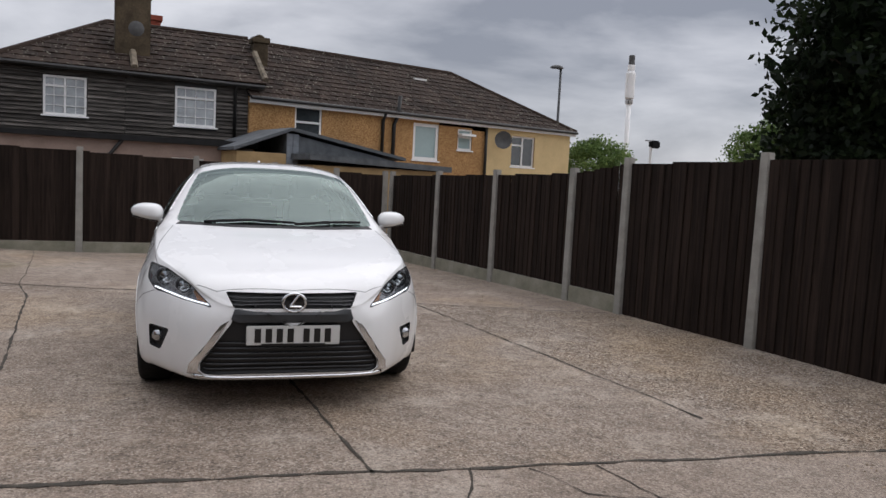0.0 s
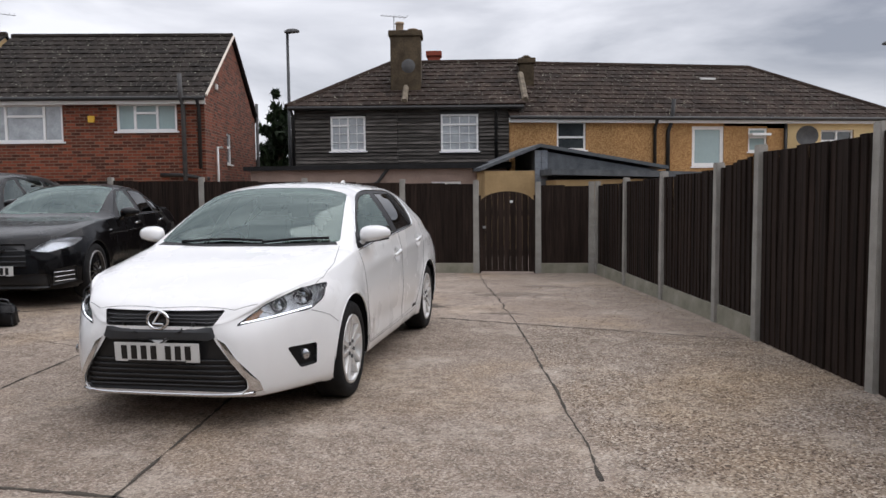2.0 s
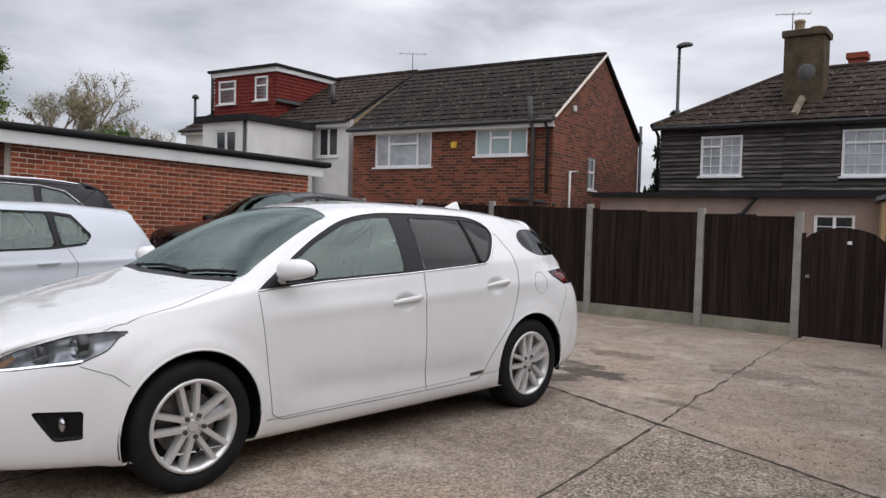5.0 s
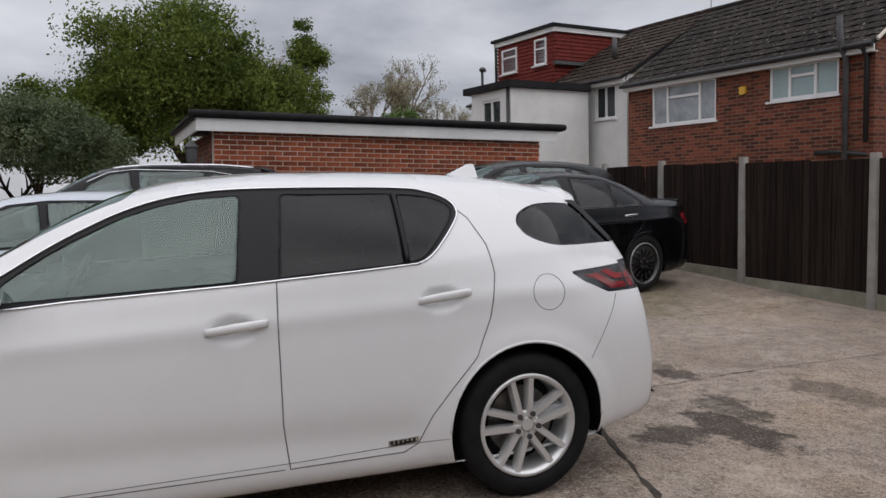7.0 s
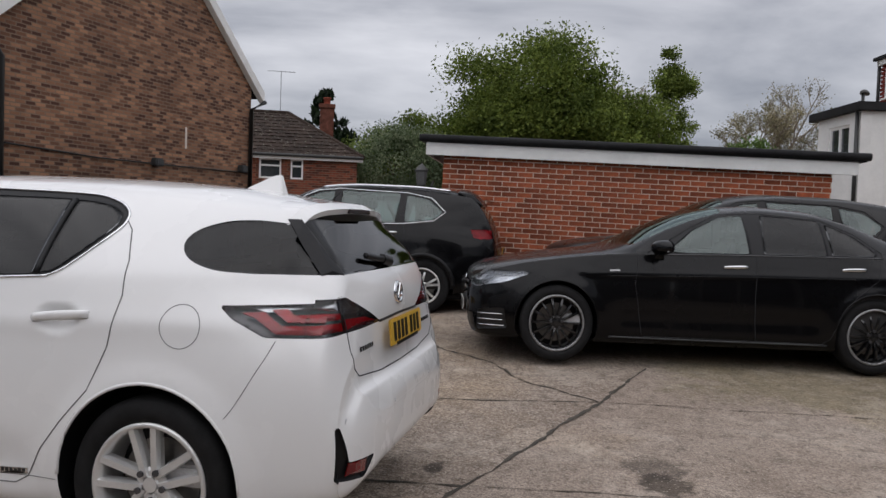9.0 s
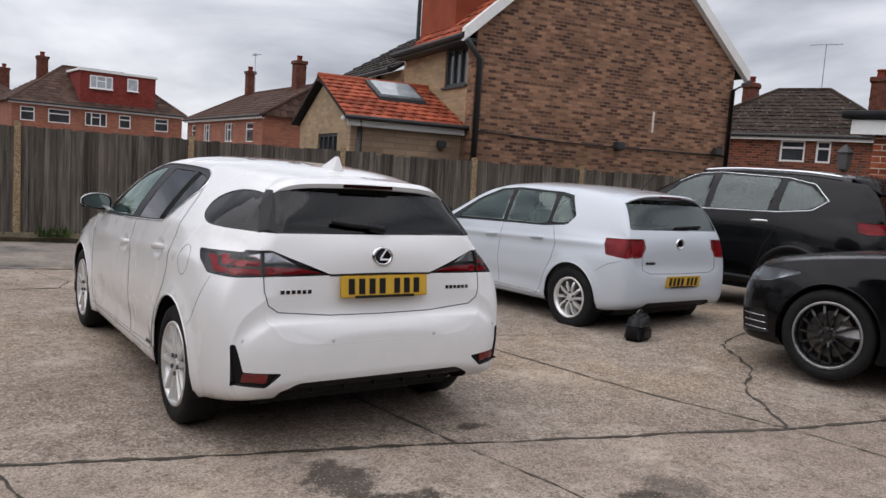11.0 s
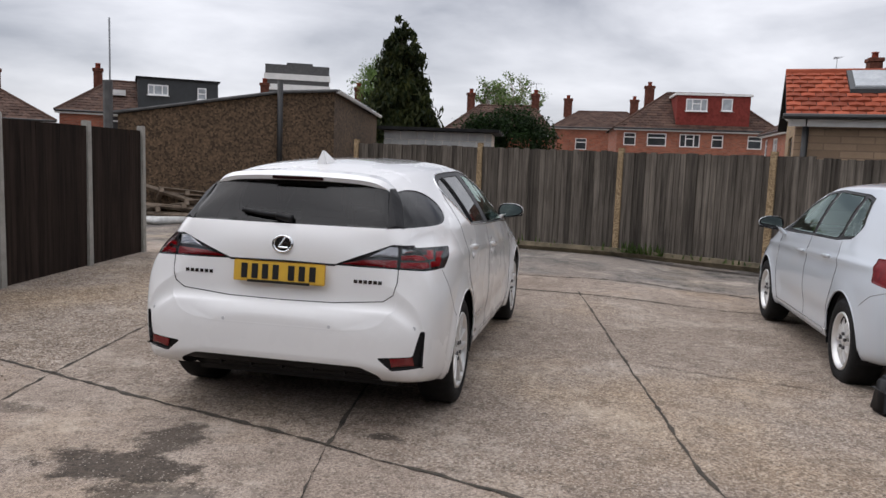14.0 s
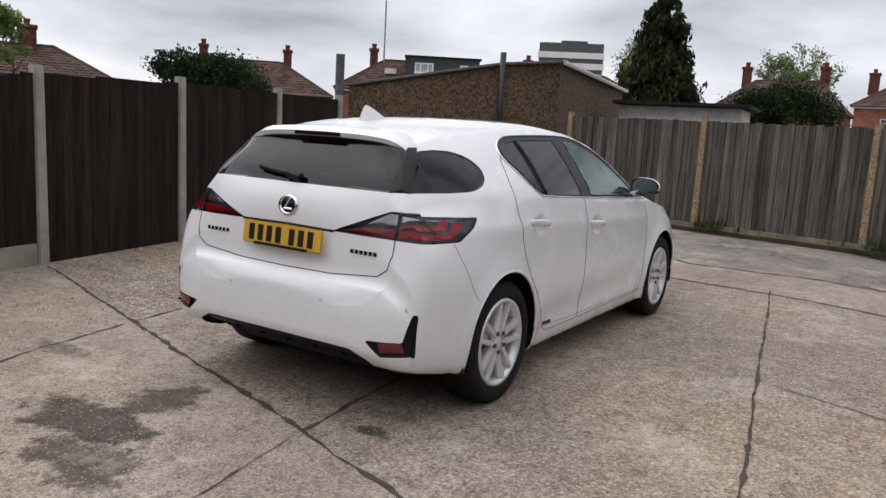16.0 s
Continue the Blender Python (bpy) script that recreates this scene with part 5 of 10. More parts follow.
        self.v[edge[near], ax] += np.clip(depth[near], -0.03, 0.03)
        return pid

    def emit(self, pid, name, material, parent, label="", inset=0.0, skirt=None):
        """The mesh of a panel. inset: how far it lies below the skin, with a rim round it."""
        take = self.f[self.panel == pid] if not isinstance(pid, (list, tuple)) else self.f[np.isin(self.panel, pid)]
        used, inv = np.unique(take, return_inverse=True)
        faces = inv.reshape(-1, 4)
        vs = self.v[used] - self.vn[used] * inset
        faces_out = [tuple(f) for f in faces.tolist()]
        if inset:
            seen = {}
            for f in faces_out:
                for a, b in zip(f, f[1:] + f[:1]):
                    seen[(a, b)] = True
            rim = [(a, b) for a, b in seen if (b, a) not in seen]
            ring = sorted({v for e in rim for v in e})
            at = {v: len(vs) + i for i, v in enumerate(ring)}
            vs = np.concatenate([vs, self.v[used][ring]])
            faces_out += [(b, a, at[a], at[b]) for a, b in rim]
        ob = finish(name, vs.tolist(), faces_out, material, parent, label, smooth=True)
        return ob

    def lining(self, lo, hi, zlo, zhi, shift, material, parent, name):
        """An inner lining: the skin between two stations and heights, moved inwards."""
        c = self.fc
        take = self.f[(c[:, 1] > lo) & (c[:, 1] < hi) & (c[:, 2] > zlo) & (c[:, 2] < zhi)][::1]
        used, inv = np.unique(take, return_inverse=True)
        return finish(name, (self.v[used] - self.vn[used] * shift).tolist(), inv.reshape(-1, 4).tolist(), material, parent, smooth=True)

    def on(self, view, a, b, side):
        """The place and normal on the skin that is met along an axis, from outside."""
        ax = "xyz".index(view)
        o = [0.0, 0.0, 0.0]
        two = [i for i in range(3) if i != ax]
        o[two[0]], o[two[1]], o[ax] = a, b, 4.0 * side
        d = [0.0, 0.0, 0.0]
        d[ax] = -side
        hit, n, _, _ = self.tree.ray_cast(Vector(o), Vector(d))
        if hit is None:
            return None, None
        if n[ax] * side < 0:
            n = -n
        return hit, n

    def seam(self, name, view, pts, side, material, parent, r=0.0025, lift=0.0, steps=10, close=False):
        """A thin line laid along the skin: a panel gap or a trim strip."""
        pts = list(pts) + ([pts[0]] if close else [])
        path = []
        for (a0, b0), (a1, b1) in zip(pts, pts[1:]):
            for k in range(steps):
                t = k / steps
                path.append((a0 + (a1 - a0) * t, b0 + (b1 - b0) * t))
        path.append(pts[-1])
        pl = []
        for a, b in path:
            h, n = self.on(view, a, b, side)
            if h is not None and abs(n["xyz".index(view)]) > 0.30:
                pl.append(h + n * lift)
        if len(pl) < 2:
            return None
        return part(name, tube(pl, r, 6), material, parent, smooth=True)

    def patch(self, name, view, outline, side, material, parent, lift=0.002, thick=0.004, grid=0.03, label=""):
        """A thin plate that follows the skin inside an outline."""
        poly = [Vector(p) for p in outline]
        pts = [p.copy() for p in poly]
        n_edge = len(pts)
        edges = [(i, (i + 1) % n_edge) for i in range(n_edge)]
        lo = Vector((min(p.x for p in poly), min(p.y for p in poly)))
        hi = Vector((max(p.x for p in poly), max(p.y for p in poly)))
        for i in range(int((hi.x - lo.x) / grid) + 1):
            for j in range(int((hi.y - lo.y) / grid) + 1):
                q = Vector((lo.x + grid * (i + 0.5), lo.y + grid * (j + 0.5)))
                ins = False
                for a, b in zip(poly, poly[1:] + poly[:1]):
                    if (a.y > q.y) != (b.y > q.y) and q.x < (b.x - a.x) * (q.y - a.y) / (b.y - a.y) + a.x:
                        ins = not ins
                if ins:
                    pts.append(q)
        vs, _, fs, *_ = delaunay_2d_cdt(pts, edges, [], 1, 1e-5)
        out, nor, good = [], [], []
        for p in vs:
            h, n = self.on(view, p.x, p.y, side)
            good.append(h is not None)
            out.append((h + n * (lift + thick)) if h is not None else Vector((0, 0, 0)))
            nor.append(n)
        fs = [f for f in fs if all(good[i] for i in f)]
        base = len(out)
        low = [o - n * thick if n is not None else o for o, n in zip(out, nor)]
        seen = {(a, b) for f in fs for a, b in zip(f, list(f[1:]) + [f[0]])}
        rim = [(a, b) for a, b in seen if (b, a) not in seen]
        faces = [tuple(f) for f in fs] + [(b, a, base + a, base + b) for a, b in rim]
        ob = finish(name, [tuple(p) for p in out + low], faces, material, parent, label, smooth=False)
        return ob


def rounded(points, r=0.03, k=4):
    """An outline with its corners rounded off."""
    out, n = [], len(points)
    for i in range(n):
        p, a, b = Vector(points[i]), Vector(points[i - 1]), Vector(points[(i + 1) % n])
        da, db = a - p, b - p
        ra, rb = min(r, da.length * 0.45), min(r, db.length * 0.45)
        s, e = p + da.normalized() * ra, p + db.normalized() * rb
        for j in range(k + 1):
            t = j / k
            out.append(tuple(s * (1 - t) ** 2 + p * 2 * t * (1 - t) + e * t * t))
    return out


def bowed(points, k=6):
    """A smooth line through points, to round off an outline's long curves."""
    p = [Vector(q) for q in points]
    p = [p[0] * 2 - p[1]] + p + [p[-1] * 2 - p[-2]]
    out = []
    for i in range(1, len(p) - 2):
        for j in range(k):
            t = j / k
            out.append(tuple(0.5 * (2 * p[i] + (p[i + 1] - p[i - 1]) * t + (2 * p[i - 1] - 5 * p[i] + 4 * p[i + 1] - p[i + 2]) * t * t + (3 * p[i] - p[i - 1] - 3 * p[i + 1] + p[i + 2]) * t ** 3)))
    return out + [tuple(p[-2])]


def mirrored(outline):
    return [(-a, b) for a, b in outline]


def circle(cy, cz, r, n=48, a0=0.0, a1=2 * math.pi):
    return [(cy + r * math.cos(a0 + (a1 - a0) * k / n), cz + r * math.sin(a0 + (a1 - a0) * k / n)) for k in range(n)]


def wheel(parent, x, y, z, side, radius, rim, style, width=0.21):
    """A wheel with its face on side (1 or -1 in x): tyre, rim with spokes, hub cap, disc."""
    s = side
    tyre = lathe([(-s * width, rim * 1.0), (-s * width, radius - 0.035), (-s * (width - 0.03), radius - 0.004), (-s * 0.03, radius - 0.004), (-s * 0.008, radius - 0.018), (0.0, radius - 0.045), (0.0, rim + 0.020), (-s * 0.012, rim + 0.002), (-s * 0.03, rim - 0.004)], 56)
    bmesh.ops.translate(tyre, verts=tyre.verts, vec=(x, y, z))
    wh = part("wheel", tyre, M_RUBBER, parent, "black tyre on an alloy rim", smooth=True)
    metal = M_ALLOY_BLACK if style == "black" else M_ALLOY
    bm = lathe([(-s * 0.016, rim + 0.002), (-s * 0.004, rim - 0.001), (-s * 0.004, rim - 0.016), (-s * 0.05, rim - 0.028), (-s * (width - 0.02), rim - 0.03)], 56)
    bmesh.ops.translate(bm, verts=bm.verts, vec=(x, y, z))
    part("rim", bm, M_ALLOY if style != "black" else M_ALLOY_GREY, wh, smooth=True)
    if style == "black":
        bm = lathe([(-s * 0.003, rim - 0.010), (-s * 0.008, rim - 0.022), (-s * 0.06, rim - 0.032)], 56)
        bmesh.ops.translate(bm, verts=bm.verts, vec=(x, y, z))
        part("inner_rim", bm, M_ALLOY_BLACK, wh, smooth=True)
    disc = lathe([(-s * 0.11, 0.05), (-s * 0.10, 0.055), (-s * 0.10, rim * 0.68), (-s * 0.125, rim * 0.68), (-s * 0.125, 0.05)], 40)
    bmesh.ops.translate(disc, verts=disc.verts, vec=(x, y, z))
    part("brake_disc", disc, M_DISC, wh, smooth=False)
    back = lathe([(-s * 0.15, 0.0), (-s * 0.15, rim - 0.02)], 32)
    bmesh.ops.translate(back, verts=back.verts, vec=(x, y, z))
    part("wheel_back", back, M_TRIM, wh)
    cal = box(-0.045, 0.045, -0.09, 0.09, -0.04, 0.04, 0.01)
    bmesh.ops.translate(cal, verts=cal.verts, vec=(x - s * 0.095, y + rim * 0.55, z + rim * 0.15))
    part("brake_caliper", cal, M_LAMP_GREY, wh)

    def bar(ang, off0, off1, w0, w1):
        """A straight spoke beside the line at ang, off0 from it at the hub and off1 at the rim."""
        b = bmesh.new()
        c, sn = math.cos(ang), math.sin(ang)
        rows = []
        for k in range(5):
            t = k / 4
            rr, off, w = 0.030 + (rim - 0.040) * t, off0 + (off1 - off0) * t, w0 + (w1 - w0) * t
            xo = 0.020 - 0.014 * t
            row = []
            for q, dep in ((-w / 2, 0.020), (-w * 0.36, 0.0), (w * 0.36, 0.0), (w / 2, 0.020), (w / 2, 0.046), (-w / 2, 0.046)):
                row.append(b.verts.new((x - s * (xo + dep), y + rr * c - (off + q) * sn, z + rr * sn + (off + q) * c)))
            rows.append(row)
        for lo, hi in zip(rows, rows[1:]):
            for k in range(6):
                b.faces.new((lo[k], lo[(k + 1) % 6], hi[(k + 1) % 6], hi[k]))
        bmesh.ops.recalc_face_normals(b, faces=b.faces)
        part("spoke", b, metal, wh)

    def spoke(a0, w0, a1, w1, bow=0.0):
        """A tapered bar from the hub at angle a0 to the rim at angle a1."""
        b = bmesh.new()
        rows = []
        for k in range(6):
            t = k / 5
            rr = 0.045 + (rim - 0.058) * t
            ang = a0 + (a1 - a0) * t
            w = w0 + (w1 - w0) * t
            xo = -s * (0.030 - 0.020 * math.sin(math.pi * min(1, t * 1.1)) + 0.012 * t)
            c, sn = math.cos(ang), math.sin(ang)
            row = []
            for off, dep in ((-w / 2, 0.024), (-w / 2 * 0.7, 0.0), (w / 2 * 0.7, 0.0), (w / 2, 0.024), (w / 2, 0.045), (-w / 2, 0.045)):
                row.append(b.verts.new((x + xo - s * dep, y + rr * c - off * sn, z + rr * sn + off * c)))
            rows.append(row)
        for lo, hi in zip(rows, rows[1:]):
            for k in range(6):
                b.faces.new((lo[k], lo[(k + 1) % 6], hi[(k + 1) % 6], hi[k]))
        bmesh.ops.recalc_face_normals(b, faces=b.faces)
        part("spoke", b, metal, wh)

    rad = math.radians
    if style == "twin":
        for k in range(5):
            base = rad(90 + 72 * k + 8)
            for e in (-1, 1):
                bar(base, e * 0.020, e * 0.046, 0.034, 0.031)
    elif style == "ten":
        for k in range(10):
            spoke(rad(36 * k), 0.030, rad(36 * k + 3), 0.032)
    elif style == "double":
        for k in range(5):
            base = rad(90 + 72 * k)
            for e in (-1, 1):
                spoke(base + e * rad(7), 0.030, base + e * rad(12), 0.034)
    else:
        for k in range(14):
            spoke(rad(360 / 14 * k), 0.022, rad(360 / 14 * k), 0.026)
    cap = lathe([(-s * 0.036, 0.062), (-s * 0.030, 0.050), (-s * 0.028, 0.032), (-s * 0.020, 0.027), (-s * 0.019, 0.0)], 28)
    bmesh.ops.translate(cap, verts=cap.verts, vec=(x, y, z))
    part("hub_cap", cap, metal, wh)
    for k in range(5):
        a = rad(90 + 72 * k + (44 if style == "twin" else 0))
        nb = lathe([(-s * 0.026, 0.013), (-s * 0.010, 0.012), (-s * 0.010, 0.0)], 8)
        bmesh.ops.translate(nb, verts=nb.verts, vec=(x, y + 0.052 * math.cos(a), z + 0.052 * math.sin(a)))
        part("wheel_nut", nb, M_ALLOY_DARK, wh)
    return wh


def wheel_well(parent, y, z, r, half, depth=0.36):
    for s in (-1, 1):
        bm = bmesh.new()
        rings = []
        for x in (half - 0.012, half - depth):
            rings.append([bm.verts.new((s * x, y + (r + 0.01) * math.cos(a), z + (r + 0.01) * math.sin(a))) for a in np.linspace(-0.25, math.pi + 0.25, 25)])
        for k in range(24):
            bm.faces.new((rings[0][k], rings[0][k + 1], rings[1][k + 1], rings[1][k]))
        bm.faces.new(rings[1])
        part("wheel_arch_liner", bm, M_TRIM, parent, smooth=True)


def seats(parent, front_y, rear_y, floor, belt, wide, material=None, right_hand=True):
    """Front seats, rear bench, dashboard and wheel of a right-hand-drive car (the driver sits on -x when the front looks to -y)."""
    mat = material or M_SEAT

    def seat(x, y, w, floor):
        bm = box(x - w / 2, x + w / 2, y - 0.25, y + 0.25, floor, floor + 0.20, 0.05)
        vs = add_box(bm, x - w / 2 + 0.01, x + w / 2 - 0.01, y + 0.20, y + 0.33, floor + 0.16, floor + 0.78)
        for v in vs:
            if v.co.z > floor + 0.5:
                v.co.y += 0.14
                v.co.x = x + (v.co.x - x) * 0.8
        bmesh.ops.bevel(bm, geom=list({e for v in vs for e in v.link_edges}), offset=0.04, segments=2, affect="EDGES")
        st = part("seat", bm, mat, parent, smooth=False)
        hb = box(x - 0.13, x + 0.13, y + 0.36, y + 0.46, floor + 0.82, floor + 1.0, 0.04)
        part("headrest", hb, mat, st, smooth=False)

    seat(-0.36, front_y, 0.50, floor - 0.06)
    seat(0.36, front_y, 0.50, floor - 0.06)
    for x in (-0.42, 0.0, 0.42):
        seat(x, rear_y, 0.44, floor - 0.14)
    bm = bmesh.new()
    y0 = front_y - 0.92
    prof = [(y0 - 0.25, belt - 0.02), (y0 + 0.05, belt + 0.02), (y0 + 0.20, belt - 0.03), (y0 + 0.26, belt - 0.22), (y0 + 0.10, floor)]
    a = [bm.verts.new((-wide, y, z)) for y, z in prof]
    b = [bm.verts.new((wide, y, z)) for y, z in prof]
    for i in range(len(prof) - 1):
        bm.faces.new((a[i], a[i + 1], b[i + 1], b[i]))
    part("dashboard", bm, M_CABIN, parent)
    ring = bmesh.new()
    cx, cy, cz = -0.36, y0 + 0.36, belt - 0.05
    pts = []
    for k in range(25):
        ang = 2 * math.pi * k / 24
        pts.append((cx + 0.185 * math.cos(ang), cy + 0.185 * math.sin(ang) * 0.40, cz + 0.185 * math.sin(ang) * 0.92))
    add_tube(ring, pts, 0.016, 8)
    add_tube(ring, [(cx, cy, cz), (cx, cy - 0.2, cz - 0.12)], 0.03, 8)
    add_tube(ring, [(cx - 0.18, cy, cz), (cx + 0.18, cy, cz)], 0.02, 6)
    part("steering_wheel", ring, M_CABIN, parent, smooth=True)


def bar_plate(parent, m, w, h, mat, seed):
    """A number plate with plain bars in place of its characters."""
    pl = part("number_plate", box(-w / 2, w / 2, -0.008, 0, -h / 2, h / 2, 0.004), mat, parent, "number plate with black characters")
    pl.matrix_local = m
    ch, x = h * 0.70, -w / 2 + w * 0.075
    cw = w * 0.093
    for k in range(7):
        bm = bmesh.new()
        add_box(bm, x + cw * 0.14, x + cw * 0.86, -0.011, -0.0085, -ch / 2, ch / 2)
        part("character_bar", bm, M_INK, pl)
        x += cw + w * 0.022 + (w * 0.055 if k == 3 else 0)
    part("dealer_strip", box(-w * 0.34, w * 0.34, -0.0105, -0.0085, -h / 2 - 0.004, -h / 2 + h * 0.09), M_INK, pl)
    return pl


def mirror_pod(parent, x, y, z, side, body_mat, cap=None, size=1.0):
    """A door mirror: a shell that is full towards the car and slim outwards, flat behind, with its glass set in, on a foot."""

    def soft(q, p):
        return math.copysign(abs(q) ** p, q)

    def shell(u, up, front):
        top, bottom = 0.070 - 0.018 * max(u, 0) ** 2 - 0.006 * u, 0.066 - 0.030 * (0.5 + 0.5 * u)
        deep = 0.112 - 0.040 * max(u, 0) ** 2 if front < 0 else 0.020
        return Vector((x + side * u * 0.118 * size, y + (front * deep + 0.020 * u) * size, z + up * (top if up > 0 else bottom) * size + 0.006 * u * size))

    bm = bmesh.new()
    bmesh.ops.create_uvsphere(bm, u_segments=36, v_segments=18, radius=1.0)
    for v in bm.verts:
        v.co = shell(soft(v.co.x, 0.72), soft(v.co.z, 0.70), v.co.y)
    bmesh.ops.recalc_face_normals(bm, faces=bm.faces)
    mp = part("door_mirror", bm, body_mat, parent, smooth=True)
    foot = bmesh.new()
    rows = []
    for t, wx, wy in ((0.0, 0.040, 0.050), (0.5, 0.034, 0.044), (1.0, 0.046, 0.052)):
        c = Vector((x - side * (0.066 + 0.085 * t) * size, y + (-0.030 + 0.010 * t) * size, z - (0.030 + 0.075 * t) * size))
        rows.append([foot.verts.new(c + Vector((wx * soft(math.cos(a), 0.7), wy * soft(math.sin(a), 0.7), 0.012 * side * math.cos(a)))) for a in np.linspace(0, 2 * math.pi, 17)[:-1]])
    for lo, hi in zip(rows, rows[1:]):
        for k in range(16):
            foot.faces.new((lo[k], lo[(k + 1) % 16], hi[(k + 1) % 16], hi[k]))
    bmesh.ops.recalc_face_normals(foot, faces=foot.faces)
    part("mirror_foot", foot, body_mat if cap is None else cap, mp, smooth=True)
    for nm, k, off, mat in (("mirror_frame", 0.98, 0.0010, M_TRIM), ("mirror_glass", 0.86, 0.0035, M_MIRROR)):
        gl = bmesh.new()
        ring = [shell(k * soft(math.cos(a), 0.72), k * soft(math.sin(a), 0.72), 1.0) + Vector((0, off, 0)) for a in np.linspace(0, 2 * math.pi, 41)[:-1]]
        gl.faces.new([gl.verts.new(p) for p in ring])
        bmesh.ops.recalc_face_normals(gl, faces=gl.faces)
        part(nm, gl, mat, mp)
    part("mirror_trim", tube([shell(u, -0.93, -0.10 - 0.12 * (1 - u)) for u in np.linspace(-0.55, 0.90, 9)], 0.010, 8), M_TRIM, mp, smooth=True)
    part("mirror_indicator", tube([shell(u, -0.70, -0.46 + 0.25 * u) for u in np.linspace(0.05, 0.86, 7)], 0.0055, 6), M_LAMP_GREY, mp, smooth=True)
    return mp


def door_handle(parent, hull, y0, y1, z0, z1, side, material, rise=0.022, tall=0.016):
    """A straight pull handle that bridges a shallow cup, its ends on the door's skin."""
    h0, n0 = hull.on("x", y0, z0, side)
    h1, n1 = hull.on("x", y1, z1, side)
    if h0 is None or h1 is None:
        return
    n = ((n0 + n1) / 2).normalized()
    bm = bmesh.new()
    rows = []
    for i in range(13):
        t = i / 12
        lift = min(1.0, 5 * t, 5 * (1 - t)) ** 0.6
        p = h0.lerp(h1, t) + n * (rise * (0.12 + 0.88 * lift) * 0.55)
        w = tall * (0.62 + 0.38 * math.sin(math.pi * (0.12 + 0.72 * t)))
        rows.append([bm.verts.new(p + n * dx + Vector((0, 0, dz))) for dx, dz in ((0.002, w), (0.009, w * 0.72), (0.011, 0.0), (0.008, -w * 0.75), (0.0, -w), (-0.014, -w * 0.8), (-0.014, w * 0.8))])
    for lo, hi in zip(rows, rows[1:]):
        for k in range(7):
            bm.faces.new((lo[k], lo[(k + 1) % 7], hi[(k + 1) % 7], hi[k]))
    bm.faces.new(rows[0])
    bm.faces.new(rows[-1][::-1])
    bmesh.ops.recalc_face_normals(bm, faces=bm.faces)
    return part("door_handle", bm, material, parent, smooth=True)


# ---- the white hatchback in the middle of the yard ----
def white_hatchback():
    car = thing("white_hatchback_car", pose(0, 0.025, 0) @ Matrix.Diagonal((1, 1, 1.014, 1)), "pearl white five-door hatchback parked on worn concrete", "car")
    spec = dict(
        cap=True,
        top=[(-2.215, 0.50), (-2.212, 0.60), (-2.195, 0.665), (-2.15, 0.705), (-2.06, 0.742), (-1.85, 0.805), (-1.5, 0.885), (-1.12, 0.955), (-1.00, 0.985), (-0.80, 1.115), (-0.50, 1.285), (-0.30, 1.365), (-0.05, 1.412), (0.30, 1.432), (0.80, 1.425), (1.30, 1.397), (1.62, 1.350), (1.74, 1.322), (1.80, 1.265), (1.98, 1.075), (2.02, 1.02), (2.045, 0.94), (2.056, 0.80), (2.061, 0.705), (2.074, 0.668), (2.112, 0.640), (2.136, 0.610), (2.146, 0.582), (2.148, 0.557)],
        low=[(-2.215, 0.50), (-2.213, 0.38), (-2.20, 0.27), (-2.16, 0.205), (-2.05, 0.178), (-1.7, 0.172), (-0.9, 0.145), (0.9, 0.150), (1.6, 0.20), (1.9, 0.245), (2.06, 0.285), (2.12, 0.335), (2.143, 0.375), (2.148, 0.395)],
        wide=[(-2.215, 0.10), (-2.212, 0.28), (-2.20, 0.41), (-2.16, 0.51), (-2.08, 0.595), (-1.95, 0.690), (-1.82, 0.775), (-1.72, 0.832), (-1.62, 0.864), (-1.3, 0.884), (-0.8, 0.868), (0.2, 0.866), (0.9, 0.874), (1.35, 0.884), (1.7, 0.880), (1.9, 0.858), (2.02, 0.822), (2.08, 0.770), (2.12, 0.690), (2.140, 0.58), (2.148, 0.46)],
        belt=[(-2.2, 0.60), (-2.0, 0.70), (-1.75, 0.795), (-1.3, 0.868), (-0.95, 0.925), (0.2, 0.985), (0.9, 1.035), (1.4, 1.045), (1.8, 1.015), (1.98, 0.97), (2.05, 0.78), (2.12, 0.60), (2.148, 0.54)],
        tuck=[(-2.2, 0.10), (-1.9, 0.10), (-1.3, 0.085), (-0.9, 0.055), (0.2, 0.040), (1.0, 0.060), (1.4, 0.085), (1.8, 0.170), (2.0, 0.178), (2.148, 0.08)],
        edge_z=[(-2.2, 0.62), (-2.0, 0.735), (-1.5, 0.87), (-1.12, 0.945), (-1.00, 0.975), (-0.80, 1.085), (-0.50, 1.235), (-0.30, 1.305), (0.0, 1.350), (0.3, 1.365), (0.8, 1.358), (1.3, 1.325), (1.62, 1.285), (1.74, 1.265), (1.80, 1.225), (1.98, 1.06), (2.05, 0.80), (2.12, 0.612), (2.148, 0.55)],
        edge_w=[(-2.2, 0.30), (-2.05, 0.52), (-1.6, 0.66), (-1.12, 0.715), (-1.0, 0.70), (-0.5, 0.615), (-0.2, 0.575), (0.3, 0.565), (0.9, 0.555), (1.5, 0.53), (1.74, 0.515), (1.98, 0.545), (2.05, 0.60), (2.12, 0.50), (2.148, 0.36)],
    )
    H = Hull(spec, 400, 150)
    R_ARCH, ZH = 0.360, 0.314
    for yy, zz in ((0.075, 0.828), (0.915, 0.888)):
        H.swell(yy, zz, 0.096, 0.050, -0.034)
    for yw in (-1.30, 1.30):
        H.flare(yw, ZH, R_ARCH, 0.11, 0.014)
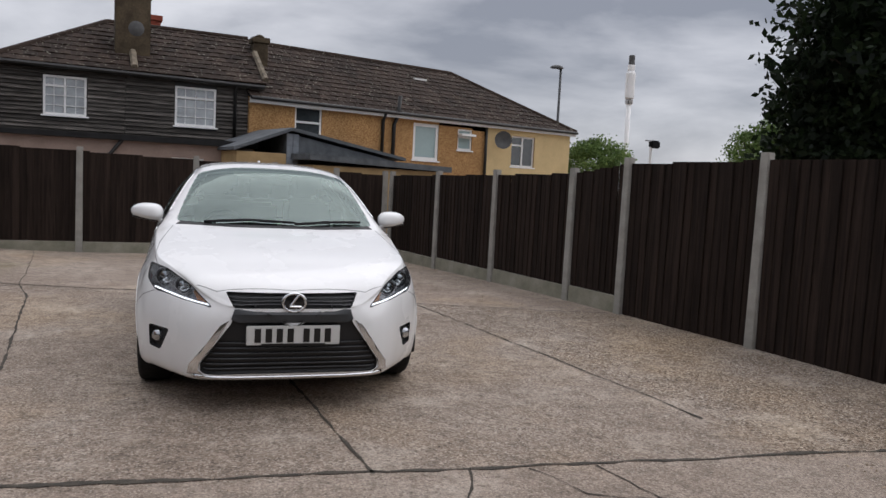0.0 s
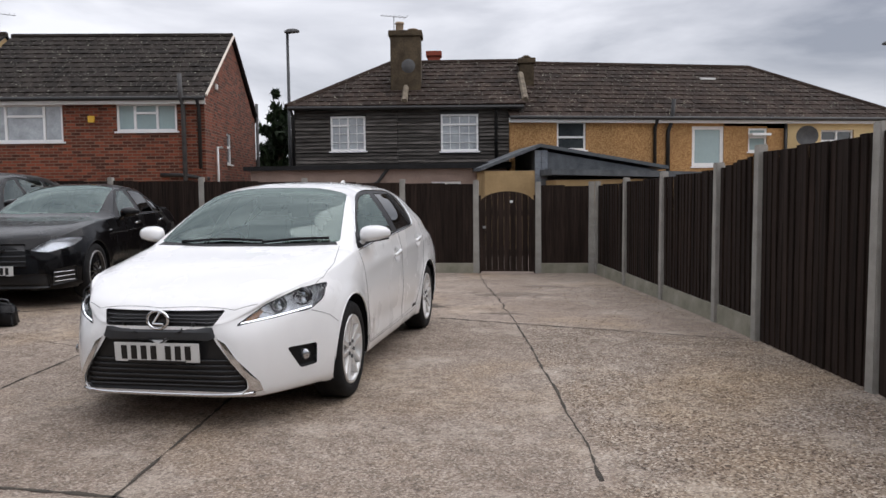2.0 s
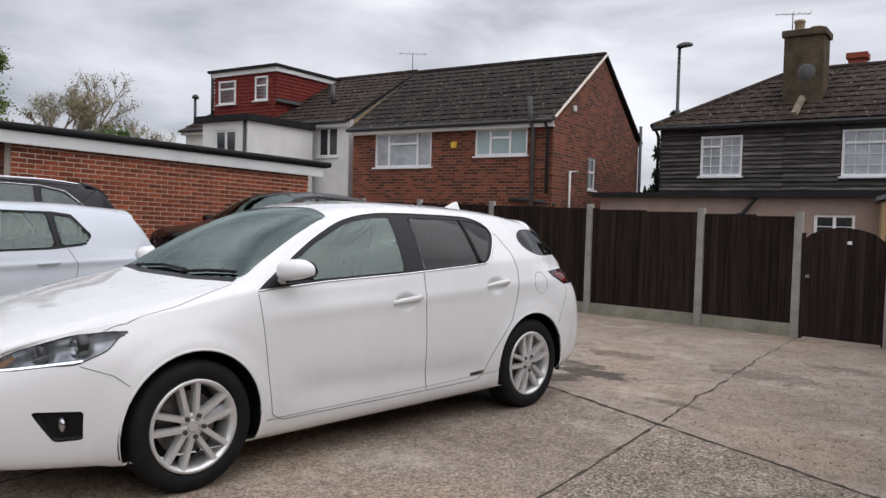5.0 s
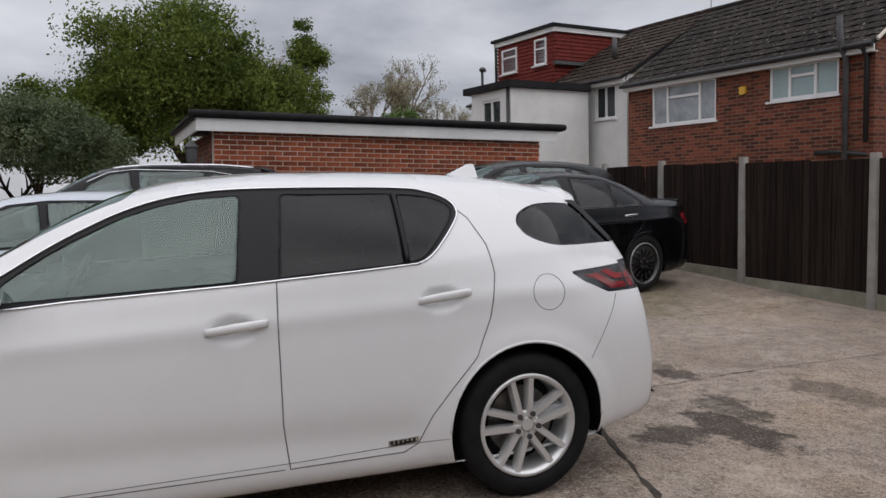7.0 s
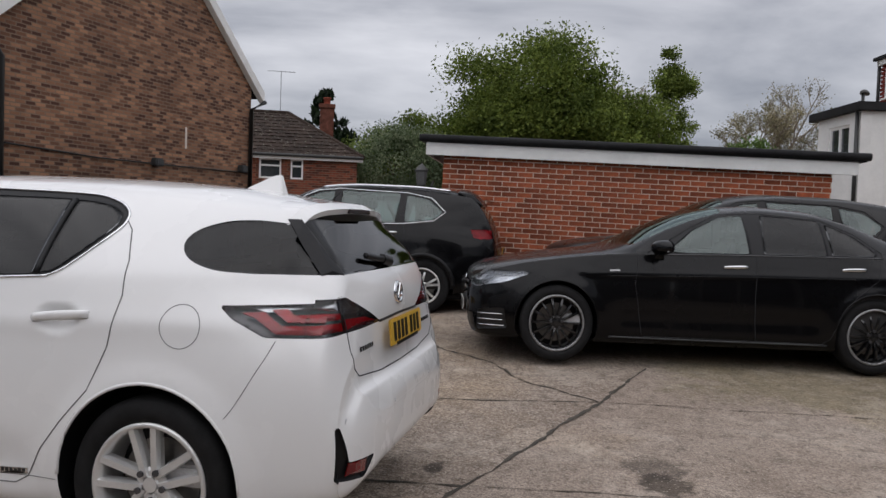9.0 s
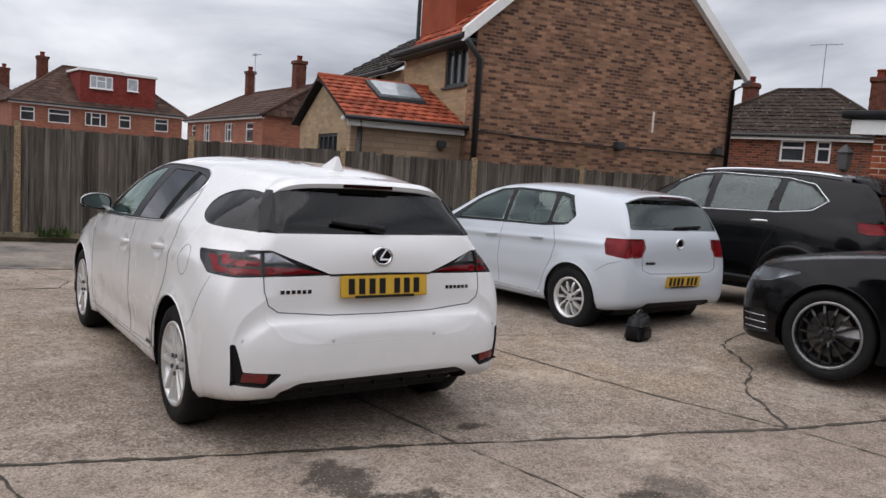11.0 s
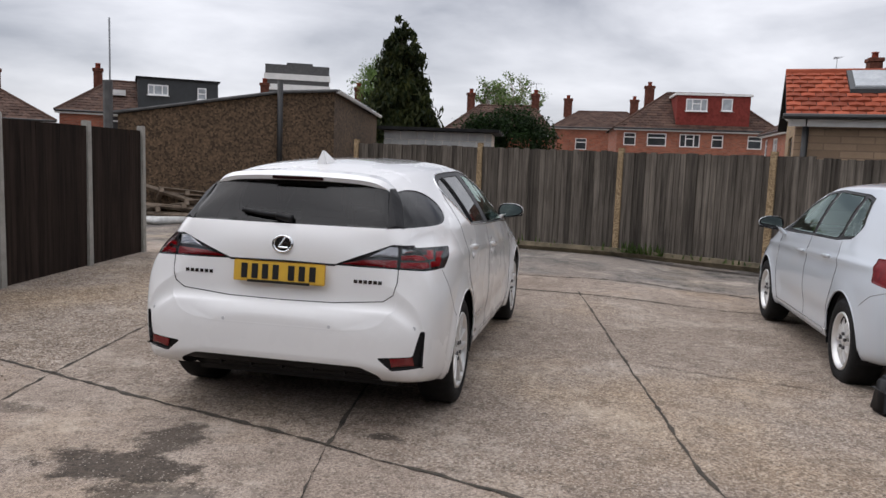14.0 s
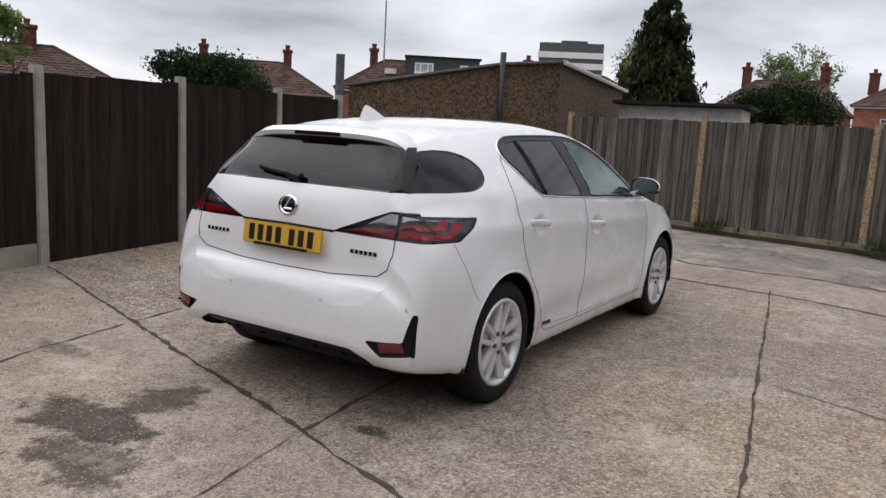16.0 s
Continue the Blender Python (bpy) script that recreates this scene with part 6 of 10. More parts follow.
    H.crease(-0.78, 0.86, 0.40, 0.34, 0.085, -0.013)
    H.crease(-0.95, 1.95, 0.80, 0.915, 0.045, 0.007)
    for yw in (-1.30, 1.30):
        for s in (-1, 1):
            H.cut("gone", "x", circle(yw, ZH + 0.005, R_ARCH, 64), s, lean=0.0)
        wheel_well(car, yw, ZH, R_ARCH, 0.875)
    # side glass
    front_glass = [(-0.70, 0.977), (0.085, 1.005), (0.098, 1.012), (0.137, 1.318), (0.128, 1.328)] + bowed([(0.10, 1.328), (-0.06, 1.316), (-0.26, 1.270), (-0.50, 1.165), (-0.695, 1.045), (-0.712, 0.985)])
    rim = bowed([(0.78, 1.028), (0.85, 1.040), (0.92, 1.082), (1.035, 1.195), (1.060, 1.245), (1.035, 1.288), (0.95, 1.325), (0.80, 1.345), (0.3, 1.356), (0.0, 1.347), (-0.25, 1.298), (-0.50, 1.19), (-0.74, 1.05)])
    surround = [(-0.93, 0.938), (-0.5, 0.967), (0.1, 0.990), (0.6, 1.018)] + rim
    rear_glass = rounded([(0.262, 1.012), (0.770, 1.040), (0.775, 1.322), (0.305, 1.330)], 0.015)
    quarter = [(0.800, 1.047)] + bowed([(0.845, 1.053), (0.90, 1.092), (1.008, 1.200), (1.030, 1.246), (1.008, 1.278), (0.93, 1.305), (0.805, 1.320)])
    hatch_side = bowed([(1.57, 1.262), (1.46, 1.255), (1.365, 1.222), (1.332, 1.172), (1.372, 1.118), (1.48, 1.080), (1.62, 1.070)]) + [(1.925, 1.070), (1.705, 1.252)]
    tail_glass = rounded([(-0.622, 1.070), (0.622, 1.070), (0.556, 1.318), (-0.556, 1.318)], 0.015)
    pane_ids, dark_ids, trim_ids, black_ids = [], [], [], []
    for s in (-1, 1):
        pane_ids.append(H.cut("side_window", "x", front_glass, s))
        dark_ids.append(H.cut("rear_window", "x", rear_glass, s))
        dark_ids.append(H.cut("quarter_window", "x", quarter, s))
        trim_ids.append(H.cut("window_surround", "x", surround, s))
    screen = rounded([(-0.685, -0.955), (-0.30, -1.01), (0.30, -1.01), (0.685, -0.955), (0.545, -0.30), (0.30, -0.235), (-0.30, -0.235), (-0.545, -0.30)], 0.04)
    ws = H.cut("windscreen", "z", screen, 1)
    rw = H.cut("tailgate_window", "y", tail_glass, 1, lean=0.30)
    for s in (-1, 1):
        dark_ids.append(H.cut("hatch_window", "x", hatch_side, s, lean=0.02))
    # front
    upper = rounded([(-0.372, 0.688), (0.372, 0.688), (0.325, 0.605), (-0.325, 0.605)], 0.012)
    lower = rounded([(-0.318, 0.590), (0.318, 0.590), (0.335, 0.530), (0.500, 0.300), (0.500, 0.250), (0.470, 0.235), (-0.470, 0.235), (-0.500, 0.250), (-0.500, 0.300), (-0.335, 0.530)], 0.015)
    ug = H.cut("upper_grille", "y", upper, -1, lean=0.1)
    lg = H.cut("lower_grille", "y", lower, -1, lean=0.1)
    lamp = rounded([(0.440, 0.602), (0.760, 0.653), (0.806, 0.705), (0.800, 0.792), (0.690, 0.772), (0.560, 0.705)], 0.02)
    fog = rounded([(0.672, 0.452), (0.792, 0.452), (0.786, 0.325), (0.722, 0.318)], 0.012)
    lamps = [H.cut("headlight", "y", o, -1, lean=0.05, snap=0.02) for o in (lamp, mirrored(lamp))]
    fogs = [H.cut("fog", "y", o, -1, lean=0.05) for o in (fog, mirrored(fog))]
    # rear lamps: from the tailgate round the corner
    tail = rounded([(0.285, 0.872), (0.605, 0.868), (0.850, 0.860), (0.850, 0.977), (0.60, 0.992)], 0.012)
    tails = [H.cut("tail_light", "y", o, 1, lean=0.30, snap=0.02) for o in (tail, mirrored(tail))]
    tail_side = rounded([(1.535, 0.962), (1.60, 0.915), (1.74, 0.862), (1.99, 0.862), (1.99, 0.977)], 0.008)
    tails += [H.cut("tail_light_side", "x", tail_side, s, lean=0.1) for s in (1, -1)]
    rfog = rounded([(0.560, 0.418), (0.745, 0.432), (0.776, 0.560), (0.800, 0.560), (0.792, 0.372), (0.640, 0.352)], 0.01)
    rfogs = [H.cut("rear_fog", "y", o, 1, lean=0.05) for o in (rfog, mirrored(rfog))]
    diff = rounded([(-0.58, 0.24), (0.58, 0.24), (0.57, 0.315), (0.47, 0.362), (-0.47, 0.362), (-0.57, 0.315)], 0.02)
    df = H.cut("diffuser", "y", diff, 1, lean=0.05)
    H.measure()
    body = H.emit(0, "body", M_CAR_WHITE, car, "pearl white painted body")
    H.lining(-0.90, 0.90, 0.25, 0.93, 0.055, M_SEAT_PALE, car, "door_lining")
    H.lining(0.98, 1.60, 0.72, 1.02, 0.055, M_CABIN, car, "boot_lining")
    H.lining(-0.28, 1.70, 1.335, 1.5, 0.03, M_CABIN_PALE, car, "headliner")
    for k, i in enumerate(pane_ids):
        H.emit(i, "side_window", M_GLASS_CLEAR, car, "clear front door glass", 0.003)
    for i in dark_ids:
        H.emit(i, "rear_side_window", M_GLASS_DARK, car, "dark privacy glass", 0.003)
    for i in trim_ids:
        H.emit(i, "window_surround", M_TRIM, car, "black window surround and pillars", 0.002)
    H.emit(ws, "windscreen", M_GLASS_SHADE, car, "sky-reflecting windscreen", 0.003)
    H.emit(rw, "tailgate_window", M_GLASS_DARK, car, "dark tailgate glass", 0.004)
    g1 = H.emit(ug, "upper_grille", M_GRILLE, car, "black slatted upper grille", 0.025)
    g2 = H.emit(lg, "lower_grille", M_GRILLE, car, "black slatted lower grille", 0.028)
    for i in fogs:
        H.emit(i, "fog_recess", M_TRIM, car, "black fog lamp recess", 0.025)
    for s in (-1, 1):
        h, n = H.on("y", s * 0.735, 0.395, -1)
        fl = lathe([(-0.004, 0.0), (0.0, 0.030), (0.012, 0.036), (0.012, 0.0)], 20, "y")
        bmesh.ops.translate(fl, verts=fl.verts, vec=(h.x, h.y + 0.006, h.z))
        part("fog_lamp", fl, M_CLEAR_LAMP, car, "round fog lamp", smooth=True)
    # grille bars
    for z in (0.628, 0.648, 0.668):
        w = 0.325 + (z - 0.605) * 0.5
        H.seam("grille_bar", "y", [(-w, z), (-w / 2, z), (0, z), (w / 2, z), (w, z)], -1, M_GRILLE_GREY, g1, 0.0045, -0.014)
    for k, z in enumerate((0.262, 0.292, 0.322, 0.352, 0.382, 0.412)):
        w = 0.492 - max(0, z - 0.30) * 0.72
        H.seam("grille_bar", "y", [(-w, z), (-w / 2, z), (0, z), (w / 2, z), (w, z)], -1, M_GRILLE_GREY, g2, 0.005, -0.016)
    H.patch("grille_bridge", "y", [(-0.322, 0.600), (0.322, 0.600), (0.340, 0.545), (0.30, 0.528), (-0.30, 0.528), (-0.340, 0.545)], -1, M_GRILLE_GREY, car, 0.001, 0.006)
    for s in (-1, 1):
        H.patch("grille_chrome", "y", [(s * 0.350, 0.540), (s * 0.395, 0.512), (s * 0.465, 0.41), (s * 0.555, 0.285), (s * 0.565, 0.230), (s * 0.470, 0.228), (s * 0.505, 0.255), (s * 0.500, 0.302), (s * 0.425, 0.405)], -1, M_CHROME, car, 0.001, 0.008, label="satin chrome grille edge")
    H.seam("grille_lip", "y", [(-0.53, 0.222), (-0.3, 0.214), (0, 0.212), (0.3, 0.214), (0.53, 0.222)], -1, M_CHROME, car, 0.013, 0.002)
    # badge
    h, n = H.on("y", 0.0, 0.640, -1)
    bd = lathe([(-0.012, 0.072), (-0.020, 0.068), (-0.020, 0.058), (-0.012, 0.055)], 36, "y")
    for v in bd.verts:
        v.co.z *= 0.80
    bmesh.ops.translate(bd, verts=bd.verts, vec=(h.x, h.y + 0.004, h.z))
    part("badge_ring", bd, M_CHROME, car, "chrome oval badge ring", smooth=True)
    bb = lathe([(-0.010, 0.058), (-0.012, 0.0)], 30, "y")
    for v in bb.verts:
        v.co.z *= 0.80
    bmesh.ops.translate(bb, verts=bb.verts, vec=(h.x, h.y + 0.004, h.z))
    part("badge_ground", bb, M_GLOSS_BLACK, car)
    st = bmesh.new()
    add_tube(st, [(h.x + 0.022, h.y - 0.018, h.z + 0.044), (h.x - 0.022, h.y - 0.018, h.z - 0.018)], 0.007, 6)
    add_tube(st, [(h.x - 0.026, h.y - 0.018, h.z - 0.020), (h.x + 0.040, h.y - 0.018, h.z - 0.022)], 0.007, 6)
    part("badge_stroke", st, M_CHROME, car)
    # headlights
    for i in lamps:
        hl = H.emit(i, "headlight", M_LENS, car, "clear headlight lens", 0.001)
        H.emit(i, "headlight_bowl", M_LAMP_BOWL, hl, "", 0.055)
    for s in (-1, 1):
        for x, z, r in ((0.700, 0.725, 0.042), (0.600, 0.690, 0.034)):
            h, n = H.on("y", s * x, z, -1)
            if h is None:
                continue
            pr = lathe([(-0.012, 0.0), (-0.008, r * 0.6), (0.004, r * 0.85), (-0.002, r), (0.030, r * 1.1)], 24, "y")
            bmesh.ops.translate(pr, verts=pr.verts, vec=(h.x, h.y + 0.045, h.z))
            pj = part("projector", pr, M_MIRROR, car, "headlight projector", smooth=True)
            rg = lathe([(0.000, r * 1.02), (-0.014, r * 1.16), (0.010, r * 1.30), (0.035, r * 1.34)], 24, "y")
            bmesh.ops.translate(rg, verts=rg.verts, vec=(h.x, h.y + 0.042, h.z))
            part("projector_ring", rg, M_BOWL_DARK, pj, smooth=True)
        H.seam("running_light", "y", [(s * 0.462, 0.617), (s * 0.60, 0.636), (s * 0.765, 0.668)], -1, M_DRL, car, 0.0042, -0.006)
        H.patch("indicator", "y", [(s * 0.475, 0.628), (s * 0.535, 0.640), (s * 0.560, 0.680), (s * 0.545, 0.690)], -1, M_AMBER, car, -0.03, 0.004)
        H.seam("headlight_seam", "y", [(s * a, b) for a, b in lamp], -1, M_SEAM, car, 0.003, 0, 2, True)
    # rear lamps
    for i in tails:
        tl = H.emit(i, "tail_light", M_LENS_SMOKE, car, "tail light with red bars and clear lens", 0.0)
        H.emit(i, "tail_light_bowl", M_TAIL_BOWL, tl, "", 0.035)
    for s in (-1, 1):
        H.patch("red_bar", "y", [(s * 0.335, 0.882), (s * 0.63, 0.877), (s * 0.63, 0.916), (s * 0.45, 0.908)], 1, M_RED_LENS, car, -0.016, 0.006, label="red tail light bar")
        H.patch("red_bar", "y", [(s * 0.650, 0.877), (s * 0.775, 0.877), (s * 0.775, 0.905), (s * 0.650, 0.905)], 1, M_RED_LENS, car, -0.016, 0.006)
        H.patch("red_bar", "y", [(s * 0.650, 0.917), (s * 0.775, 0.917), (s * 0.775, 0.940), (s * 0.650, 0.940)], 1, M_RED_LENS, car, -0.016, 0.006)
        H.patch("clear_bar", "y", [(s * 0.48, 0.928), (s * 0.63, 0.934), (s * 0.63, 0.982), (s * 0.585, 0.984)], 1, M_CLEAR_LAMP, car, -0.02, 0.004)
        H.patch("clear_bar", "y", [(s * 0.655, 0.950), (s * 0.785, 0.950), (s * 0.79, 0.968), (s * 0.655, 0.978)], 1, M_CLEAR_LAMP, car, -0.016, 0.004)
        H.patch("red_bar", "x", [(1.62, 0.945), (1.68, 0.930), (1.78, 0.877), (1.965, 0.877), (1.965, 0.905), (1.80, 0.905), (1.71, 0.95)], s, M_RED_LENS, car, -0.014, 0.006)
        H.patch("red_bar", "x", [(1.74, 0.957), (1.82, 0.918), (1.965, 0.917), (1.965, 0.940), (1.84, 0.940), (1.80, 0.962)], s, M_RED_LENS, car, -0.014, 0.006)
        H.patch("rear_reflector", "y", [(s * 0.640, 0.374), (s * 0.755, 0.384), (s * 0.745, 0.428), (s * 0.630, 0.418)], 1, M_RED_DARK, car, -0.008, 0.006, label="red rear reflector")
        H.seam("lamp_split", "y", [(s * 0.640, 0.866), (s * 0.640, 0.990)], 1, M_SEAM, car, 0.003)
    for i in rfogs:
        H.emit(i, "rear_recess", M_TRIM, car, "black bumper corner recess", 0.018)
    H.emit(df, "diffuser", M_TRIM, car, "black rear diffuser", 0.03)
    for x in (-0.36, -0.18, 0.0, 0.18, 0.36):
        part("diffuser_fin", box(x - 0.006, x + 0.006, 1.97, 2.045, 0.29, 0.36), M_TRIM, car)
    # spoiler with brake light
    sp = bmesh.new()
    rows = []
    for x in np.linspace(-0.545, 0.545, 41):
        k = abs(x) / 0.545
        yy = 1.815 - 0.075 * k**3
        zz = 1.333 - 0.022 * k**2 - 0.018 * k**6 - 0.055 * k**10
        rows.append([sp.verts.new(p) for p in ((x, 1.60 - 0.03 * k, zz + 0.028 - 0.014 * k), (x, yy - 0.06, zz + 0.012), (x, yy, zz - 0.012), (x, yy - 0.012, zz - 0.034), (x, yy - 0.09, zz - 0.045), (x, 1.60 - 0.03 * k, zz - 0.03))])
    for a, b in zip(rows, rows[1:]):
        for j in range(6):
            sp.faces.new((a[j], b[j], b[(j + 1) % 6], a[(j + 1) % 6]))
    sp.faces.new(rows[0])
    sp.faces.new(rows[-1][::-1])
    bmesh.ops.recalc_face_normals(sp, faces=sp.faces)
    spo = part("spoiler", sp, M_CAR_WHITE, car, "white roof spoiler")
    part("brake_light", box(-0.15, 0.15, 1.802, 1.817, 1.300, 1.318, 0.003), M_BRAKE, spo)
    # fin, wiper, plates
    fin = bmesh.new()
    vb = [(-0.030, 1.235, 1.398), (0.030, 1.235, 1.398), (0.034, 1.42, 1.380), (-0.034, 1.42, 1.380)]
    vt = [(-0.006, 1.365, 1.462), (0.006, 1.365, 1.462), (0.005, 1.405, 1.466), (-0.005, 1.405, 1.466)]
    b1, t1 = [fin.verts.new(p) for p in vb], [fin.verts.new(p) for p in vt]
    for k in range(4):
        fin.faces.new((b1[k], b1[(k + 1) % 4], t1[(k + 1) % 4], t1[k]))
    fin.faces.new(t1)
    bmesh.ops.bevel(fin, geom=fin.edges[:], offset=0.005, segments=2, affect="EDGES")
    part("shark_fin_aerial", fin, M_CAR_WHITE, car, "white shark fin aerial")
    H.seam("rear_wiper", "y", [(-0.02, 1.092), (0.16, 1.105), (0.265, 1.118)], 1, M_TRIM, car, 0.014, 0.018)
    H.seam("wiper_base", "y", [(-0.03, 1.085), (0.06, 1.10)], 1, M_TRIM, car, 0.024, 0.014)
    for pts in ([(-0.50, -0.985), (-0.2, -0.955), (0.12, -0.975)], [(0.12, -0.995), (0.35, -0.955), (0.60, -0.935)]):
        H.seam("windscreen_wiper", "z", pts, 1, M_TRIM, car, 0.010, 0.012)
    H.patch("cowl", "z", [(-0.655, -0.962), (-0.30, -1.008), (0.30, -1.008), (0.655, -0.962), (0.68, -1.00), (0.30, -1.055), (-0.30, -1.055), (-0.68, -1.00)], 1, M_TRIM, car, 0.0, 0.003)
    bar_plate(car, pose(0.0, -2.232, 0.462, 4, 0, 0), 0.52, 0.111, M_PLATE_W, 3)
    bar_plate(car, pose(0.0, 2.006, 0.818, -6, 0, 180), 0.52, 0.111, M_PLATE_Y, 4)
    H.seam("tailgate_handle_strip", "y", [(-0.30, 0.872), (0.0, 0.876), (0.30, 0.872)], 1, M_TRIM, car, 0.006, 0.001)
    h, n = H.on("y", 0.0, 0.965, 1)
    for prof, mat, nm in (([(0.002, 0.062), (0.014, 0.058), (0.014, 0.048), (0.002, 0.045)], M_CHROME, "badge_ring"), ([(0.006, 0.050), (0.008, 0.0)], M_GLOSS_BLACK, "badge_ground")):
        bd = lathe(prof, 30, "y")
        for v in bd.verts:
            v.co.z *= 0.80
            v.co.y -= v.co.z * 0.15
        bmesh.ops.translate(bd, verts=bd.verts, vec=(h.x, h.y, h.z))
        part(nm, bd, mat, car, smooth=True)
    st = bmesh.new()
    add_tube(st, [(-0.018, h.y + 0.010, h.z + 0.036), (0.018, h.y + 0.014, h.z - 0.015)], 0.006, 6)
    add_tube(st, [(0.021, h.y + 0.014, h.z - 0.017), (-0.032, h.y + 0.014, h.z - 0.018)], 0.006, 6)
    part("badge_stroke", st, M_CHROME, car)
    # plain chrome shapes in place of the maker's and model names
    for x0, x1, z in ((0.40, 0.57, 0.795), (-0.56, -0.40, 0.795)):
        for k in range(6):
            xa = x0 + (x1 - x0) * k / 6
            H.patch("badge_bar", "y", [(xa, z - 0.009), (xa + 0.02, z - 0.009), (xa + 0.02, z + 0.009), (xa, z + 0.009)], 1, M_CHROME, car, 0.001, 0.003)
    # seams
    for s in (-1, 1):
        H.seam("door_gap", "x", [(-0.93, 0.92), (-0.925, 0.80), (-0.895, 0.50), (-0.865, 0.30), (-0.80, 0.262), (0.25, 0.262)], s, M_SEAM_PALE, car, 0.0024)
        H.seam("door_gap", "x", [(0.250, 0.995), (0.245, 0.85), (0.250, 0.45), (0.272, 0.262)], s, M_SEAM_PALE, car, 0.0026)
        H.seam("door_gap", "x", [(0.272, 0.262), (0.74, 0.268), (0.80, 0.30), (0.86, 0.41), (0.95, 0.52), (1.06, 0.64), (1.13, 0.80), (1.165, 0.98), (1.15, 1.10), (1.10, 1.21), (1.055, 1.25)], s, M_SEAM_PALE, car, 0.0026)
        H.seam("window_chrome", "x", [(-0.93, 0.935), (-0.5, 0.967), (0.1, 0.990), (0.6, 1.018), (0.84, 1.034)], s, M_CHROME, car, 0.006, 0.001)
        H.seam("window_chrome", "x", rim[2:], s, M_CHROME, car, 0.0055, 0.001, 2)
        H.seam("window_seal", "x", [(0.788, 1.040), (0.790, 1.320)], s, M_TRIM, car, 0.012, 0.0)
        H.patch("tailgate_pillar", "x", [(1.675, 1.266), (1.735, 1.266), (1.970, 1.067), (1.895, 1.067)], s, M_TRIM, car, 0.0015, 0.004, label="black tailgate pillar")
        H.seam("fuel_flap" if s > 0 else "wing_gap", "x", circle(1.41, 0.885, 0.076, 28) if s > 0 else [(-0.96, 0.92), (-0.99, 0.89)], s, M_SEAM_PALE, car, 0.0016, 0, 2, s > 0)
        H.seam("bumper_gap", "x", [(1.60, 0.585), (1.66, 0.66), (1.76, 0.80), (1.79, 0.852)], s, M_SEAM_PALE, car, 0.0018)
        H.seam("bumper_gap", "x", [(-1.62, 0.55), (-1.68, 0.60), (-1.80, 0.645)], s, M_SEAM_PALE, car, 0.002)
        # a thin grey line colours in the shade along the sill's crease
        H.seam("sill_crease", "x", [(-0.90, 0.275), (0.3, 0.285), (0.93, 0.305)], s, M_SEAM_PALE, car, 0.0016)
        H.seam("bonnet_gap", "z", [(s * 0.70, -1.02), (s * 0.765, -1.35), (s * 0.775, -1.60), (s * 0.74, -1.78), (s * 0.60, -2.00), (s * 0.42, -2.115), (0.0, -2.160)], 1, M_SEAM_PALE, car, 0.002)
        H.seam("tailgate_gap", "y", [(s * 0.640, 0.995), (s * 0.640, 0.80), (s * 0.622, 0.735), (s * 0.57, 0.700), (s * 0.30, 0.676), (0.0, 0.672)], 1, M_SEAM, car, 0.0026)
        door_handle(car, H, -0.028, 0.206, 0.826, 0.846, s, M_CAR_WHITE, 0.024, 0.018)
        door_handle(car, H, 0.814, 1.046, 0.884, 0.906, s, M_CAR_WHITE, 0.024, 0.018)
        H.patch("hybrid_badge", "x", [(0.672, 0.322), (0.800, 0.330), (0.800, 0.308), (0.672, 0.300)], s, M_CHROME, car, 0.001, 0.003, label="small chrome side badge")
        for k in range(6):
            H.patch("badge_letter_bar", "x", [(0.680 + 0.019 * k, 0.3055 + 0.0012 * k), (0.692 + 0.019 * k, 0.3062 + 0.0012 * k), (0.692 + 0.019 * k, 0.3205 + 0.0012 * k), (0.680 + 0.019 * k, 0.320 + 0.0012 * k)], s, M_INK, car, 0.004, 0.002)
        mirror_pod(car, s * 0.885, -0.725, 1.035, s, M_CAR_WHITE, size=0.93)
        for yw in (-1.30, 1.30):
            wheel(car, s * 0.872, yw, ZH, s, 0.318, 0.225, "twin")
            H.seam("arch_lip", "x", [(yw + (R_ARCH + 0.004) * math.cos(a), ZH + 0.005 + (R_ARCH + 0.004) * math.sin(a)) for a in np.linspace(0.02, math.pi - 0.02, 26)], s, M_CAR_WHITE, car, 0.007, -0.003, 2)
        for x, z in ((0.30, 0.560), (0.745, 0.575)):
            h, n = H.on("y", s * x, z, 1)
            sn = lathe([(0.0, 0.010), (0.002, 0.009), (0.002, 0.0)], 14, "y")
            bmesh.ops.translate(sn, verts=sn.verts, vec=(h.x, h.y, h.z))
            part("parking_sensor", sn, M_LAMP_GREY, car)
    part("underbody", box(-0.62, 0.62, -1.85, 1.80, 0.19, 0.24, 0.02), M_TRIM, car)
    for yw in (-1.30, 1.30):
        part("axle", tube([(-0.75, yw, 0.30), (0.75, yw, 0.30)], 0.05, 8), M_TRIM, car)
    seats(car, -0.05, 0.85, 0.42, 0.93, 0.68, M_SEAT_PALE)
    part("rear_view_mirror", box(-0.13, 0.13, -0.40, -0.37, 1.25, 1.31, 0.015), M_TRIM, car)
    # the tail is short: everything behind the rear wheels is drawn in
    for ob in car.children_recursive:
        if ob.type == "MESH" and "wheel" not in ob.name and ob.parent.name.split(".")[0] not in ("wheel", "number_plate") and ob.name.split(".")[0] != "number_plate":
            co = np.empty(len(ob.data.vertices) * 3)
            ob.data.vertices.foreach_get("co", co)
            y = co[1::3]
            co[1::3] = np.where(y > 1.62, 1.62 + (y - 1.62) * 0.82, y)
            ob.data.vertices.foreach_set("co", co)
            ob.data.update()
    return car


white_hatchback()


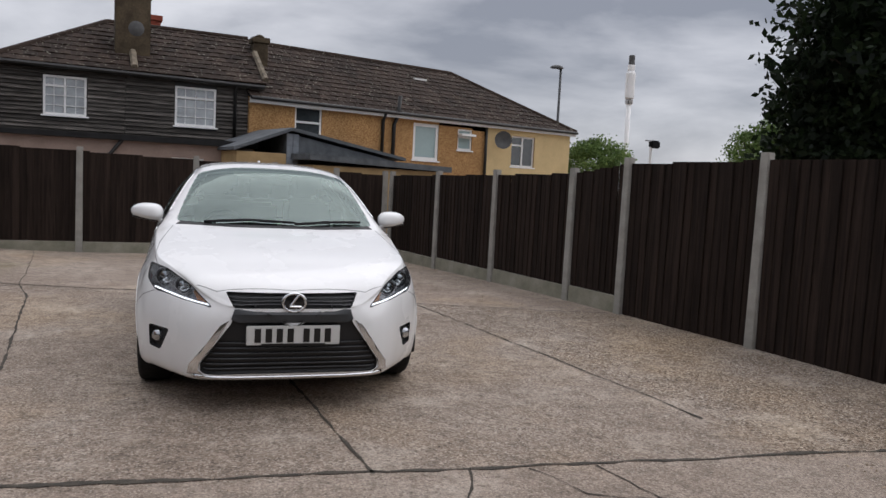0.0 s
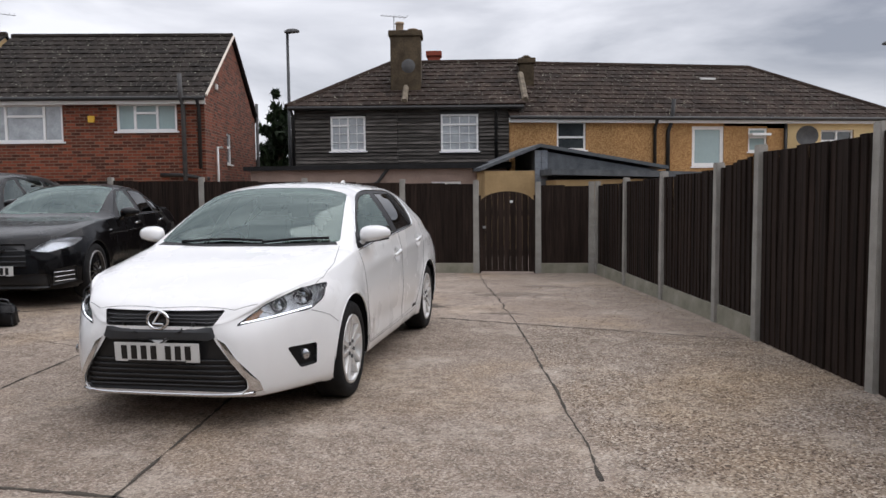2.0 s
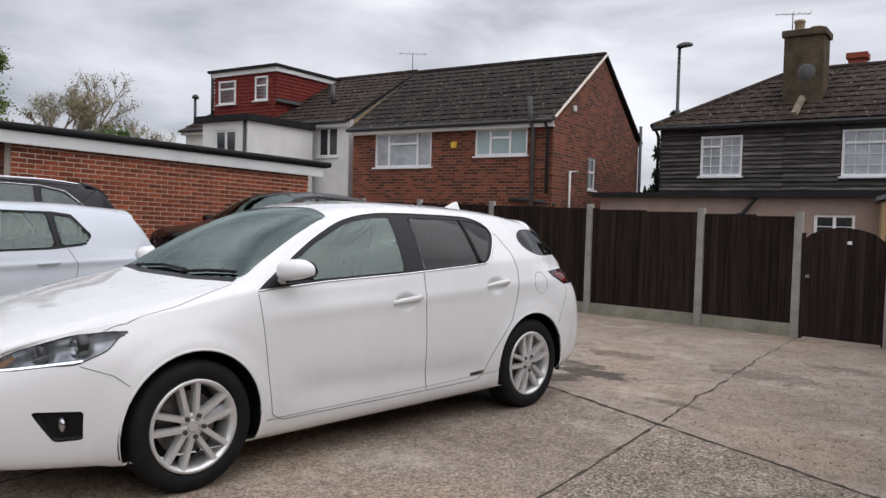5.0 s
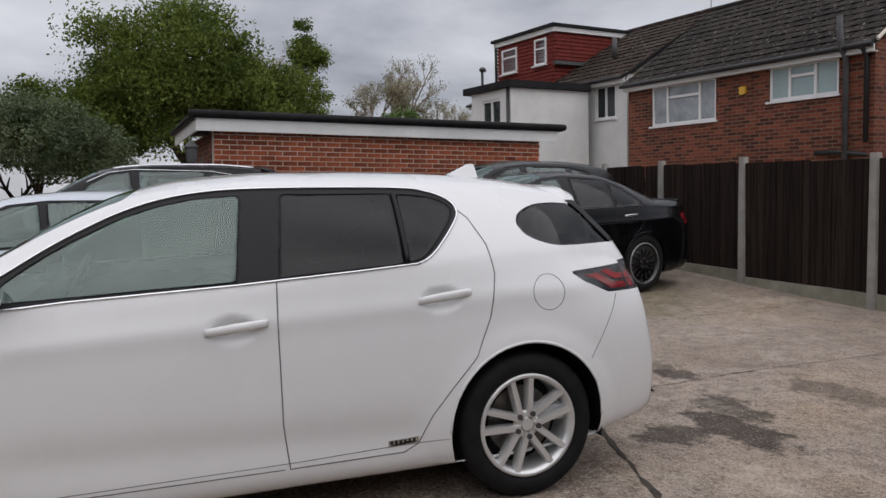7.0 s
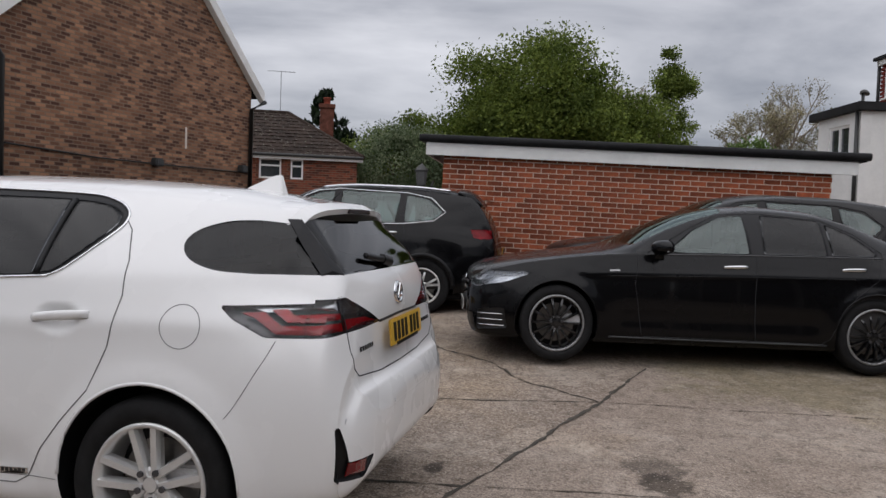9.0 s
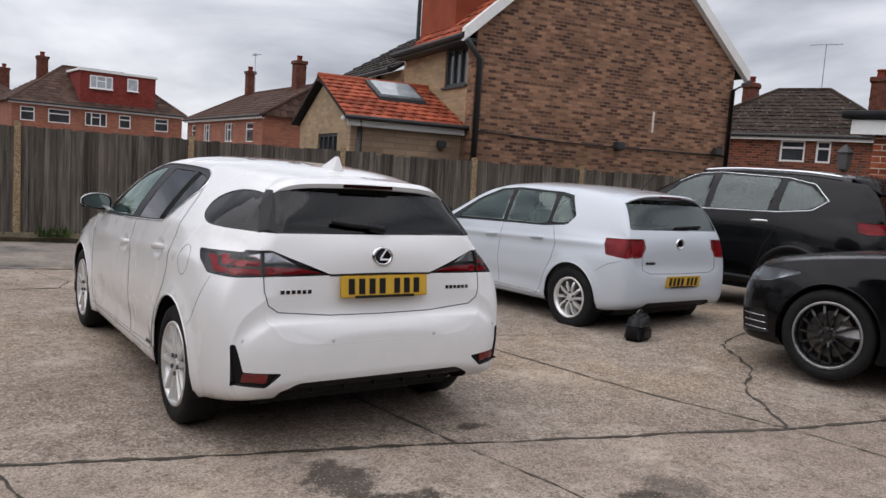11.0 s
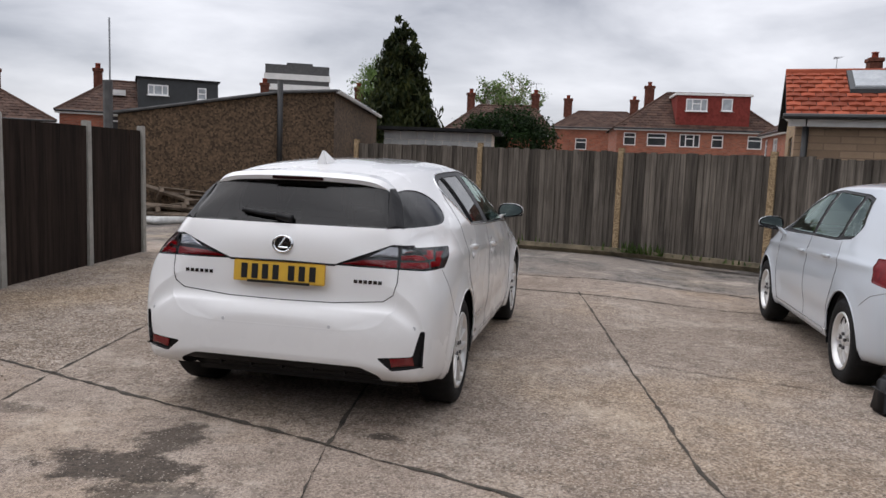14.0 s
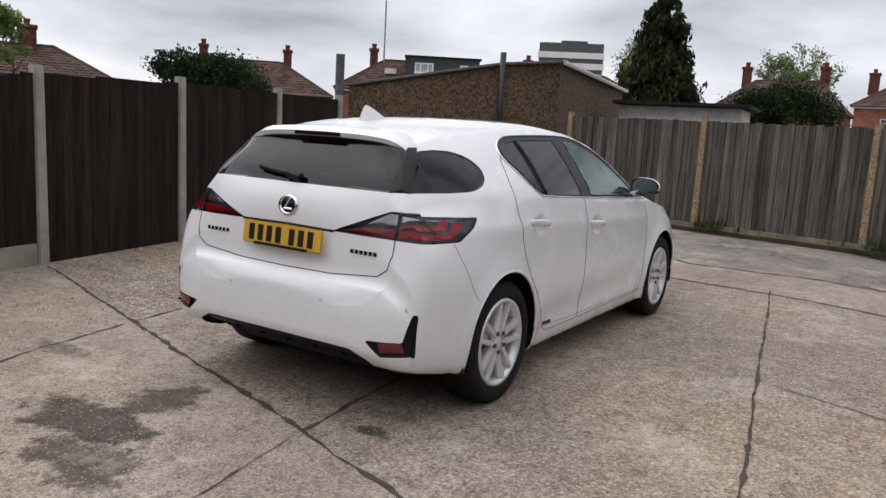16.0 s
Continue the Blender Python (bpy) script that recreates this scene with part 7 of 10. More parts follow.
# ---- trees ----
def crown(name, parent, material, blobs, count, size, seed, clump=0.16, long=1.0, droop=0.0, per=36):
    """A crown of many small leaves, gathered in clumps over uneven masses (x, y, z, rx, ry, rz), with gaps between them."""
    r = np.random.RandomState(seed)
    b = np.array(blobs, float)
    share = (b[:, 3] * b[:, 5]) / (b[:, 3] * b[:, 5]).sum()
    k = max(1, count // per)
    pick = r.choice(len(b), k, p=share)
    d = r.normal(size=(k, 3))
    d /= np.linalg.norm(d, axis=1, keepdims=True)
    d[:, 2] = np.where(d[:, 2] < -0.55, -d[:, 2], d[:, 2])
    rad = 0.55 + 0.50 * r.rand(k) ** 0.6
    centre = b[pick, :3] + d * b[pick, 3:] * rad[:, None]
    spread = clump * b[pick, 3:].mean(1) * (0.6 + 0.9 * r.rand(k))
    c = np.repeat(centre, per, 0) + np.clip(r.normal(size=(k * per, 3)), -1.5, 1.5) * np.repeat(spread, per)[:, None] * np.array([1.0, 1.0, 0.75])
    n = len(c)
    a = r.normal(size=(n, 3))
    a[:, 2] -= droop * 2
    a /= np.linalg.norm(a, axis=1, keepdims=True)
    t = np.cross(a, r.normal(size=(n, 3)))
    t /= np.linalg.norm(t, axis=1, keepdims=True)
    s = size * (0.55 + 0.9 * r.rand(n))[:, None]
    v = np.stack([c - a * s * long, c - t * s * 0.55, c + a * s * long, c + t * s * 0.55], 1).reshape(-1, 3)
    f = np.arange(n * 4).reshape(-1, 4)
    return finish(name, v.tolist(), f.tolist(), material, parent)


def lobes(masses, n, size, seed):
    """Breaks large masses up into many small uneven ones, set over their outer half, so that gaps stay between them."""
    rnd = random.Random(seed)
    out = []
    for x, y, z, rx, ry, rz in masses:
        for _ in range(n):
            d = Vector((rnd.gauss(0, 1), rnd.gauss(0, 1), abs(rnd.gauss(0, 1)) * 0.9 - 0.25)).normalized()
            f, r = rnd.uniform(0.45, 1.0), size * rnd.uniform(0.6, 1.25)
            out.append((x + d.x * rx * f, y + d.y * ry * f, z + d.z * rz * f, r, r, r * 0.62))
    return out


def limbs(parent, material, height, radius, seed, levels=3, splits=3, lean=0.5, base=None, name="trunk", thin=0.52, tips=None):
    """A tapered trunk that forks into limbs and twigs."""
    rnd = random.Random(seed)
    bm = bmesh.new()

    def grow(p, d, length, r, level):
        pts = [p]
        q, dd = p.copy(), d.copy()
        for _ in range(3):
            dd = (dd + Vector((rnd.uniform(-0.16, 0.16), rnd.uniform(-0.16, 0.16), rnd.uniform(-0.02, 0.10)))).normalized()
            q = q + dd * length / 3
            pts.append(q.copy())
        add_tube(bm, pts, r, 7 if level == 0 else 5 if level == 1 else 3, r * 0.55, cap=False)
        if level < levels:
            for k in range(splits + (1 if level else 0)):
                ang = 2 * math.pi * (k + rnd.random() * 0.7) / (splits + (1 if level else 0))
                out = Vector((math.cos(ang), math.sin(ang), 0)) * lean * rnd.uniform(0.7, 1.3)
                start = pts[-1] if k % 2 == 0 else pts[-2]
                grow(start.copy(), (dd + out).normalized(), length * rnd.uniform(0.55, 0.75), r * thin, level + 1)
        elif tips is not None:
            tips.extend([tuple(pts[1]), tuple(pts[2]), tuple(pts[3])])

    grow(Vector(base or (0, 0, -0.2)), Vector((0, 0, 1)), height, radius, 0)
    return part(name, bm, material, parent)


def broadleaf(x, y, label, blobs, leaf, count, size, seed, trunk=2.5, radius=0.22, clump=0.16, bark=None, per=110):
    t = thing("tree", pose(x, y, 0), label, "tree")
    limbs(t, bark or M_BARK, trunk, radius, seed, 2, 3, 0.7)
    crown("crown", t, leaf, blobs, count, size, seed, clump, per=per)
    return t


def bare_tree(x, y, height, label, seed, leaf=None, count=2500, size=0.05, spread=0.42, bark=None):
    t = thing("tree", pose(x, y, 0), label, "tree")
    ends = []
    limbs(t, bark or M_PALE_BARK, height * 0.36, height * 0.020, seed, 5, 3, spread, thin=0.62, tips=ends)
    if leaf:
        r = np.random.RandomState(seed)
        c = np.array(ends)[r.randint(0, len(ends), count)] + r.normal(size=(count, 3)) * height * 0.012
        a, b = r.normal(size=(count, 3)), r.normal(size=(count, 3))
        a *= size * 0.8 / np.linalg.norm(a, axis=1, keepdims=True)
        b *= size * 0.5 / np.linalg.norm(b, axis=1, keepdims=True)
        finish("crown", np.stack([c - a, c - b, c + a, c + b], 1).reshape(-1, 3).tolist(), np.arange(count * 4).reshape(-1, 4).tolist(), leaf, t)
    return t


def conifer(x, y, z0, z1, r, label, leaf, seed, count=26000, size=0.10):
    t = thing("conifer_tree", pose(x, y, 0), label, "tree")
    part("trunk", tube([(0, 0, -0.2), (0, 0, z1 * 0.5), (0, 0, z1 * 0.93)], 0.22, 8, 0.03), M_BARK, t)
    rnd = random.Random(seed)
    blobs = []
    levels = 15
    for k in range(levels):
        f = k / (levels - 1)
        rr = r * ((1 - f) ** 0.72) * rnd.uniform(0.85, 1.12) + 0.20
        n = max(3, int(8 * (1 - f) + 3))
        for j in range(n):
            a = 2 * math.pi * (j + rnd.random()) / n
            blobs.append((rr * 0.66 * math.cos(a), rr * 0.66 * math.sin(a), z0 + (z1 - z0) * f + rnd.uniform(-0.15, 0.15), rr * 0.42 + 0.08, rr * 0.42 + 0.08, 0.30 + 0.22 * (1 - f)))
    crown("crown", t, leaf, blobs, count, size, seed, 0.30, 1.7, 0.8, 30)
    return t


# behind the garage
broadleaf(-27.0, 0.4, "tall green broadleaf tree beyond the brick garage", lobes([(0, 0.0, 4.9, 2.8, 4.0, 3.2)], 85, 1.0, 121) + lobes([(0.4, -3.2, 3.4, 1.8, 2.0, 1.7), (0.4, 3.0, 3.4, 1.6, 1.6, 1.7)], 14, 0.9, 123), M_LEAF, 130000, 0.062, 21, 2.6, 0.28, 0.42, per=70)
broadleaf(-28.5, 5.2, "slender green poplar-like tree beyond the garage", lobes([(0, 0, 4.2, 0.9, 1.0, 2.2), (0, 0.1, 6.6, 0.55, 0.6, 2.2), (0, 0.4, 3.0, 1.1, 1.2, 1.4)], 20, 0.45, 122), M_LEAF, 26000, 0.05, 22, 3.0, 0.14, 0.40, per=60)
broadleaf(-24.5, -4.6, "low blossoming green tree beyond the garage", [(0, 0, 3.2, 1.7, 1.9, 1.5), (0.6, 1.6, 2.7, 1.4, 1.5, 1.3)], M_BLOSSOM, 26000, 0.05, 23, 1.8, 0.15)
broadleaf(-27.5, -5.6, "green tree beside the far brick house", lobes([(0, 0, 3.6, 2.0, 2.3, 1.9), (0.8, 2.2, 2.6, 1.7, 1.7, 1.5), (1.2, -2.0, 2.8, 1.6, 1.8, 1.3)], 18, 0.75, 124), M_LEAF, 60000, 0.058, 24, 1.4, 0.18, 0.42, per=70)
bare_tree(-29.5, 7.9, 8.0, "pale tree in early leaf beyond the garage", 25, M_LEAF_SPRING, 14000, 0.05, 0.60)
bare_tree(-31.0, 11.8, 6.2, "pale tree in early leaf behind the dormer house", 26, M_LEAF_SPRING, 9000, 0.05, 0.55)
bare_tree(-28.0, 3.0, 7.4, "pale tree in thin leaf beyond the garage", 27, M_LEAF_SPRING, 8000, 0.05)
bare_tree(-26.0, 19.5, 9.4, "bare pale tree behind the houses", 28, M_LEAF_SPRING, 8000, 0.05, 0.5)
broadleaf(-20.0, 6.9, "fresh green bush beyond the garage roof", [(0, 0, 2.9, 0.8, 0.9, 0.9), (0.2, 0.8, 2.6, 0.6, 0.6, 0.7)], M_LEAF_FRESH, 6000, 0.05, 29, 1.6, 0.1)
conifer(-31.5, -10.4, 2.0, 7.2, 2.0, "dark conifer behind the far brick house", M_LEAF_DARK, 30, 9000, 0.12)
# behind the right-hand fence
evergreen = broadleaf(13.7, 5.5, "large dark evergreen tree beyond the side fence", [(0, 0, 4.4, 2.9, 2.9, 3.2), (1.4, -1.0, 6.6, 2.6, 2.6, 2.6), (-0.6, 0.6, 2.6, 2.3, 2.4, 1.9), (0.4, -2.2, 3.6, 2.4, 2.4, 2.6)], M_LEAF_DARK, 110000, 0.085, 31, 3.0, 0.3, 0.13)
crown("inner_foliage", evergreen, M_LEAF_DARK, [(0, 0, 4.4, 2.0, 2.0, 2.4), (1.4, -1.0, 6.6, 1.7, 1.7, 1.8), (-0.6, 0.6, 2.6, 1.5, 1.6, 1.3), (0.4, -2.2, 3.6, 1.6, 1.6, 1.8)], 22000, 0.20, 131, 0.25)
broadleaf(13.8, 20.4, "light green bush beyond the terrace's end", [(0, 0, 2.2, 1.2, 1.2, 1.0)], M_LEAF_FRESH, 9000, 0.055, 32, 1.2, 0.1)
broadleaf(15.2, 12.6, "fresh green tree beyond the side fence", [(0, 0, 2.6, 1.0, 1.0, 0.9)], M_LEAF_FRESH, 7000, 0.05, 33, 1.4, 0.1)
conifer(-8.6, 21.5, 1.0, 4.8, 0.9, "dark conifer between the houses", M_LEAF_DARK, 34, 5000, 0.10)
# beyond the street
conifer(6.85, -25.0, 0.9, 6.75, 1.55, "tall drooping conifer behind the old fence", M_LEAF_CONIFER, 35, 40000, 0.085)
broadleaf(2.9, -28.5, "dark rounded shrub before a tiled house", [(0, 0, 2.2, 2.1, 1.4, 1.45), (1.1, 0, 1.8, 1.3, 1.2, 1.1)], M_SHRUB, 22000, 0.06, 36, 1.0, 0.12)
bare_tree(4.1, -44.0, 7.4, "light green tree behind the tiled house", 37, M_LEAF_FRESH, 5000, 0.10)
broadleaf(23.2, -17.6, "dark green shrub before a far house", [(0, 0, 2.2, 2.4, 1.6, 1.5), (1.6, 0.6, 2.6, 1.4, 1.2, 1.3)], M_SHRUB, 22000, 0.065, 38, 1.0, 0.12)
bare_tree(26.5, -6.0, 6.4, "bare branching tree beyond the side fence", 39, None, 0, 0, 0.40, M_BARK)
bare_tree(28.5, -9.4, 6.0, "bare dark tree beyond the side fence", 40, None, 0, 0, 0.40, M_BARK)
broadleaf(22.5, -8.4, "young green tree beyond the side fence", [(0, 0, 3.2, 0.7, 0.7, 1.2)], M_LEAF_FRESH, 6000, 0.055, 41, 1.6, 0.08)
broadleaf(10.9, -37.0, "green tree behind the conifer", [(0, 0, 5.2, 1.7, 1.7, 1.9)], M_LEAF_FRESH, 12000, 0.055, 42, 2.0, 0.12)


# ---- the brick garage beside the parked cars ----
GA, GB = Vector((-7.96, 0.43)), Vector((-8.41, 5.93))
g_turn = math.degrees(math.atan2(GB.y - GA.y, GB.x - GA.x))
g_len = (GB - GA).length
garage = thing("brick_garage", pose(GB.x, GB.y, 0.10, 0, 0, g_turn) @ pose(0, 0, 0, 0, 1.5, 0), "red brick garage with flat felt roof and white fascia", "garage")
# its own x runs along the wall from -length at the lantern to 0 at the back fence; the wall looks to its own -y
part("wall_core", box(-g_len, 0, 0.007, 0.25, -0.3, 2.06), M_MORTAR, garage, "mortar core of the brick wall")
part("wall_end", box(-0.22, 0.0, 0.252, 3.2, -0.3, 2.06), M_BRICK_HOUSE, garage)
part("wall_end", box(-g_len, -g_len + 0.22, 0.252, 3.2, -0.3, 2.06), M_BRICK_HOUSE, garage)
part("wall_back", box(-g_len, 0, 3.202, 3.42, -0.3, 2.06), M_BRICK_HOUSE, garage)
part("fascia", box(-g_len - 0.26, 0.30, -0.10, -0.065, 2.03, 2.215, 0.004), M_FASCIA, garage, "white painted fascia board")
part("fascia", box(-g_len - 0.26, -g_len - 0.225, -0.064, 3.5, 2.03, 2.215, 0.004), M_FASCIA, garage)
part("soffit", box(-g_len - 0.22, 0.28, -0.063, 0.04, 2.062, 2.077), M_FASCIA, garage)
part("roof", box(-g_len - 0.34, 0.42, -0.15, 3.6, 2.217, 2.30, 0.02), M_FELT, garage, "black felt roof with rolled edge")
part("roof_roll", tube([(-g_len - 0.36, -0.13, 2.275), (0.44, -0.13, 2.285)], 0.055, 8), M_FELT, garage, smooth=True)
lampm = thing("wall_lantern", pose(-7.92, 0.16, 1.80), "small grey wall lantern on the garage corner", "lantern")
part("lantern_body", lathe([(0.0, 0.02), (0.03, 0.07), (0.22, 0.09), (0.25, 0.11), (0.33, 0.03), (0.36, 0.0)], 8, "z"), M_GREY_PIPE, lampm)
part("bracket", tube([(0, 0, -0.02), (-0.10, 0.1, -0.1), (-0.15, 0.15, 0.1)], 0.015, 6), M_GREY_PIPE, lampm)

# ---- the gabled brick house and its orange-tiled addition beyond the old fence ----
gw = 5.9
HG = pose(-6.50, -6.05, 0, 0, 0, 170.3) @ Matrix.Scale(1.07, 4)
gable = thing("gabled_brick_house", HG, "brown brick gable end of a house with orange tiles", "house")
wall_with_openings("gable_wall", gable, I4, 0, gw, -0.2, 3.85, 0.28, [], M_BRICK_GABLE, "weathered brown brick gable wall", slope=(gw / 2, 6.50))
FW = (2.05, 2.95, 2.92, 3.62)
TO_FRONT = pose(0, 3.28, 0, 0, 0, -90)
wall_with_openings("wall_front", gable, TO_FRONT, 0, 3.0, -0.2, 3.85, 0.28, [FW], M_BRICK_YELLOW, "yellow brick front wall")
window(gable, TO_FRONT, *FW, cols=((0.34, ()), (0.33, ()), (0.33, ())), pane=M_PANE, frame=M_LAMP_DARK)
tiled_slope(gable, [(-0.26, -0.08, 3.70), (-0.26, 2.5, 3.70), (gw / 2, 2.5, 6.60), (gw / 2, -0.08, 6.60)], M_TILE_ORANGE, 0.26, 0.26)
tiled_slope(gable, [(gw + 0.26, 3.1, 3.70), (gw + 0.26, -0.08, 3.70), (gw / 2, -0.08, 6.60), (gw / 2, 3.1, 6.60)], M_TILE_DARK)
for a, b in (((-0.30, 3.58), (gw / 2, 6.46)), ((gw + 0.30, 3.58), (gw / 2, 6.46))):
    bm = bmesh.new()
    vs = [bm.verts.new(p) for p in ((a[0], -0.13, a[1]), (b[0], -0.13, b[1]), (b[0], -0.13, b[1] + 0.22), (a[0], -0.13, a[1] + 0.22), (a[0], -0.003, a[1]), (b[0], -0.003, b[1]), (b[0], -0.003, b[1] + 0.22), (a[0], -0.003, a[1] + 0.22))]
    for q in ((0, 1, 2, 3), (7, 6, 5, 4), (4, 5, 1, 0), (3, 2, 6, 7), (0, 3, 7, 4)):
        bm.faces.new([vs[i] for i in q])
    bmesh.ops.recalc_face_normals(bm, faces=bm.faces)
    part("bargeboard", bm, M_FASCIA, gable, "white bargeboard")
part("gutter", tube([(-0.31, -0.1, 3.68), (-0.31, 3.2, 3.68)], 0.05, 8), M_BLACK_PIPE, gable)
part("eave_board", box(-0.27, -0.005, 0.0, 3.2, 3.60, 3.66), M_LAMP_DARK, gable)
pipe(gable, [(-0.28, -0.16, 3.6), (0.05, -0.06, 3.3), (0.05, -0.06, 0.2)], 0.055)
pipe(gable, [(gw + 0.28, -0.16, 3.6), (gw - 0.06, -0.06, 3.4), (gw - 0.06, -0.06, 0.2)], 0.045)
pipe(gable, [(0.0, -0.02, 2.12), (1.8, -0.03, 2.05), (3.7, -0.03, 2.06), (5.8, -0.03, 2.08)], 0.013, name="cable")
for x, z in ((3.1, 2.08), (5.55, 2.15)):
    part("flood_lamp", box(x - 0.1, x + 0.1, -0.16, -0.02, z - 0.07, z + 0.07, 0.02), M_LAMP_DARK, gable)
for x, z, w, h in ((3.9, 2.4, 0.05, 0.4),):
    part("mortar_patch", box(x, x + w, -0.004, 0.01, z, z + h), M_MORTAR, gable)
part("dormer", box(0.10, 3.0, 1.15, 2.75, 4.0, 6.0), M_TILE_ORANGE, gable, "dormer hung with orange tiles")
part("dormer_pipe", tube([(0.06, 2.79, 3.7), (0.06, 2.79, 6.0)], 0.04, 6), M_BLACK_PIPE, gable)
window(gable, pose(0.08, 3.0, 0, 0, 0, -90), 0.55, 1.25, 4.55, 5.25, cols=((0.5, ()), (0.5, ())), pane=M_PANE, frame=M_LAMP_DARK, sill=False)
# the terrace goes on behind it, in yellow brick
row = thing("terrace_row", HG @ pose(-0.02, 3.3, 0, 0, 0, -90), "yellow brick terraced houses with dark roofs", "house")
RO = [(-0.95, -0.25, 2.25, 3.20), (-2.35, -1.55, 2.50, 3.20), (-4.4, -3.6, 2.50, 3.20)]
wall_with_openings("wall_front", row, I4, -5.6, 0, -0.2, 3.45, 0.25, RO, M_BRICK_YELLOW)
for o in RO:
    window(row, I4, *o, cols=((0.5, ()), (0.5, (0.6,))), pane=M_PANE)
tiled_slope(row, [(-5.6, -0.25, 3.42), (0.0, -0.25, 3.42), (0.0, 2.4, 5.05), (-5.6, 2.4, 5.05)], M_TILE_DARK)
part("gutter", tube([(-5.6, -0.30, 3.42), (0.0, -0.30, 3.42)], 0.05, 8), M_BLACK_PIPE, row)
pipe(row, [(-1.3, -0.06, 3.4), (-1.3, -0.06, 0.5)], 0.06)
pipe(row, [(-5.5, -0.1, 3.4), (-5.5, -0.1, 0.5)], 0.06)
addn = thing("orange_tiled_addition", HG @ pose(0, 0.33, 0), "single-storey addition with orange tiled roof and roof light", "house extension")
wall_with_openings("wall_side", addn, I4, -2.06, -0.02, -0.2, 2.14, 0.25, [], M_STONE_CLAD, "pale stone-clad side wall")
AW = (1.35, 2.55, 0.9, 1.92)
TO_END = pose(-2.06, 3.26, 0, 0, 0, -90)
wall_with_openings("wall_end", addn, TO_END, 0, 3.008, -0.2, 2.14, 0.25, [AW], M_BRICK_YELLOW, "yellow brick end wall", slope=(1.63, 2.86))
window(addn, TO_END, *AW, cols=((0.25, ()), (0.25, ()), (0.25, ()), (0.25, ())), pane=M_PANE, frame=M_LAMP_DARK)
part("fascia", box(-2.16, -0.02, -0.14, -0.11, 2.02, 2.15), M_FASCIA, addn)
tiled_slope(addn, [(-2.20, -0.20, 2.16), (-0.02, -0.20, 2.16), (-0.02, 1.63, 2.96), (-2.20, 1.63, 2.96)], M_TILE_ORANGE, 0.20, 0.20)
tiled_slope(addn, [(-0.02, 3.46, 2.16), (-2.20, 3.46, 2.16), (-2.20, 1.63, 2.96), (-0.02, 1.63, 2.96)], M_TILE_ORANGE, 0.20, 0.20)
ridge_tiles(addn, (-2.20, 1.63, 2.97), (-0.02, 1.63, 2.97), M_TILE_ORANGE)
part("gutter", tube([(-2.24, -0.25, 2.15), (-0.02, -0.25, 2.15)], 0.04, 8), M_BLACK_PIPE, addn)
k = 0.80 / 1.83
for zz, mat, nm, x0, x1, y0, y1 in ((0.06, M_LAMP_DARK, "roof_light_frame", -1.35, -0.45, 0.65, 1.48), (0.085, M_PANE_PALE, "roof_light_pane", -1.28, -0.52, 0.72, 1.41)):
    bm = bmesh.new()
    vs = []
    for dz in (0.0, zz):
        for x, y in ((x0, y0), (x1, y0), (x1, y1), (x0, y1)):
            vs.append(bm.verts.new((x, y, 2.16 + (y + 0.20) * k + dz + 0.02)))
    for q in ((3, 2, 1, 0), (4, 5, 6, 7), (0, 1, 5, 4), (1, 2, 6, 5), (2, 3, 7, 6), (3, 0, 4, 7)):
        bm.faces.new([vs[i] for i in q])
    part(nm, bm, mat, addn)
pipe(addn, [(-1.93, -0.1, 2.12), (-1.93, -0.05, 0.2)], 0.045)
part("outside_lamp", box(-0.50, -0.34, -0.12, -0.01, 1.78, 1.90, 0.02), M_LAMP_DARK, addn)
part("end_lamp", box(-2.20, -2.07, 0.02, 0.12, 2.10, 2.19, 0.02), M_WHITE, addn)


# ---- far houses ----
def far_house(name, x, y, turn, width, depth, eave, ridge, wall, tile, label, wins, hip=(0, 0), stacks=(), fascia=True, scale=1.0):
    h = gable_house(name, pose(x, y, 0, 0, 0, turn) @ Matrix.Scale(scale, 4), width, depth, eave, ridge, wall, tile, label, wins, hip=hip, fascia=fascia)
    for o in wins:
        window(h, I4, *o, cols=((0.3, ()), (0.4, (0.65,)), (0.3, ())) if o[1] - o[0] > 1.1 else ((1.0, (0.65,)),), pane=M_PANE, sill=False)
    for sx, sy, z0, z1, w in stacks:
        chimney(h, sx, sy, z0, z1, w, w * 0.8, M_STACK_BRICK, [(0, 0.25, 0.12)], M_RED_POT)
    return h


# their fronts look to the yard, so they are turned about: their own x runs from right to left as seen from it
red = far_house("far_red_brick_house", -9.92, -36.26, 184, 9.0, 7.0, 4.05, 6.35, M_BRICK_RED_FAR, M_TILE_FAR, "far red brick house with dark red roof dormer", [(-8.6, -7.9, 2.95, 3.7), (-7.25, -6.15, 2.95, 3.7), (-5.4, -4.25, 2.95, 3.7), (-3.6, -2.95, 2.95, 3.7), (-1.6, -0.8, 2.95, 3.7)], hip=(3.2, 2.4), stacks=[(-6.9, 3.4, 5.0, 6.75, 0.55)], scale=0.886)
part("dormer", box(-5.65, -1.55, 0.2, 5.0, 4.25, 5.95), M_TILE_HUNG, red, "dormer clad in dark red boards")
part("dormer_fascia", box(-5.75, -1.45, 0.1, 5.1, 5.952, 6.08), M_FASCIA, red)
window(red, pose(0, 0.10, 0), -5.15, -3.95, 5.05, 5.75, cols=((0.3, ()), (0.4, (0.6,)), (0.3, ())), pane=M_PANE_PALE)
window(red, pose(0, 0.10, 0), -3.15, -2.55, 5.1, 5.8, cols=((1.0, ()),), pane=M_PANE_PALE)
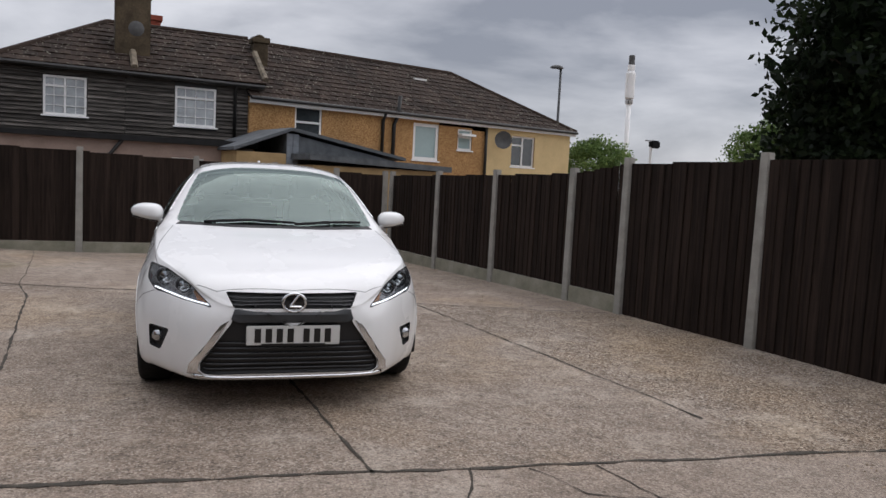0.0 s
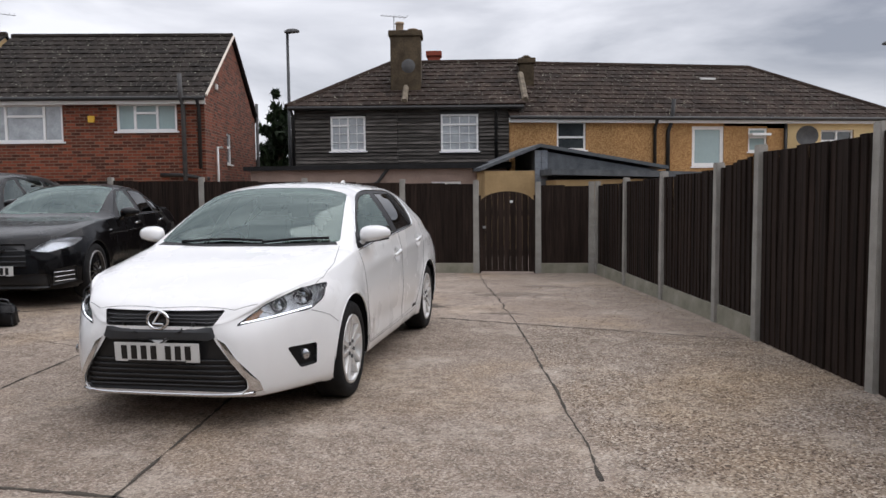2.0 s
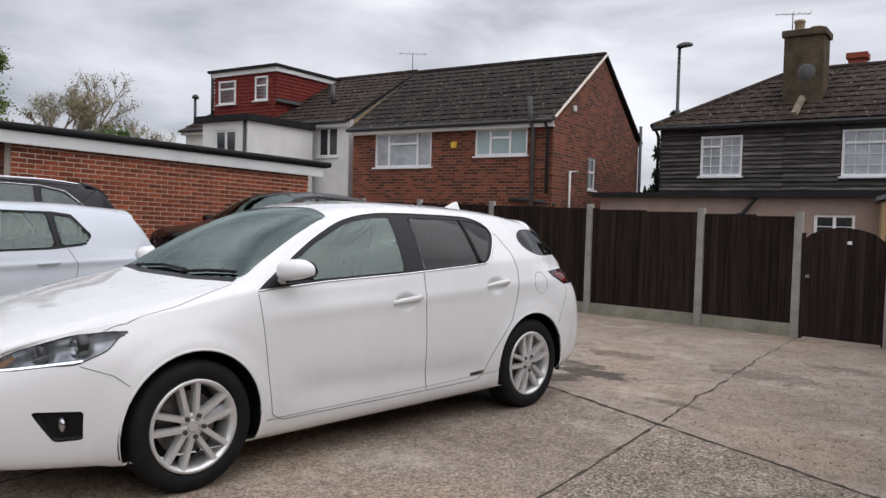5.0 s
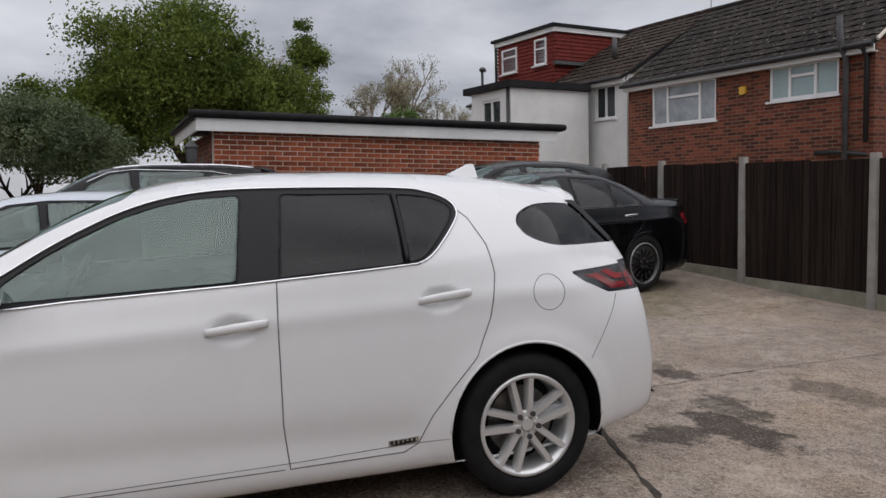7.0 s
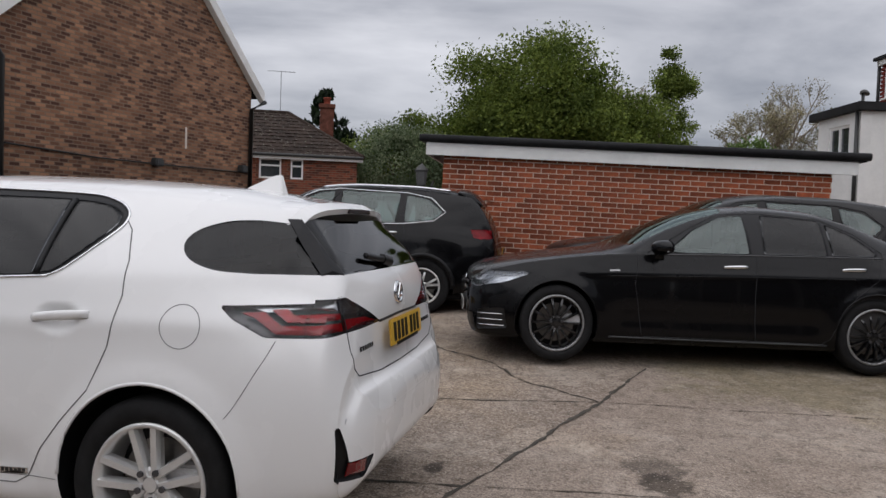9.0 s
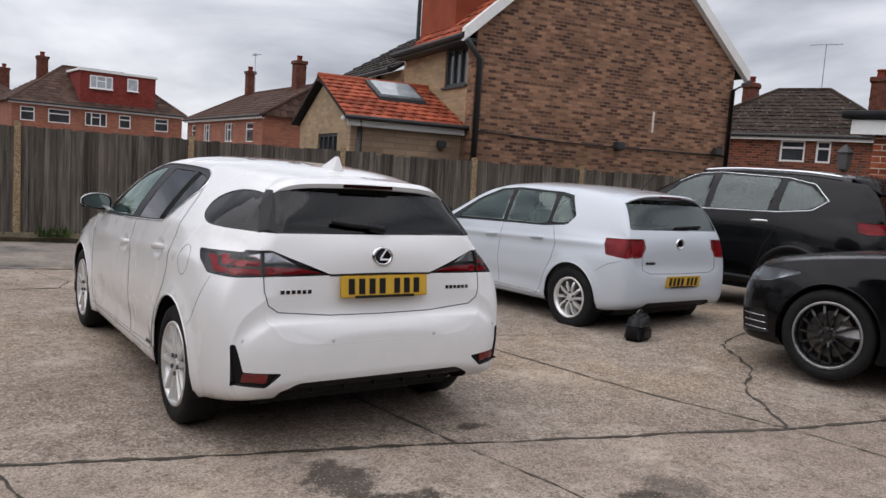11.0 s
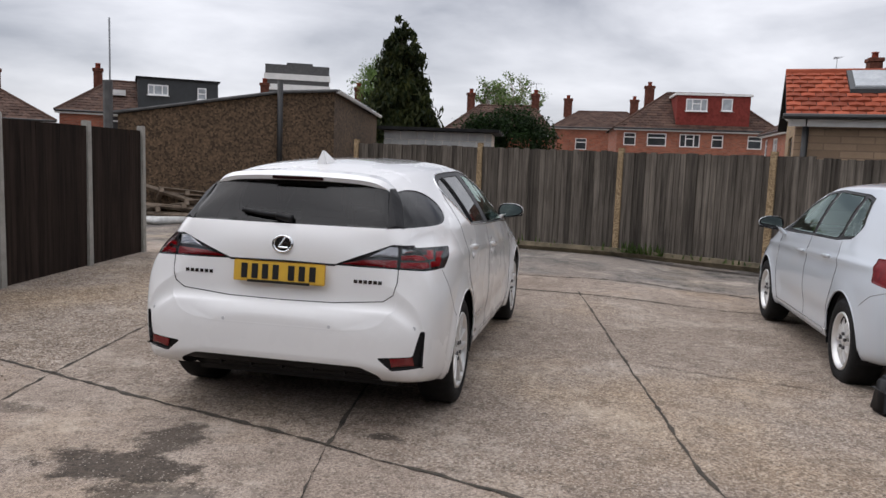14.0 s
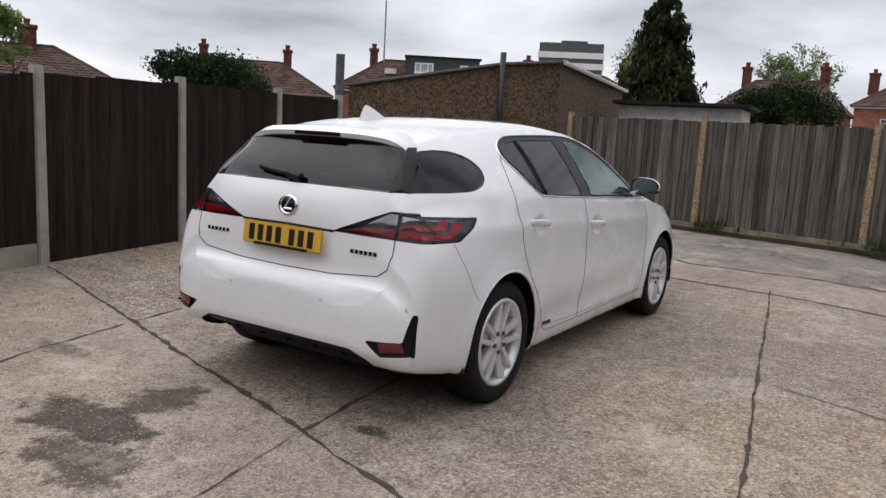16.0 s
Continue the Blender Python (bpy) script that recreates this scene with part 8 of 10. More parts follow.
hip_h = far_house("far_hipped_house", 1.23, -32.17, 180, 6.2, 6.0, 3.5, 5.2, M_BRICK_RED_FAR, M_TILE_FAR, "far house with brown hipped tile roof", [], hip=(1.5, 1.3), stacks=[(-5.2, 2.9, 4.6, 5.95, 0.45), (-1.2, 2.9, 4.6, 5.95, 0.45)], scale=0.848)
aerial(hip_h, -1.2, 2.9, 5.9, 6.6, 0.4)
mid_h = far_house("far_small_house", -4.2, -50.0, 180, 6.5, 7.0, 4.2, 5.5, M_BRICK_RED_FAR, M_TILE_FAR, "far house with brown roof between others", [(-5.0, -4.2, 2.6, 3.4)], hip=(1.5, 1.5), stacks=[(-1.0, 3.0, 5.0, 6.4, 0.6), (-5.8, 3.0, 5.0, 6.4, 0.6)])
lh = far_house("far_house_with_tiled_hip", 20.91, -22.09, 226, 7.4, 6.0, 2.85, 4.5, M_BRICK_RED_FAR, M_TILE_FAR, "far house with brown hipped roof and chimneys", [], hip=(1.4, 2.3), stacks=[(-2.0, 2.9, 3.9, 5.2, 0.42), (-6.3, 2.9, 3.7, 5.2, 0.42)], scale=0.886)
gh = far_house("far_house_with_grey_dormer", 16.66, -28.09, 214.5, 7.2, 6.0, 3.3, 4.95, M_BRICK_RED_FAR, M_TILE_FAR, "far brick house with dark grey flat dormer", [(-5.3, -4.3, 2.35, 3.1)], hip=(2.2, 0), stacks=[(-5.6, 3.0, 4.3, 5.55, 0.42)], scale=0.94)
part("dormer", box(-3.75, 0.02, 0.1, 5.2, 3.35, 4.98), M_LAMP_DARK, gh, "flat dormer clad in dark grey boards")
part("dormer_roof", box(-3.85, 0.12, 0.0, 5.3, 4.982, 5.06), M_FELT, gh)
window(gh, pose(0, 0.0, 0), -3.3, -2.35, 4.2, 4.7, cols=((0.3, ()), (0.4, ()), (0.3, ())), pane=M_PANE_PALE)
window(gh, pose(0, 0.0, 0), -0.98, -0.55, 4.1, 4.68, cols=((1.0, (0.5,)),), pane=M_PANE_PALE)
part("roof_light", prism([(-4.9, 4.15), (-4.3, 4.15), (-4.3, 4.42), (-4.9, 4.42)], 1.25, 1.7), M_FASCIA, gh)
bh = far_house("far_tiled_house", 10.3, -34.0, 200, 7.0, 6.0, 3.3, 4.6, M_BRICK_RED_FAR, M_TILE_FAR, "far house with brown tile roof and chimneys", [], hip=(2.2, 2.2), stacks=[(-1.2, 2.9, 4.0, 5.35, 0.45), (-6.4, 2.9, 3.8, 5.35, 0.45)])
eh = far_house("far_dark_roofed_house", 26.6, -15.0, 240, 9.0, 6.0, 2.6, 3.9, M_BRICK_RED_FAR, M_TILE_FAR, "far house with dark roof beyond the side fence", [], hip=(2.0, 2.0), stacks=[(-3.0, 2.6, 3.5, 4.7, 0.7)])
fh = far_house("far_brick_house", -21.03, -5.23, 112.8, 6.2, 6.5, 3.35, 5.05, M_BRICK_HOUSE, M_TILE_BROWN, "far brown brick house with hipped brown roof", [(-2.15, -1.75, 2.50, 3.15), (-3.15, -2.45, 2.50, 3.15)], hip=(2.3, 2.3), stacks=[(-0.9, 3.6, 4.2, 5.5, 0.5), (-5.0, 4.2, 4.2, 5.4, 0.5)])
aerial(fh, -2.6, 3.4, 4.9, 6.6, 0.5)
rt = far_house("far_red_terrace", -7.54, -18.88, 89.0, 11.7, 5.2, 4.0, 5.55, M_BRICK_RED_FAR, M_TILE_FAR, "far red brick terrace with dark brown roof", [(-10.9, -10.2, 2.75, 3.65), (-8.7, -7.5, 2.75, 3.65), (-5.2, -4.0, 2.75, 3.65), (-2.2, -1.2, 2.75, 3.65)], hip=(2.4, 0.3), stacks=[(-8.9, 2.5, 5.2, 6.75, 0.5), (-2.2, 2.5, 5.2, 6.75, 0.6)], scale=0.751)
aerial(rt, -8.2, 2.5, 5.5, 7.6, 0.4)
# tower block far away
flats = thing("tower_block", pose(25.0, -65.0, 0, 0, 0, 204), "far pale tower block with banded storeys", "tower block")
part("core", box(-6.0, 0.0, 0.3, 8.0, 0, 9.9), M_GREY_PIPE, flats)
for k in range(6):
    part("storey_band", box(-6.1, 0.1, 0.2, 8.1, 3.6 + 0.98 * k, 4.15 + 0.98 * k), M_WHITE_RENDER, flats)
part("plant_room", box(-4.0, -1.5, 2.0, 5.0, 9.9, 10.3), M_GREY_PIPE, flats)

# ---- pebbledashed garage, block shed and clutter beyond the street ----
peb = thing("pebbledash_garage", pose(0, 0, 0), "brown pebbledashed garage with low mono-pitch roof", "garage")
PA, PB, PC = (7.9, -7.9), (5.25, -9.65), (4.35, -10.55)
bm = bmesh.new()
for (xa, ya, za), (xb, yb, zb) in (((*PA, 2.12), (*PB, 2.72)), ((*PB, 2.72), (*PC, 2.86)), ((*PC, 2.86), (5.6, -17.8, 2.72))):
    dx, dy = xb - xa, yb - ya
    d = math.hypot(dx, dy)
    ox, oy = dy / d * -0.25, dx / d * 0.25
    vs = [bm.verts.new(p) for p in ((xa, ya, -0.2), (xb, yb, -0.2), (xb, yb, zb), (xa, ya, za), (xa + ox, ya + oy, -0.2), (xb + ox, yb + oy, -0.2), (xb + ox, yb + oy, zb), (xa + ox, ya + oy, za))]
    for q in ((0, 1, 2, 3), (7, 6, 5, 4), (3, 2, 6, 7), (1, 5, 6, 2), (0, 3, 7, 4)):
        bm.faces.new([vs[i] for i in q])
bmesh.ops.recalc_face_normals(bm, faces=bm.faces)
part("wall", bm, M_DASH_BROWN, peb, "brown pebbledash wall")
finish("roof", [(7.95, -7.8, 2.14), (5.2, -9.55, 2.76), (4.2, -10.5, 2.90), (5.45, -17.9, 2.78), (11.0, -15.5, 2.2)], [(0, 1, 2, 3, 4), (4, 3, 2, 1, 0)], M_FELT, peb)
part("verge", tube([(4.25, -10.5, 2.88), (5.5, -17.9, 2.76)], 0.05, 6), M_FASCIA, peb, "pale roof verge")
part("coping", tube([(7.95, -7.82, 2.15), (5.22, -9.57, 2.76), (4.27, -10.48, 2.89)], 0.035, 6), M_GREY_PIPE, peb)
pipe(peb, [(5.18, -9.52, 0.5), (5.18, -9.52, 2.98)], 0.065)
part("rust_strip", box(4.42, 4.60, -10.45, -10.38, 0.0, 1.1), M_RED_POT, peb)
tp = tagged(part("telegraph_post", tube([(7.9, -7.6, 0), (7.9, -7.6, 2.75)], 0.09, 8), M_GREY_PIPE, None), "stout grey timber post beside the garage", "post")
bs = thing("block_shed", pose(4.1, -13.6, 0, 0, 0, 186), "pale concrete block shed with felt roof", "shed")
part("core", box(0.02, 2.78, 0.03, 2.3, -0.2, 2.18), M_MORTAR, bs)
for r in range(3):
    for c in range(7):
        x0 = 0.44 * c - (0.22 if r % 2 else 0)
        a, b = max(0.0, x0), min(2.8, x0 + 0.425)
        if b - a > 0.1:
            part("block", box(a, b, 0.0, 0.1, 1.52 + 0.225 * r, 1.735 + 0.225 * r, 0.006), M_BLOCK, bs)
part("roof", box(-0.15, 3.0, -0.2, 2.5, 2.20, 2.28, 0.01), M_FELT, bs)
kerb = tagged(part("kerb", tube([(3.2, -7.98, 0.07), (0.6, -7.50, 0.07), (-1.8, -7.08, 0.07), (-4.0, -6.02, 0.07), (-6.0, -4.93, 0.07), (-8.4, -4.5, 0.07)], 0.075, 6), M_KERB, None), "low mossy kerb below the old fence", "kerb", kind="structure")
verge_v = []
r7 = np.random.RandomState(7)
n = 2600
u = r7.rand(n)
px = 3.1 - 9.4 * u
py = np.interp(-px, [-3.1, 1.8, 6.3], [-7.9, -7.05, -4.75]) + 0.12 - 0.26 * r7.rand(n)
patchy = (np.sin(px * 2.1) + np.sin(px * 5.3 + 1) > 0.7) | (r7.rand(n) < 0.06)
px, py = px[patchy], py[patchy]
hgt = 0.05 + 0.16 * r7.rand(len(px)) ** 2
a = r7.rand(len(px)) * 6.28
vs = np.stack([np.stack([px - 0.02 * np.cos(a), py - 0.02 * np.sin(a), 0 * px + 0.09], -1), np.stack([px + 0.02 * np.cos(a), py + 0.02 * np.sin(a), 0 * px + 0.09], -1), np.stack([px + 0.05 * np.sin(a), py + 0.05 * np.cos(a), 0.09 + hgt], -1)], 1).reshape(-1, 3)
tagged(finish("weeds", vs.tolist(), np.arange(len(vs)).reshape(-1, 3).tolist(), M_WEED), "weeds and grass along the foot of the fence", "weeds", kind="stuff")

M_SACK = plain("white_woven_sack", (0.62, 0.62, 0.60), 0.8, vary=0.15, scale=9, bump=0.4)
M_SACK_BLUE = plain("blue_striped_sack", (0.16, 0.25, 0.42), 0.8, vary=0.4, scale=14, bump=0.4)
M_OLD_WOOD = plain("old_pallet_wood", (0.21, 0.165, 0.125), 0.9, vary=0.3, scale=7, bump=0.3)


def sack(x, y, w, d, h, seed, material, label):
    bm = box(-w / 2, w / 2, -d / 2, d / 2, 0, h)
    bmesh.ops.subdivide_edges(bm, edges=bm.edges[:], cuts=5, use_grid_fill=True)
    for v in bm.verts:
        k = noise.noise(v.co * 3.1 + Vector((seed, 0, 0)))
        bulge = 1 + 0.16 * math.sin(math.pi * min(1, max(0, v.co.z / h)))
        v.co.x *= bulge * (1 + 0.10 * k)
        v.co.y *= bulge * (1 + 0.10 * k)
        if v.co.z > 0.02:
            v.co.z += 0.12 * h * k
    ob = part("bulk_bag", bm, material, None, smooth=True)
    ob.matrix_world = pose(x, y, ground_height(x, y), 0, 0, seed * 17)
    tagged(ob, label, "sack")


sack(5.25, -8.95, 0.75, 0.6, 0.62, 1, M_SACK, "full white woven builder's bag by the wall")
sack(4.35, -9.1, 0.55, 0.5, 0.5, 2, M_SACK, "white builder's bag by the wall")
sack(3.95, -9.25, 0.35, 0.4, 0.46, 3, M_SACK_BLUE, "blue and white striped builder's bag")
sack(6.9, -8.0, 0.8, 0.45, 0.14, 4, M_SACK, "slumped white plastic sheet on the ground")
sack(3.5, -9.6, 0.7, 0.4, 0.14, 5, M_SACK, "crumpled white plastic sheet on the ground")


def pallet(m, label):
    p = thing("pallet", m, label, "pallet", "broken pallets")
    for k in range(6):
        part("slat", box(-0.55, 0.55, -0.5 + 0.19 * k, -0.39 + 0.19 * k, 0.10, 0.122, 0.003), M_OLD_WOOD, p)
    for x in (-0.5, 0.0, 0.5):
        part("bearer", box(x - 0.045, x + 0.045, -0.5, 0.56, 0.0, 0.098, 0.004), M_OLD_WOOD, p)


pallet(pose(7.3, -8.35, 0.12, 12, 8, 34), "weathered broken wooden pallet lying by the wall")
pallet(pose(7.0, -8.75, 0.30, 28, -6, 40), "weathered wooden pallet leaning on others")
pallet(pose(6.35, -8.9, 0.05, 40, 4, 28), "weathered wooden pallet propped against the wall")
for k, (x0, y0, z0, x1, y1, z1) in enumerate(((7.6, -7.7, 0.2, 5.9, -8.6, 0.12), (7.4, -7.9, 0.35, 5.7, -8.9, 0.2), (7.5, -8.0, 0.75, 6.2, -8.7, 0.28), (4.3, -9.4, 0.35, 3.2, -10.2, 0.12), (4.0, -9.6, 0.2, 2.9, -10.0, 0.15))):
    tagged(part("plank", tube([(x0, y0, z0), (x1, y1, z1)], 0.055, 4), M_OLD_WOOD, None), "loose weathered plank in the heap", "plank", "loose planks")
lg = thing("lattice_panel", pose(4.35, -10.2, 0.1, -8, 0, 217), "old woven timber fence panel leaning on the wall", "fence panel")
for k in range(9):
    part("slat", box(-0.5, 0.5, -0.01, 0.012, 0.1 + 0.1 * k, 0.18 + 0.1 * k), M_OLD_WOOD, lg)
for x in (-0.5, 0.5):
    part("upright", box(x - 0.05, x + 0.05, -0.03, 0.05, 0, 1.1), M_OLD_WOOD, lg)

# ---- lamp posts and mast ----
def lamp_post(x, y, h, turn, label):
    t = thing("street_lamp", pose(x, y, 0, 0, 0, turn), label, "street lamp", "street lamps")
    part("pole", tube([(0, 0, -0.1), (0, 0, h * 0.3), (0, 0, h)], 0.075, 10, 0.045), M_LAMP_DARK, t, smooth=True)
    part("arm", tube([(0, 0, h - 0.02), (0.25, 0, h + 0.04)], 0.03, 8), M_LAMP_DARK, t, smooth=True)
    hd = bmesh.new()
    bmesh.ops.create_uvsphere(hd, u_segments=14, v_segments=8, radius=1.0)
    for v in hd.verts:
        v.co = Vector((0.16 + v.co.x * 0.27, v.co.y * 0.12, h + 0.03 + max(v.co.z, -0.25) * 0.11))
    part("head", hd, M_GREY_PIPE, t, smooth=True)
    return t


lamp_post(-7.0, 18.3, 6.62, 0, "dark street lamp rising between the houses")
lamp_post(12.7, 21.6, 6.0, 170, "dark street lamp behind the terrace")
lamp_post(-20.6, 9.9, 5.3, 150, "dark street lamp beyond the garage")
mast = thing("phone_mast", pose(18.6, 26.4, 0), "white phone mast with a thicker antenna drum", "mast")
part("pole", tube([(0, 0, 0), (0, 0, 5.9)], 0.11, 12), M_WHITE, mast, smooth=True)
part("drum", lathe([(5.4, 0.0), (5.45, 0.16), (5.7, 0.17), (5.75, 0.22), (6.9, 0.22), (7.0, 0.17), (7.3, 0.17), (7.3, 0.0)], 20, "z"), M_WHITE, mast, smooth=False)
for k in range(5):
    part("dark_band", lathe([(5.48 + 0.055 * k, 0.176), (5.505 + 0.055 * k, 0.176)], 20, "z"), M_TRIM, mast)
part("antenna_head", lathe([(7.3, 0.14), (7.75, 0.14), (7.78, 0.0)], 16, "z"), M_GREY_PIPE, mast)
cctv = thing("camera_post", pose(12.7, 14.7, 0), "thin post with a dark camera head", "camera post")
part("pole", tube([(0, 0, 0), (0, 0, 2.95)], 0.04, 8), M_WHITE, cctv)
part("camera_head", box(-0.05, 0.28, -0.1, 0.1, 2.72, 2.96, 0.04), M_TRIM, cctv)
part("arm", tube([(-0.2, 0, 2.95), (0.1, 0, 2.95)], 0.025, 6), M_STEEL, cctv)
ar = thing("tall_aerial_pole", pose(22.0, -27.5, 0), "thin tall aerial pole above far roofs", "aerial")
part("pole", tube([(0, 0, 0), (0, 0, 7.6)], 0.04, 6), M_STEEL, ar)

# ---- the arched gate in the back fence ----
gx0, gx1 = Vector((0.625, 7.15)), Vector((1.70, 7.16))
gd = (gx1 - gx0).length
gate = thing("garden_gate", pose(gx0.x, gx0.y, ground_height(gx0.x, gx0.y), 0, 0, math.degrees(math.atan2(gx1.y - gx0.y, gx1.x - gx0.x))), "dark timber gate with an arched top, closed", "gate")
n = 9
for k in range(n):
    x0, x1 = 0.065 + (gd - 0.13) * k / n, 0.065 + (gd - 0.13) * (k + 1) / n
    f = ((x0 + x1) / 2 - gd / 2) / (gd / 2 - 0.065)
    za, zb = [1.18 + 0.24 * math.sqrt(max(0, 1 - (((x - gd / 2) / (gd / 2 - 0.04)) ** 2))) for x in (x0, x1)]
    bm = prism([(x0 + 0.002, 0.03), (x1 - 0.002, 0.03), (x1 - 0.002, zb), (x0 + 0.002, za)], -0.035 + 0.004 * (k % 2), -0.012)
    part("board", bm, M_DARK_BOARD, gate)
for z in (0.3, 1.0):
    part("ledge", box(0.07, gd - 0.07, -0.011, 0.03, z, z + 0.1), M_DARK_BOARD, gate)
part("label_plate", box(gd * 0.55, gd * 0.55 + 0.05, -0.045, -0.037, 1.22, 1.26), M_WHITE, gate, "small white plate")
part("latch", box(0.12, 0.17, -0.06, -0.036, 0.78, 0.82), M_STEEL, gate)
for sx in (0.058, gd - 0.066):
    part("gate_post", box(sx - 0.012, sx + 0.02, -0.02, 0.05, 0, 1.35), M_DARK_BOARD, gate)

# ---- black case on the ground ----
case = thing("black_bag", pose(-3.47, 0.80, ground_height(-3.47, 0.80), 0, 0, 14), "small soft black bag with a carry handle on concrete", "bag")
bag = box(-0.13, 0.13, -0.085, 0.085, 0.0, 0.225)
for v in bag.verts:
    if v.co.z > 0.1:
        v.co.x *= 0.80
        v.co.y *= 0.72
        v.co.z += 0.02 * (v.co.x < 0)
bmesh.ops.bevel(bag, geom=bag.edges[:], offset=0.022, segments=3, affect="EDGES")
part("bag_body", bag, M_TRIM, case, smooth=True)
part("flap_seam", box(-0.122, 0.122, -0.083, 0.083, 0.140, 0.146), M_GRILLE_GREY, case)
part("front_pocket", box(-0.085, 0.085, 0.066, 0.098, 0.025, 0.115, 0.012), M_TRIM, case)
part("carry_handle", tube([(-0.055, 0, 0.225), (-0.045, 0, 0.262), (0.0, 0, 0.275), (0.045, 0, 0.262), (0.055, 0, 0.225)], 0.011, 8), M_GRILLE_GREY, case, smooth=True)


# ---- loose stones and litter on the ground ----
M_LOOSE = plain("loose_stone", (0.36, 0.285, 0.215), 0.9, vary=0.5, scale=30)


def litter(name, label, count, place, lo, hi, material, seed):
    """Small loose bits strewn on the yard, each an uneven eight-sided pebble."""
    r = np.random.RandomState(seed)
    x, y = place(r, count)
    size = lo + (hi - lo) * r.rand(count) ** 2.5
    dirs = np.array([(1, 0, 0), (0, 1, 0), (-1, 0, 0), (0, -1, 0), (0, 0, 0.75), (0, 0, -0.3)], float)
    turn = r.rand(count) * 6.28
    c, sn = np.cos(turn)[:, None], np.sin(turn)[:, None]
    d = dirs[None] * (0.6 + 0.7 * r.rand(count, 6))[..., None] * size[:, None, None]
    px, py = d[..., 0] * c - d[..., 1] * sn, d[..., 0] * sn + d[..., 1] * c
    z = np.array([ground_height(a, b) for a, b in zip(x, y)])
    v = np.stack([x[:, None] + px, y[:, None] + py, z[:, None] + 0.2 * size[:, None] + d[..., 2]], -1).reshape(-1, 3)
    f = np.array([(0, 1, 4), (1, 2, 4), (2, 3, 4), (3, 0, 4), (1, 0, 5), (2, 1, 5), (3, 2, 5), (0, 3, 5)])
    f = (f[None] + 6 * np.arange(count)[:, None, None]).reshape(-1, 3)
    tagged(finish(name, v.tolist(), f.tolist(), material), label, "gravel", kind="stuff")


def by_side_fence(r, n):
    y = -4.5 + 9.5 * r.rand(n)
    edge = np.interp(y, [-3.9, 1.0, 1.93, 5.3], [4.7, 3.9, 3.72, 3.03])
    return edge - 0.10 - 1.9 * r.rand(n) ** 1.7, y


def over_yard(r, n):
    return -4.0 + 8.0 * r.rand(n), -6.0 + 12.5 * r.rand(n)


litter("loose_gravel", "loose gravel and grit strewn along the side fence", 4200, by_side_fence, 0.003, 0.013, M_LOOSE, 51)
litter("scattered_grit", "scattered grit on the worn concrete yard", 2500, over_yard, 0.002, 0.008, M_LOOSE, 52)


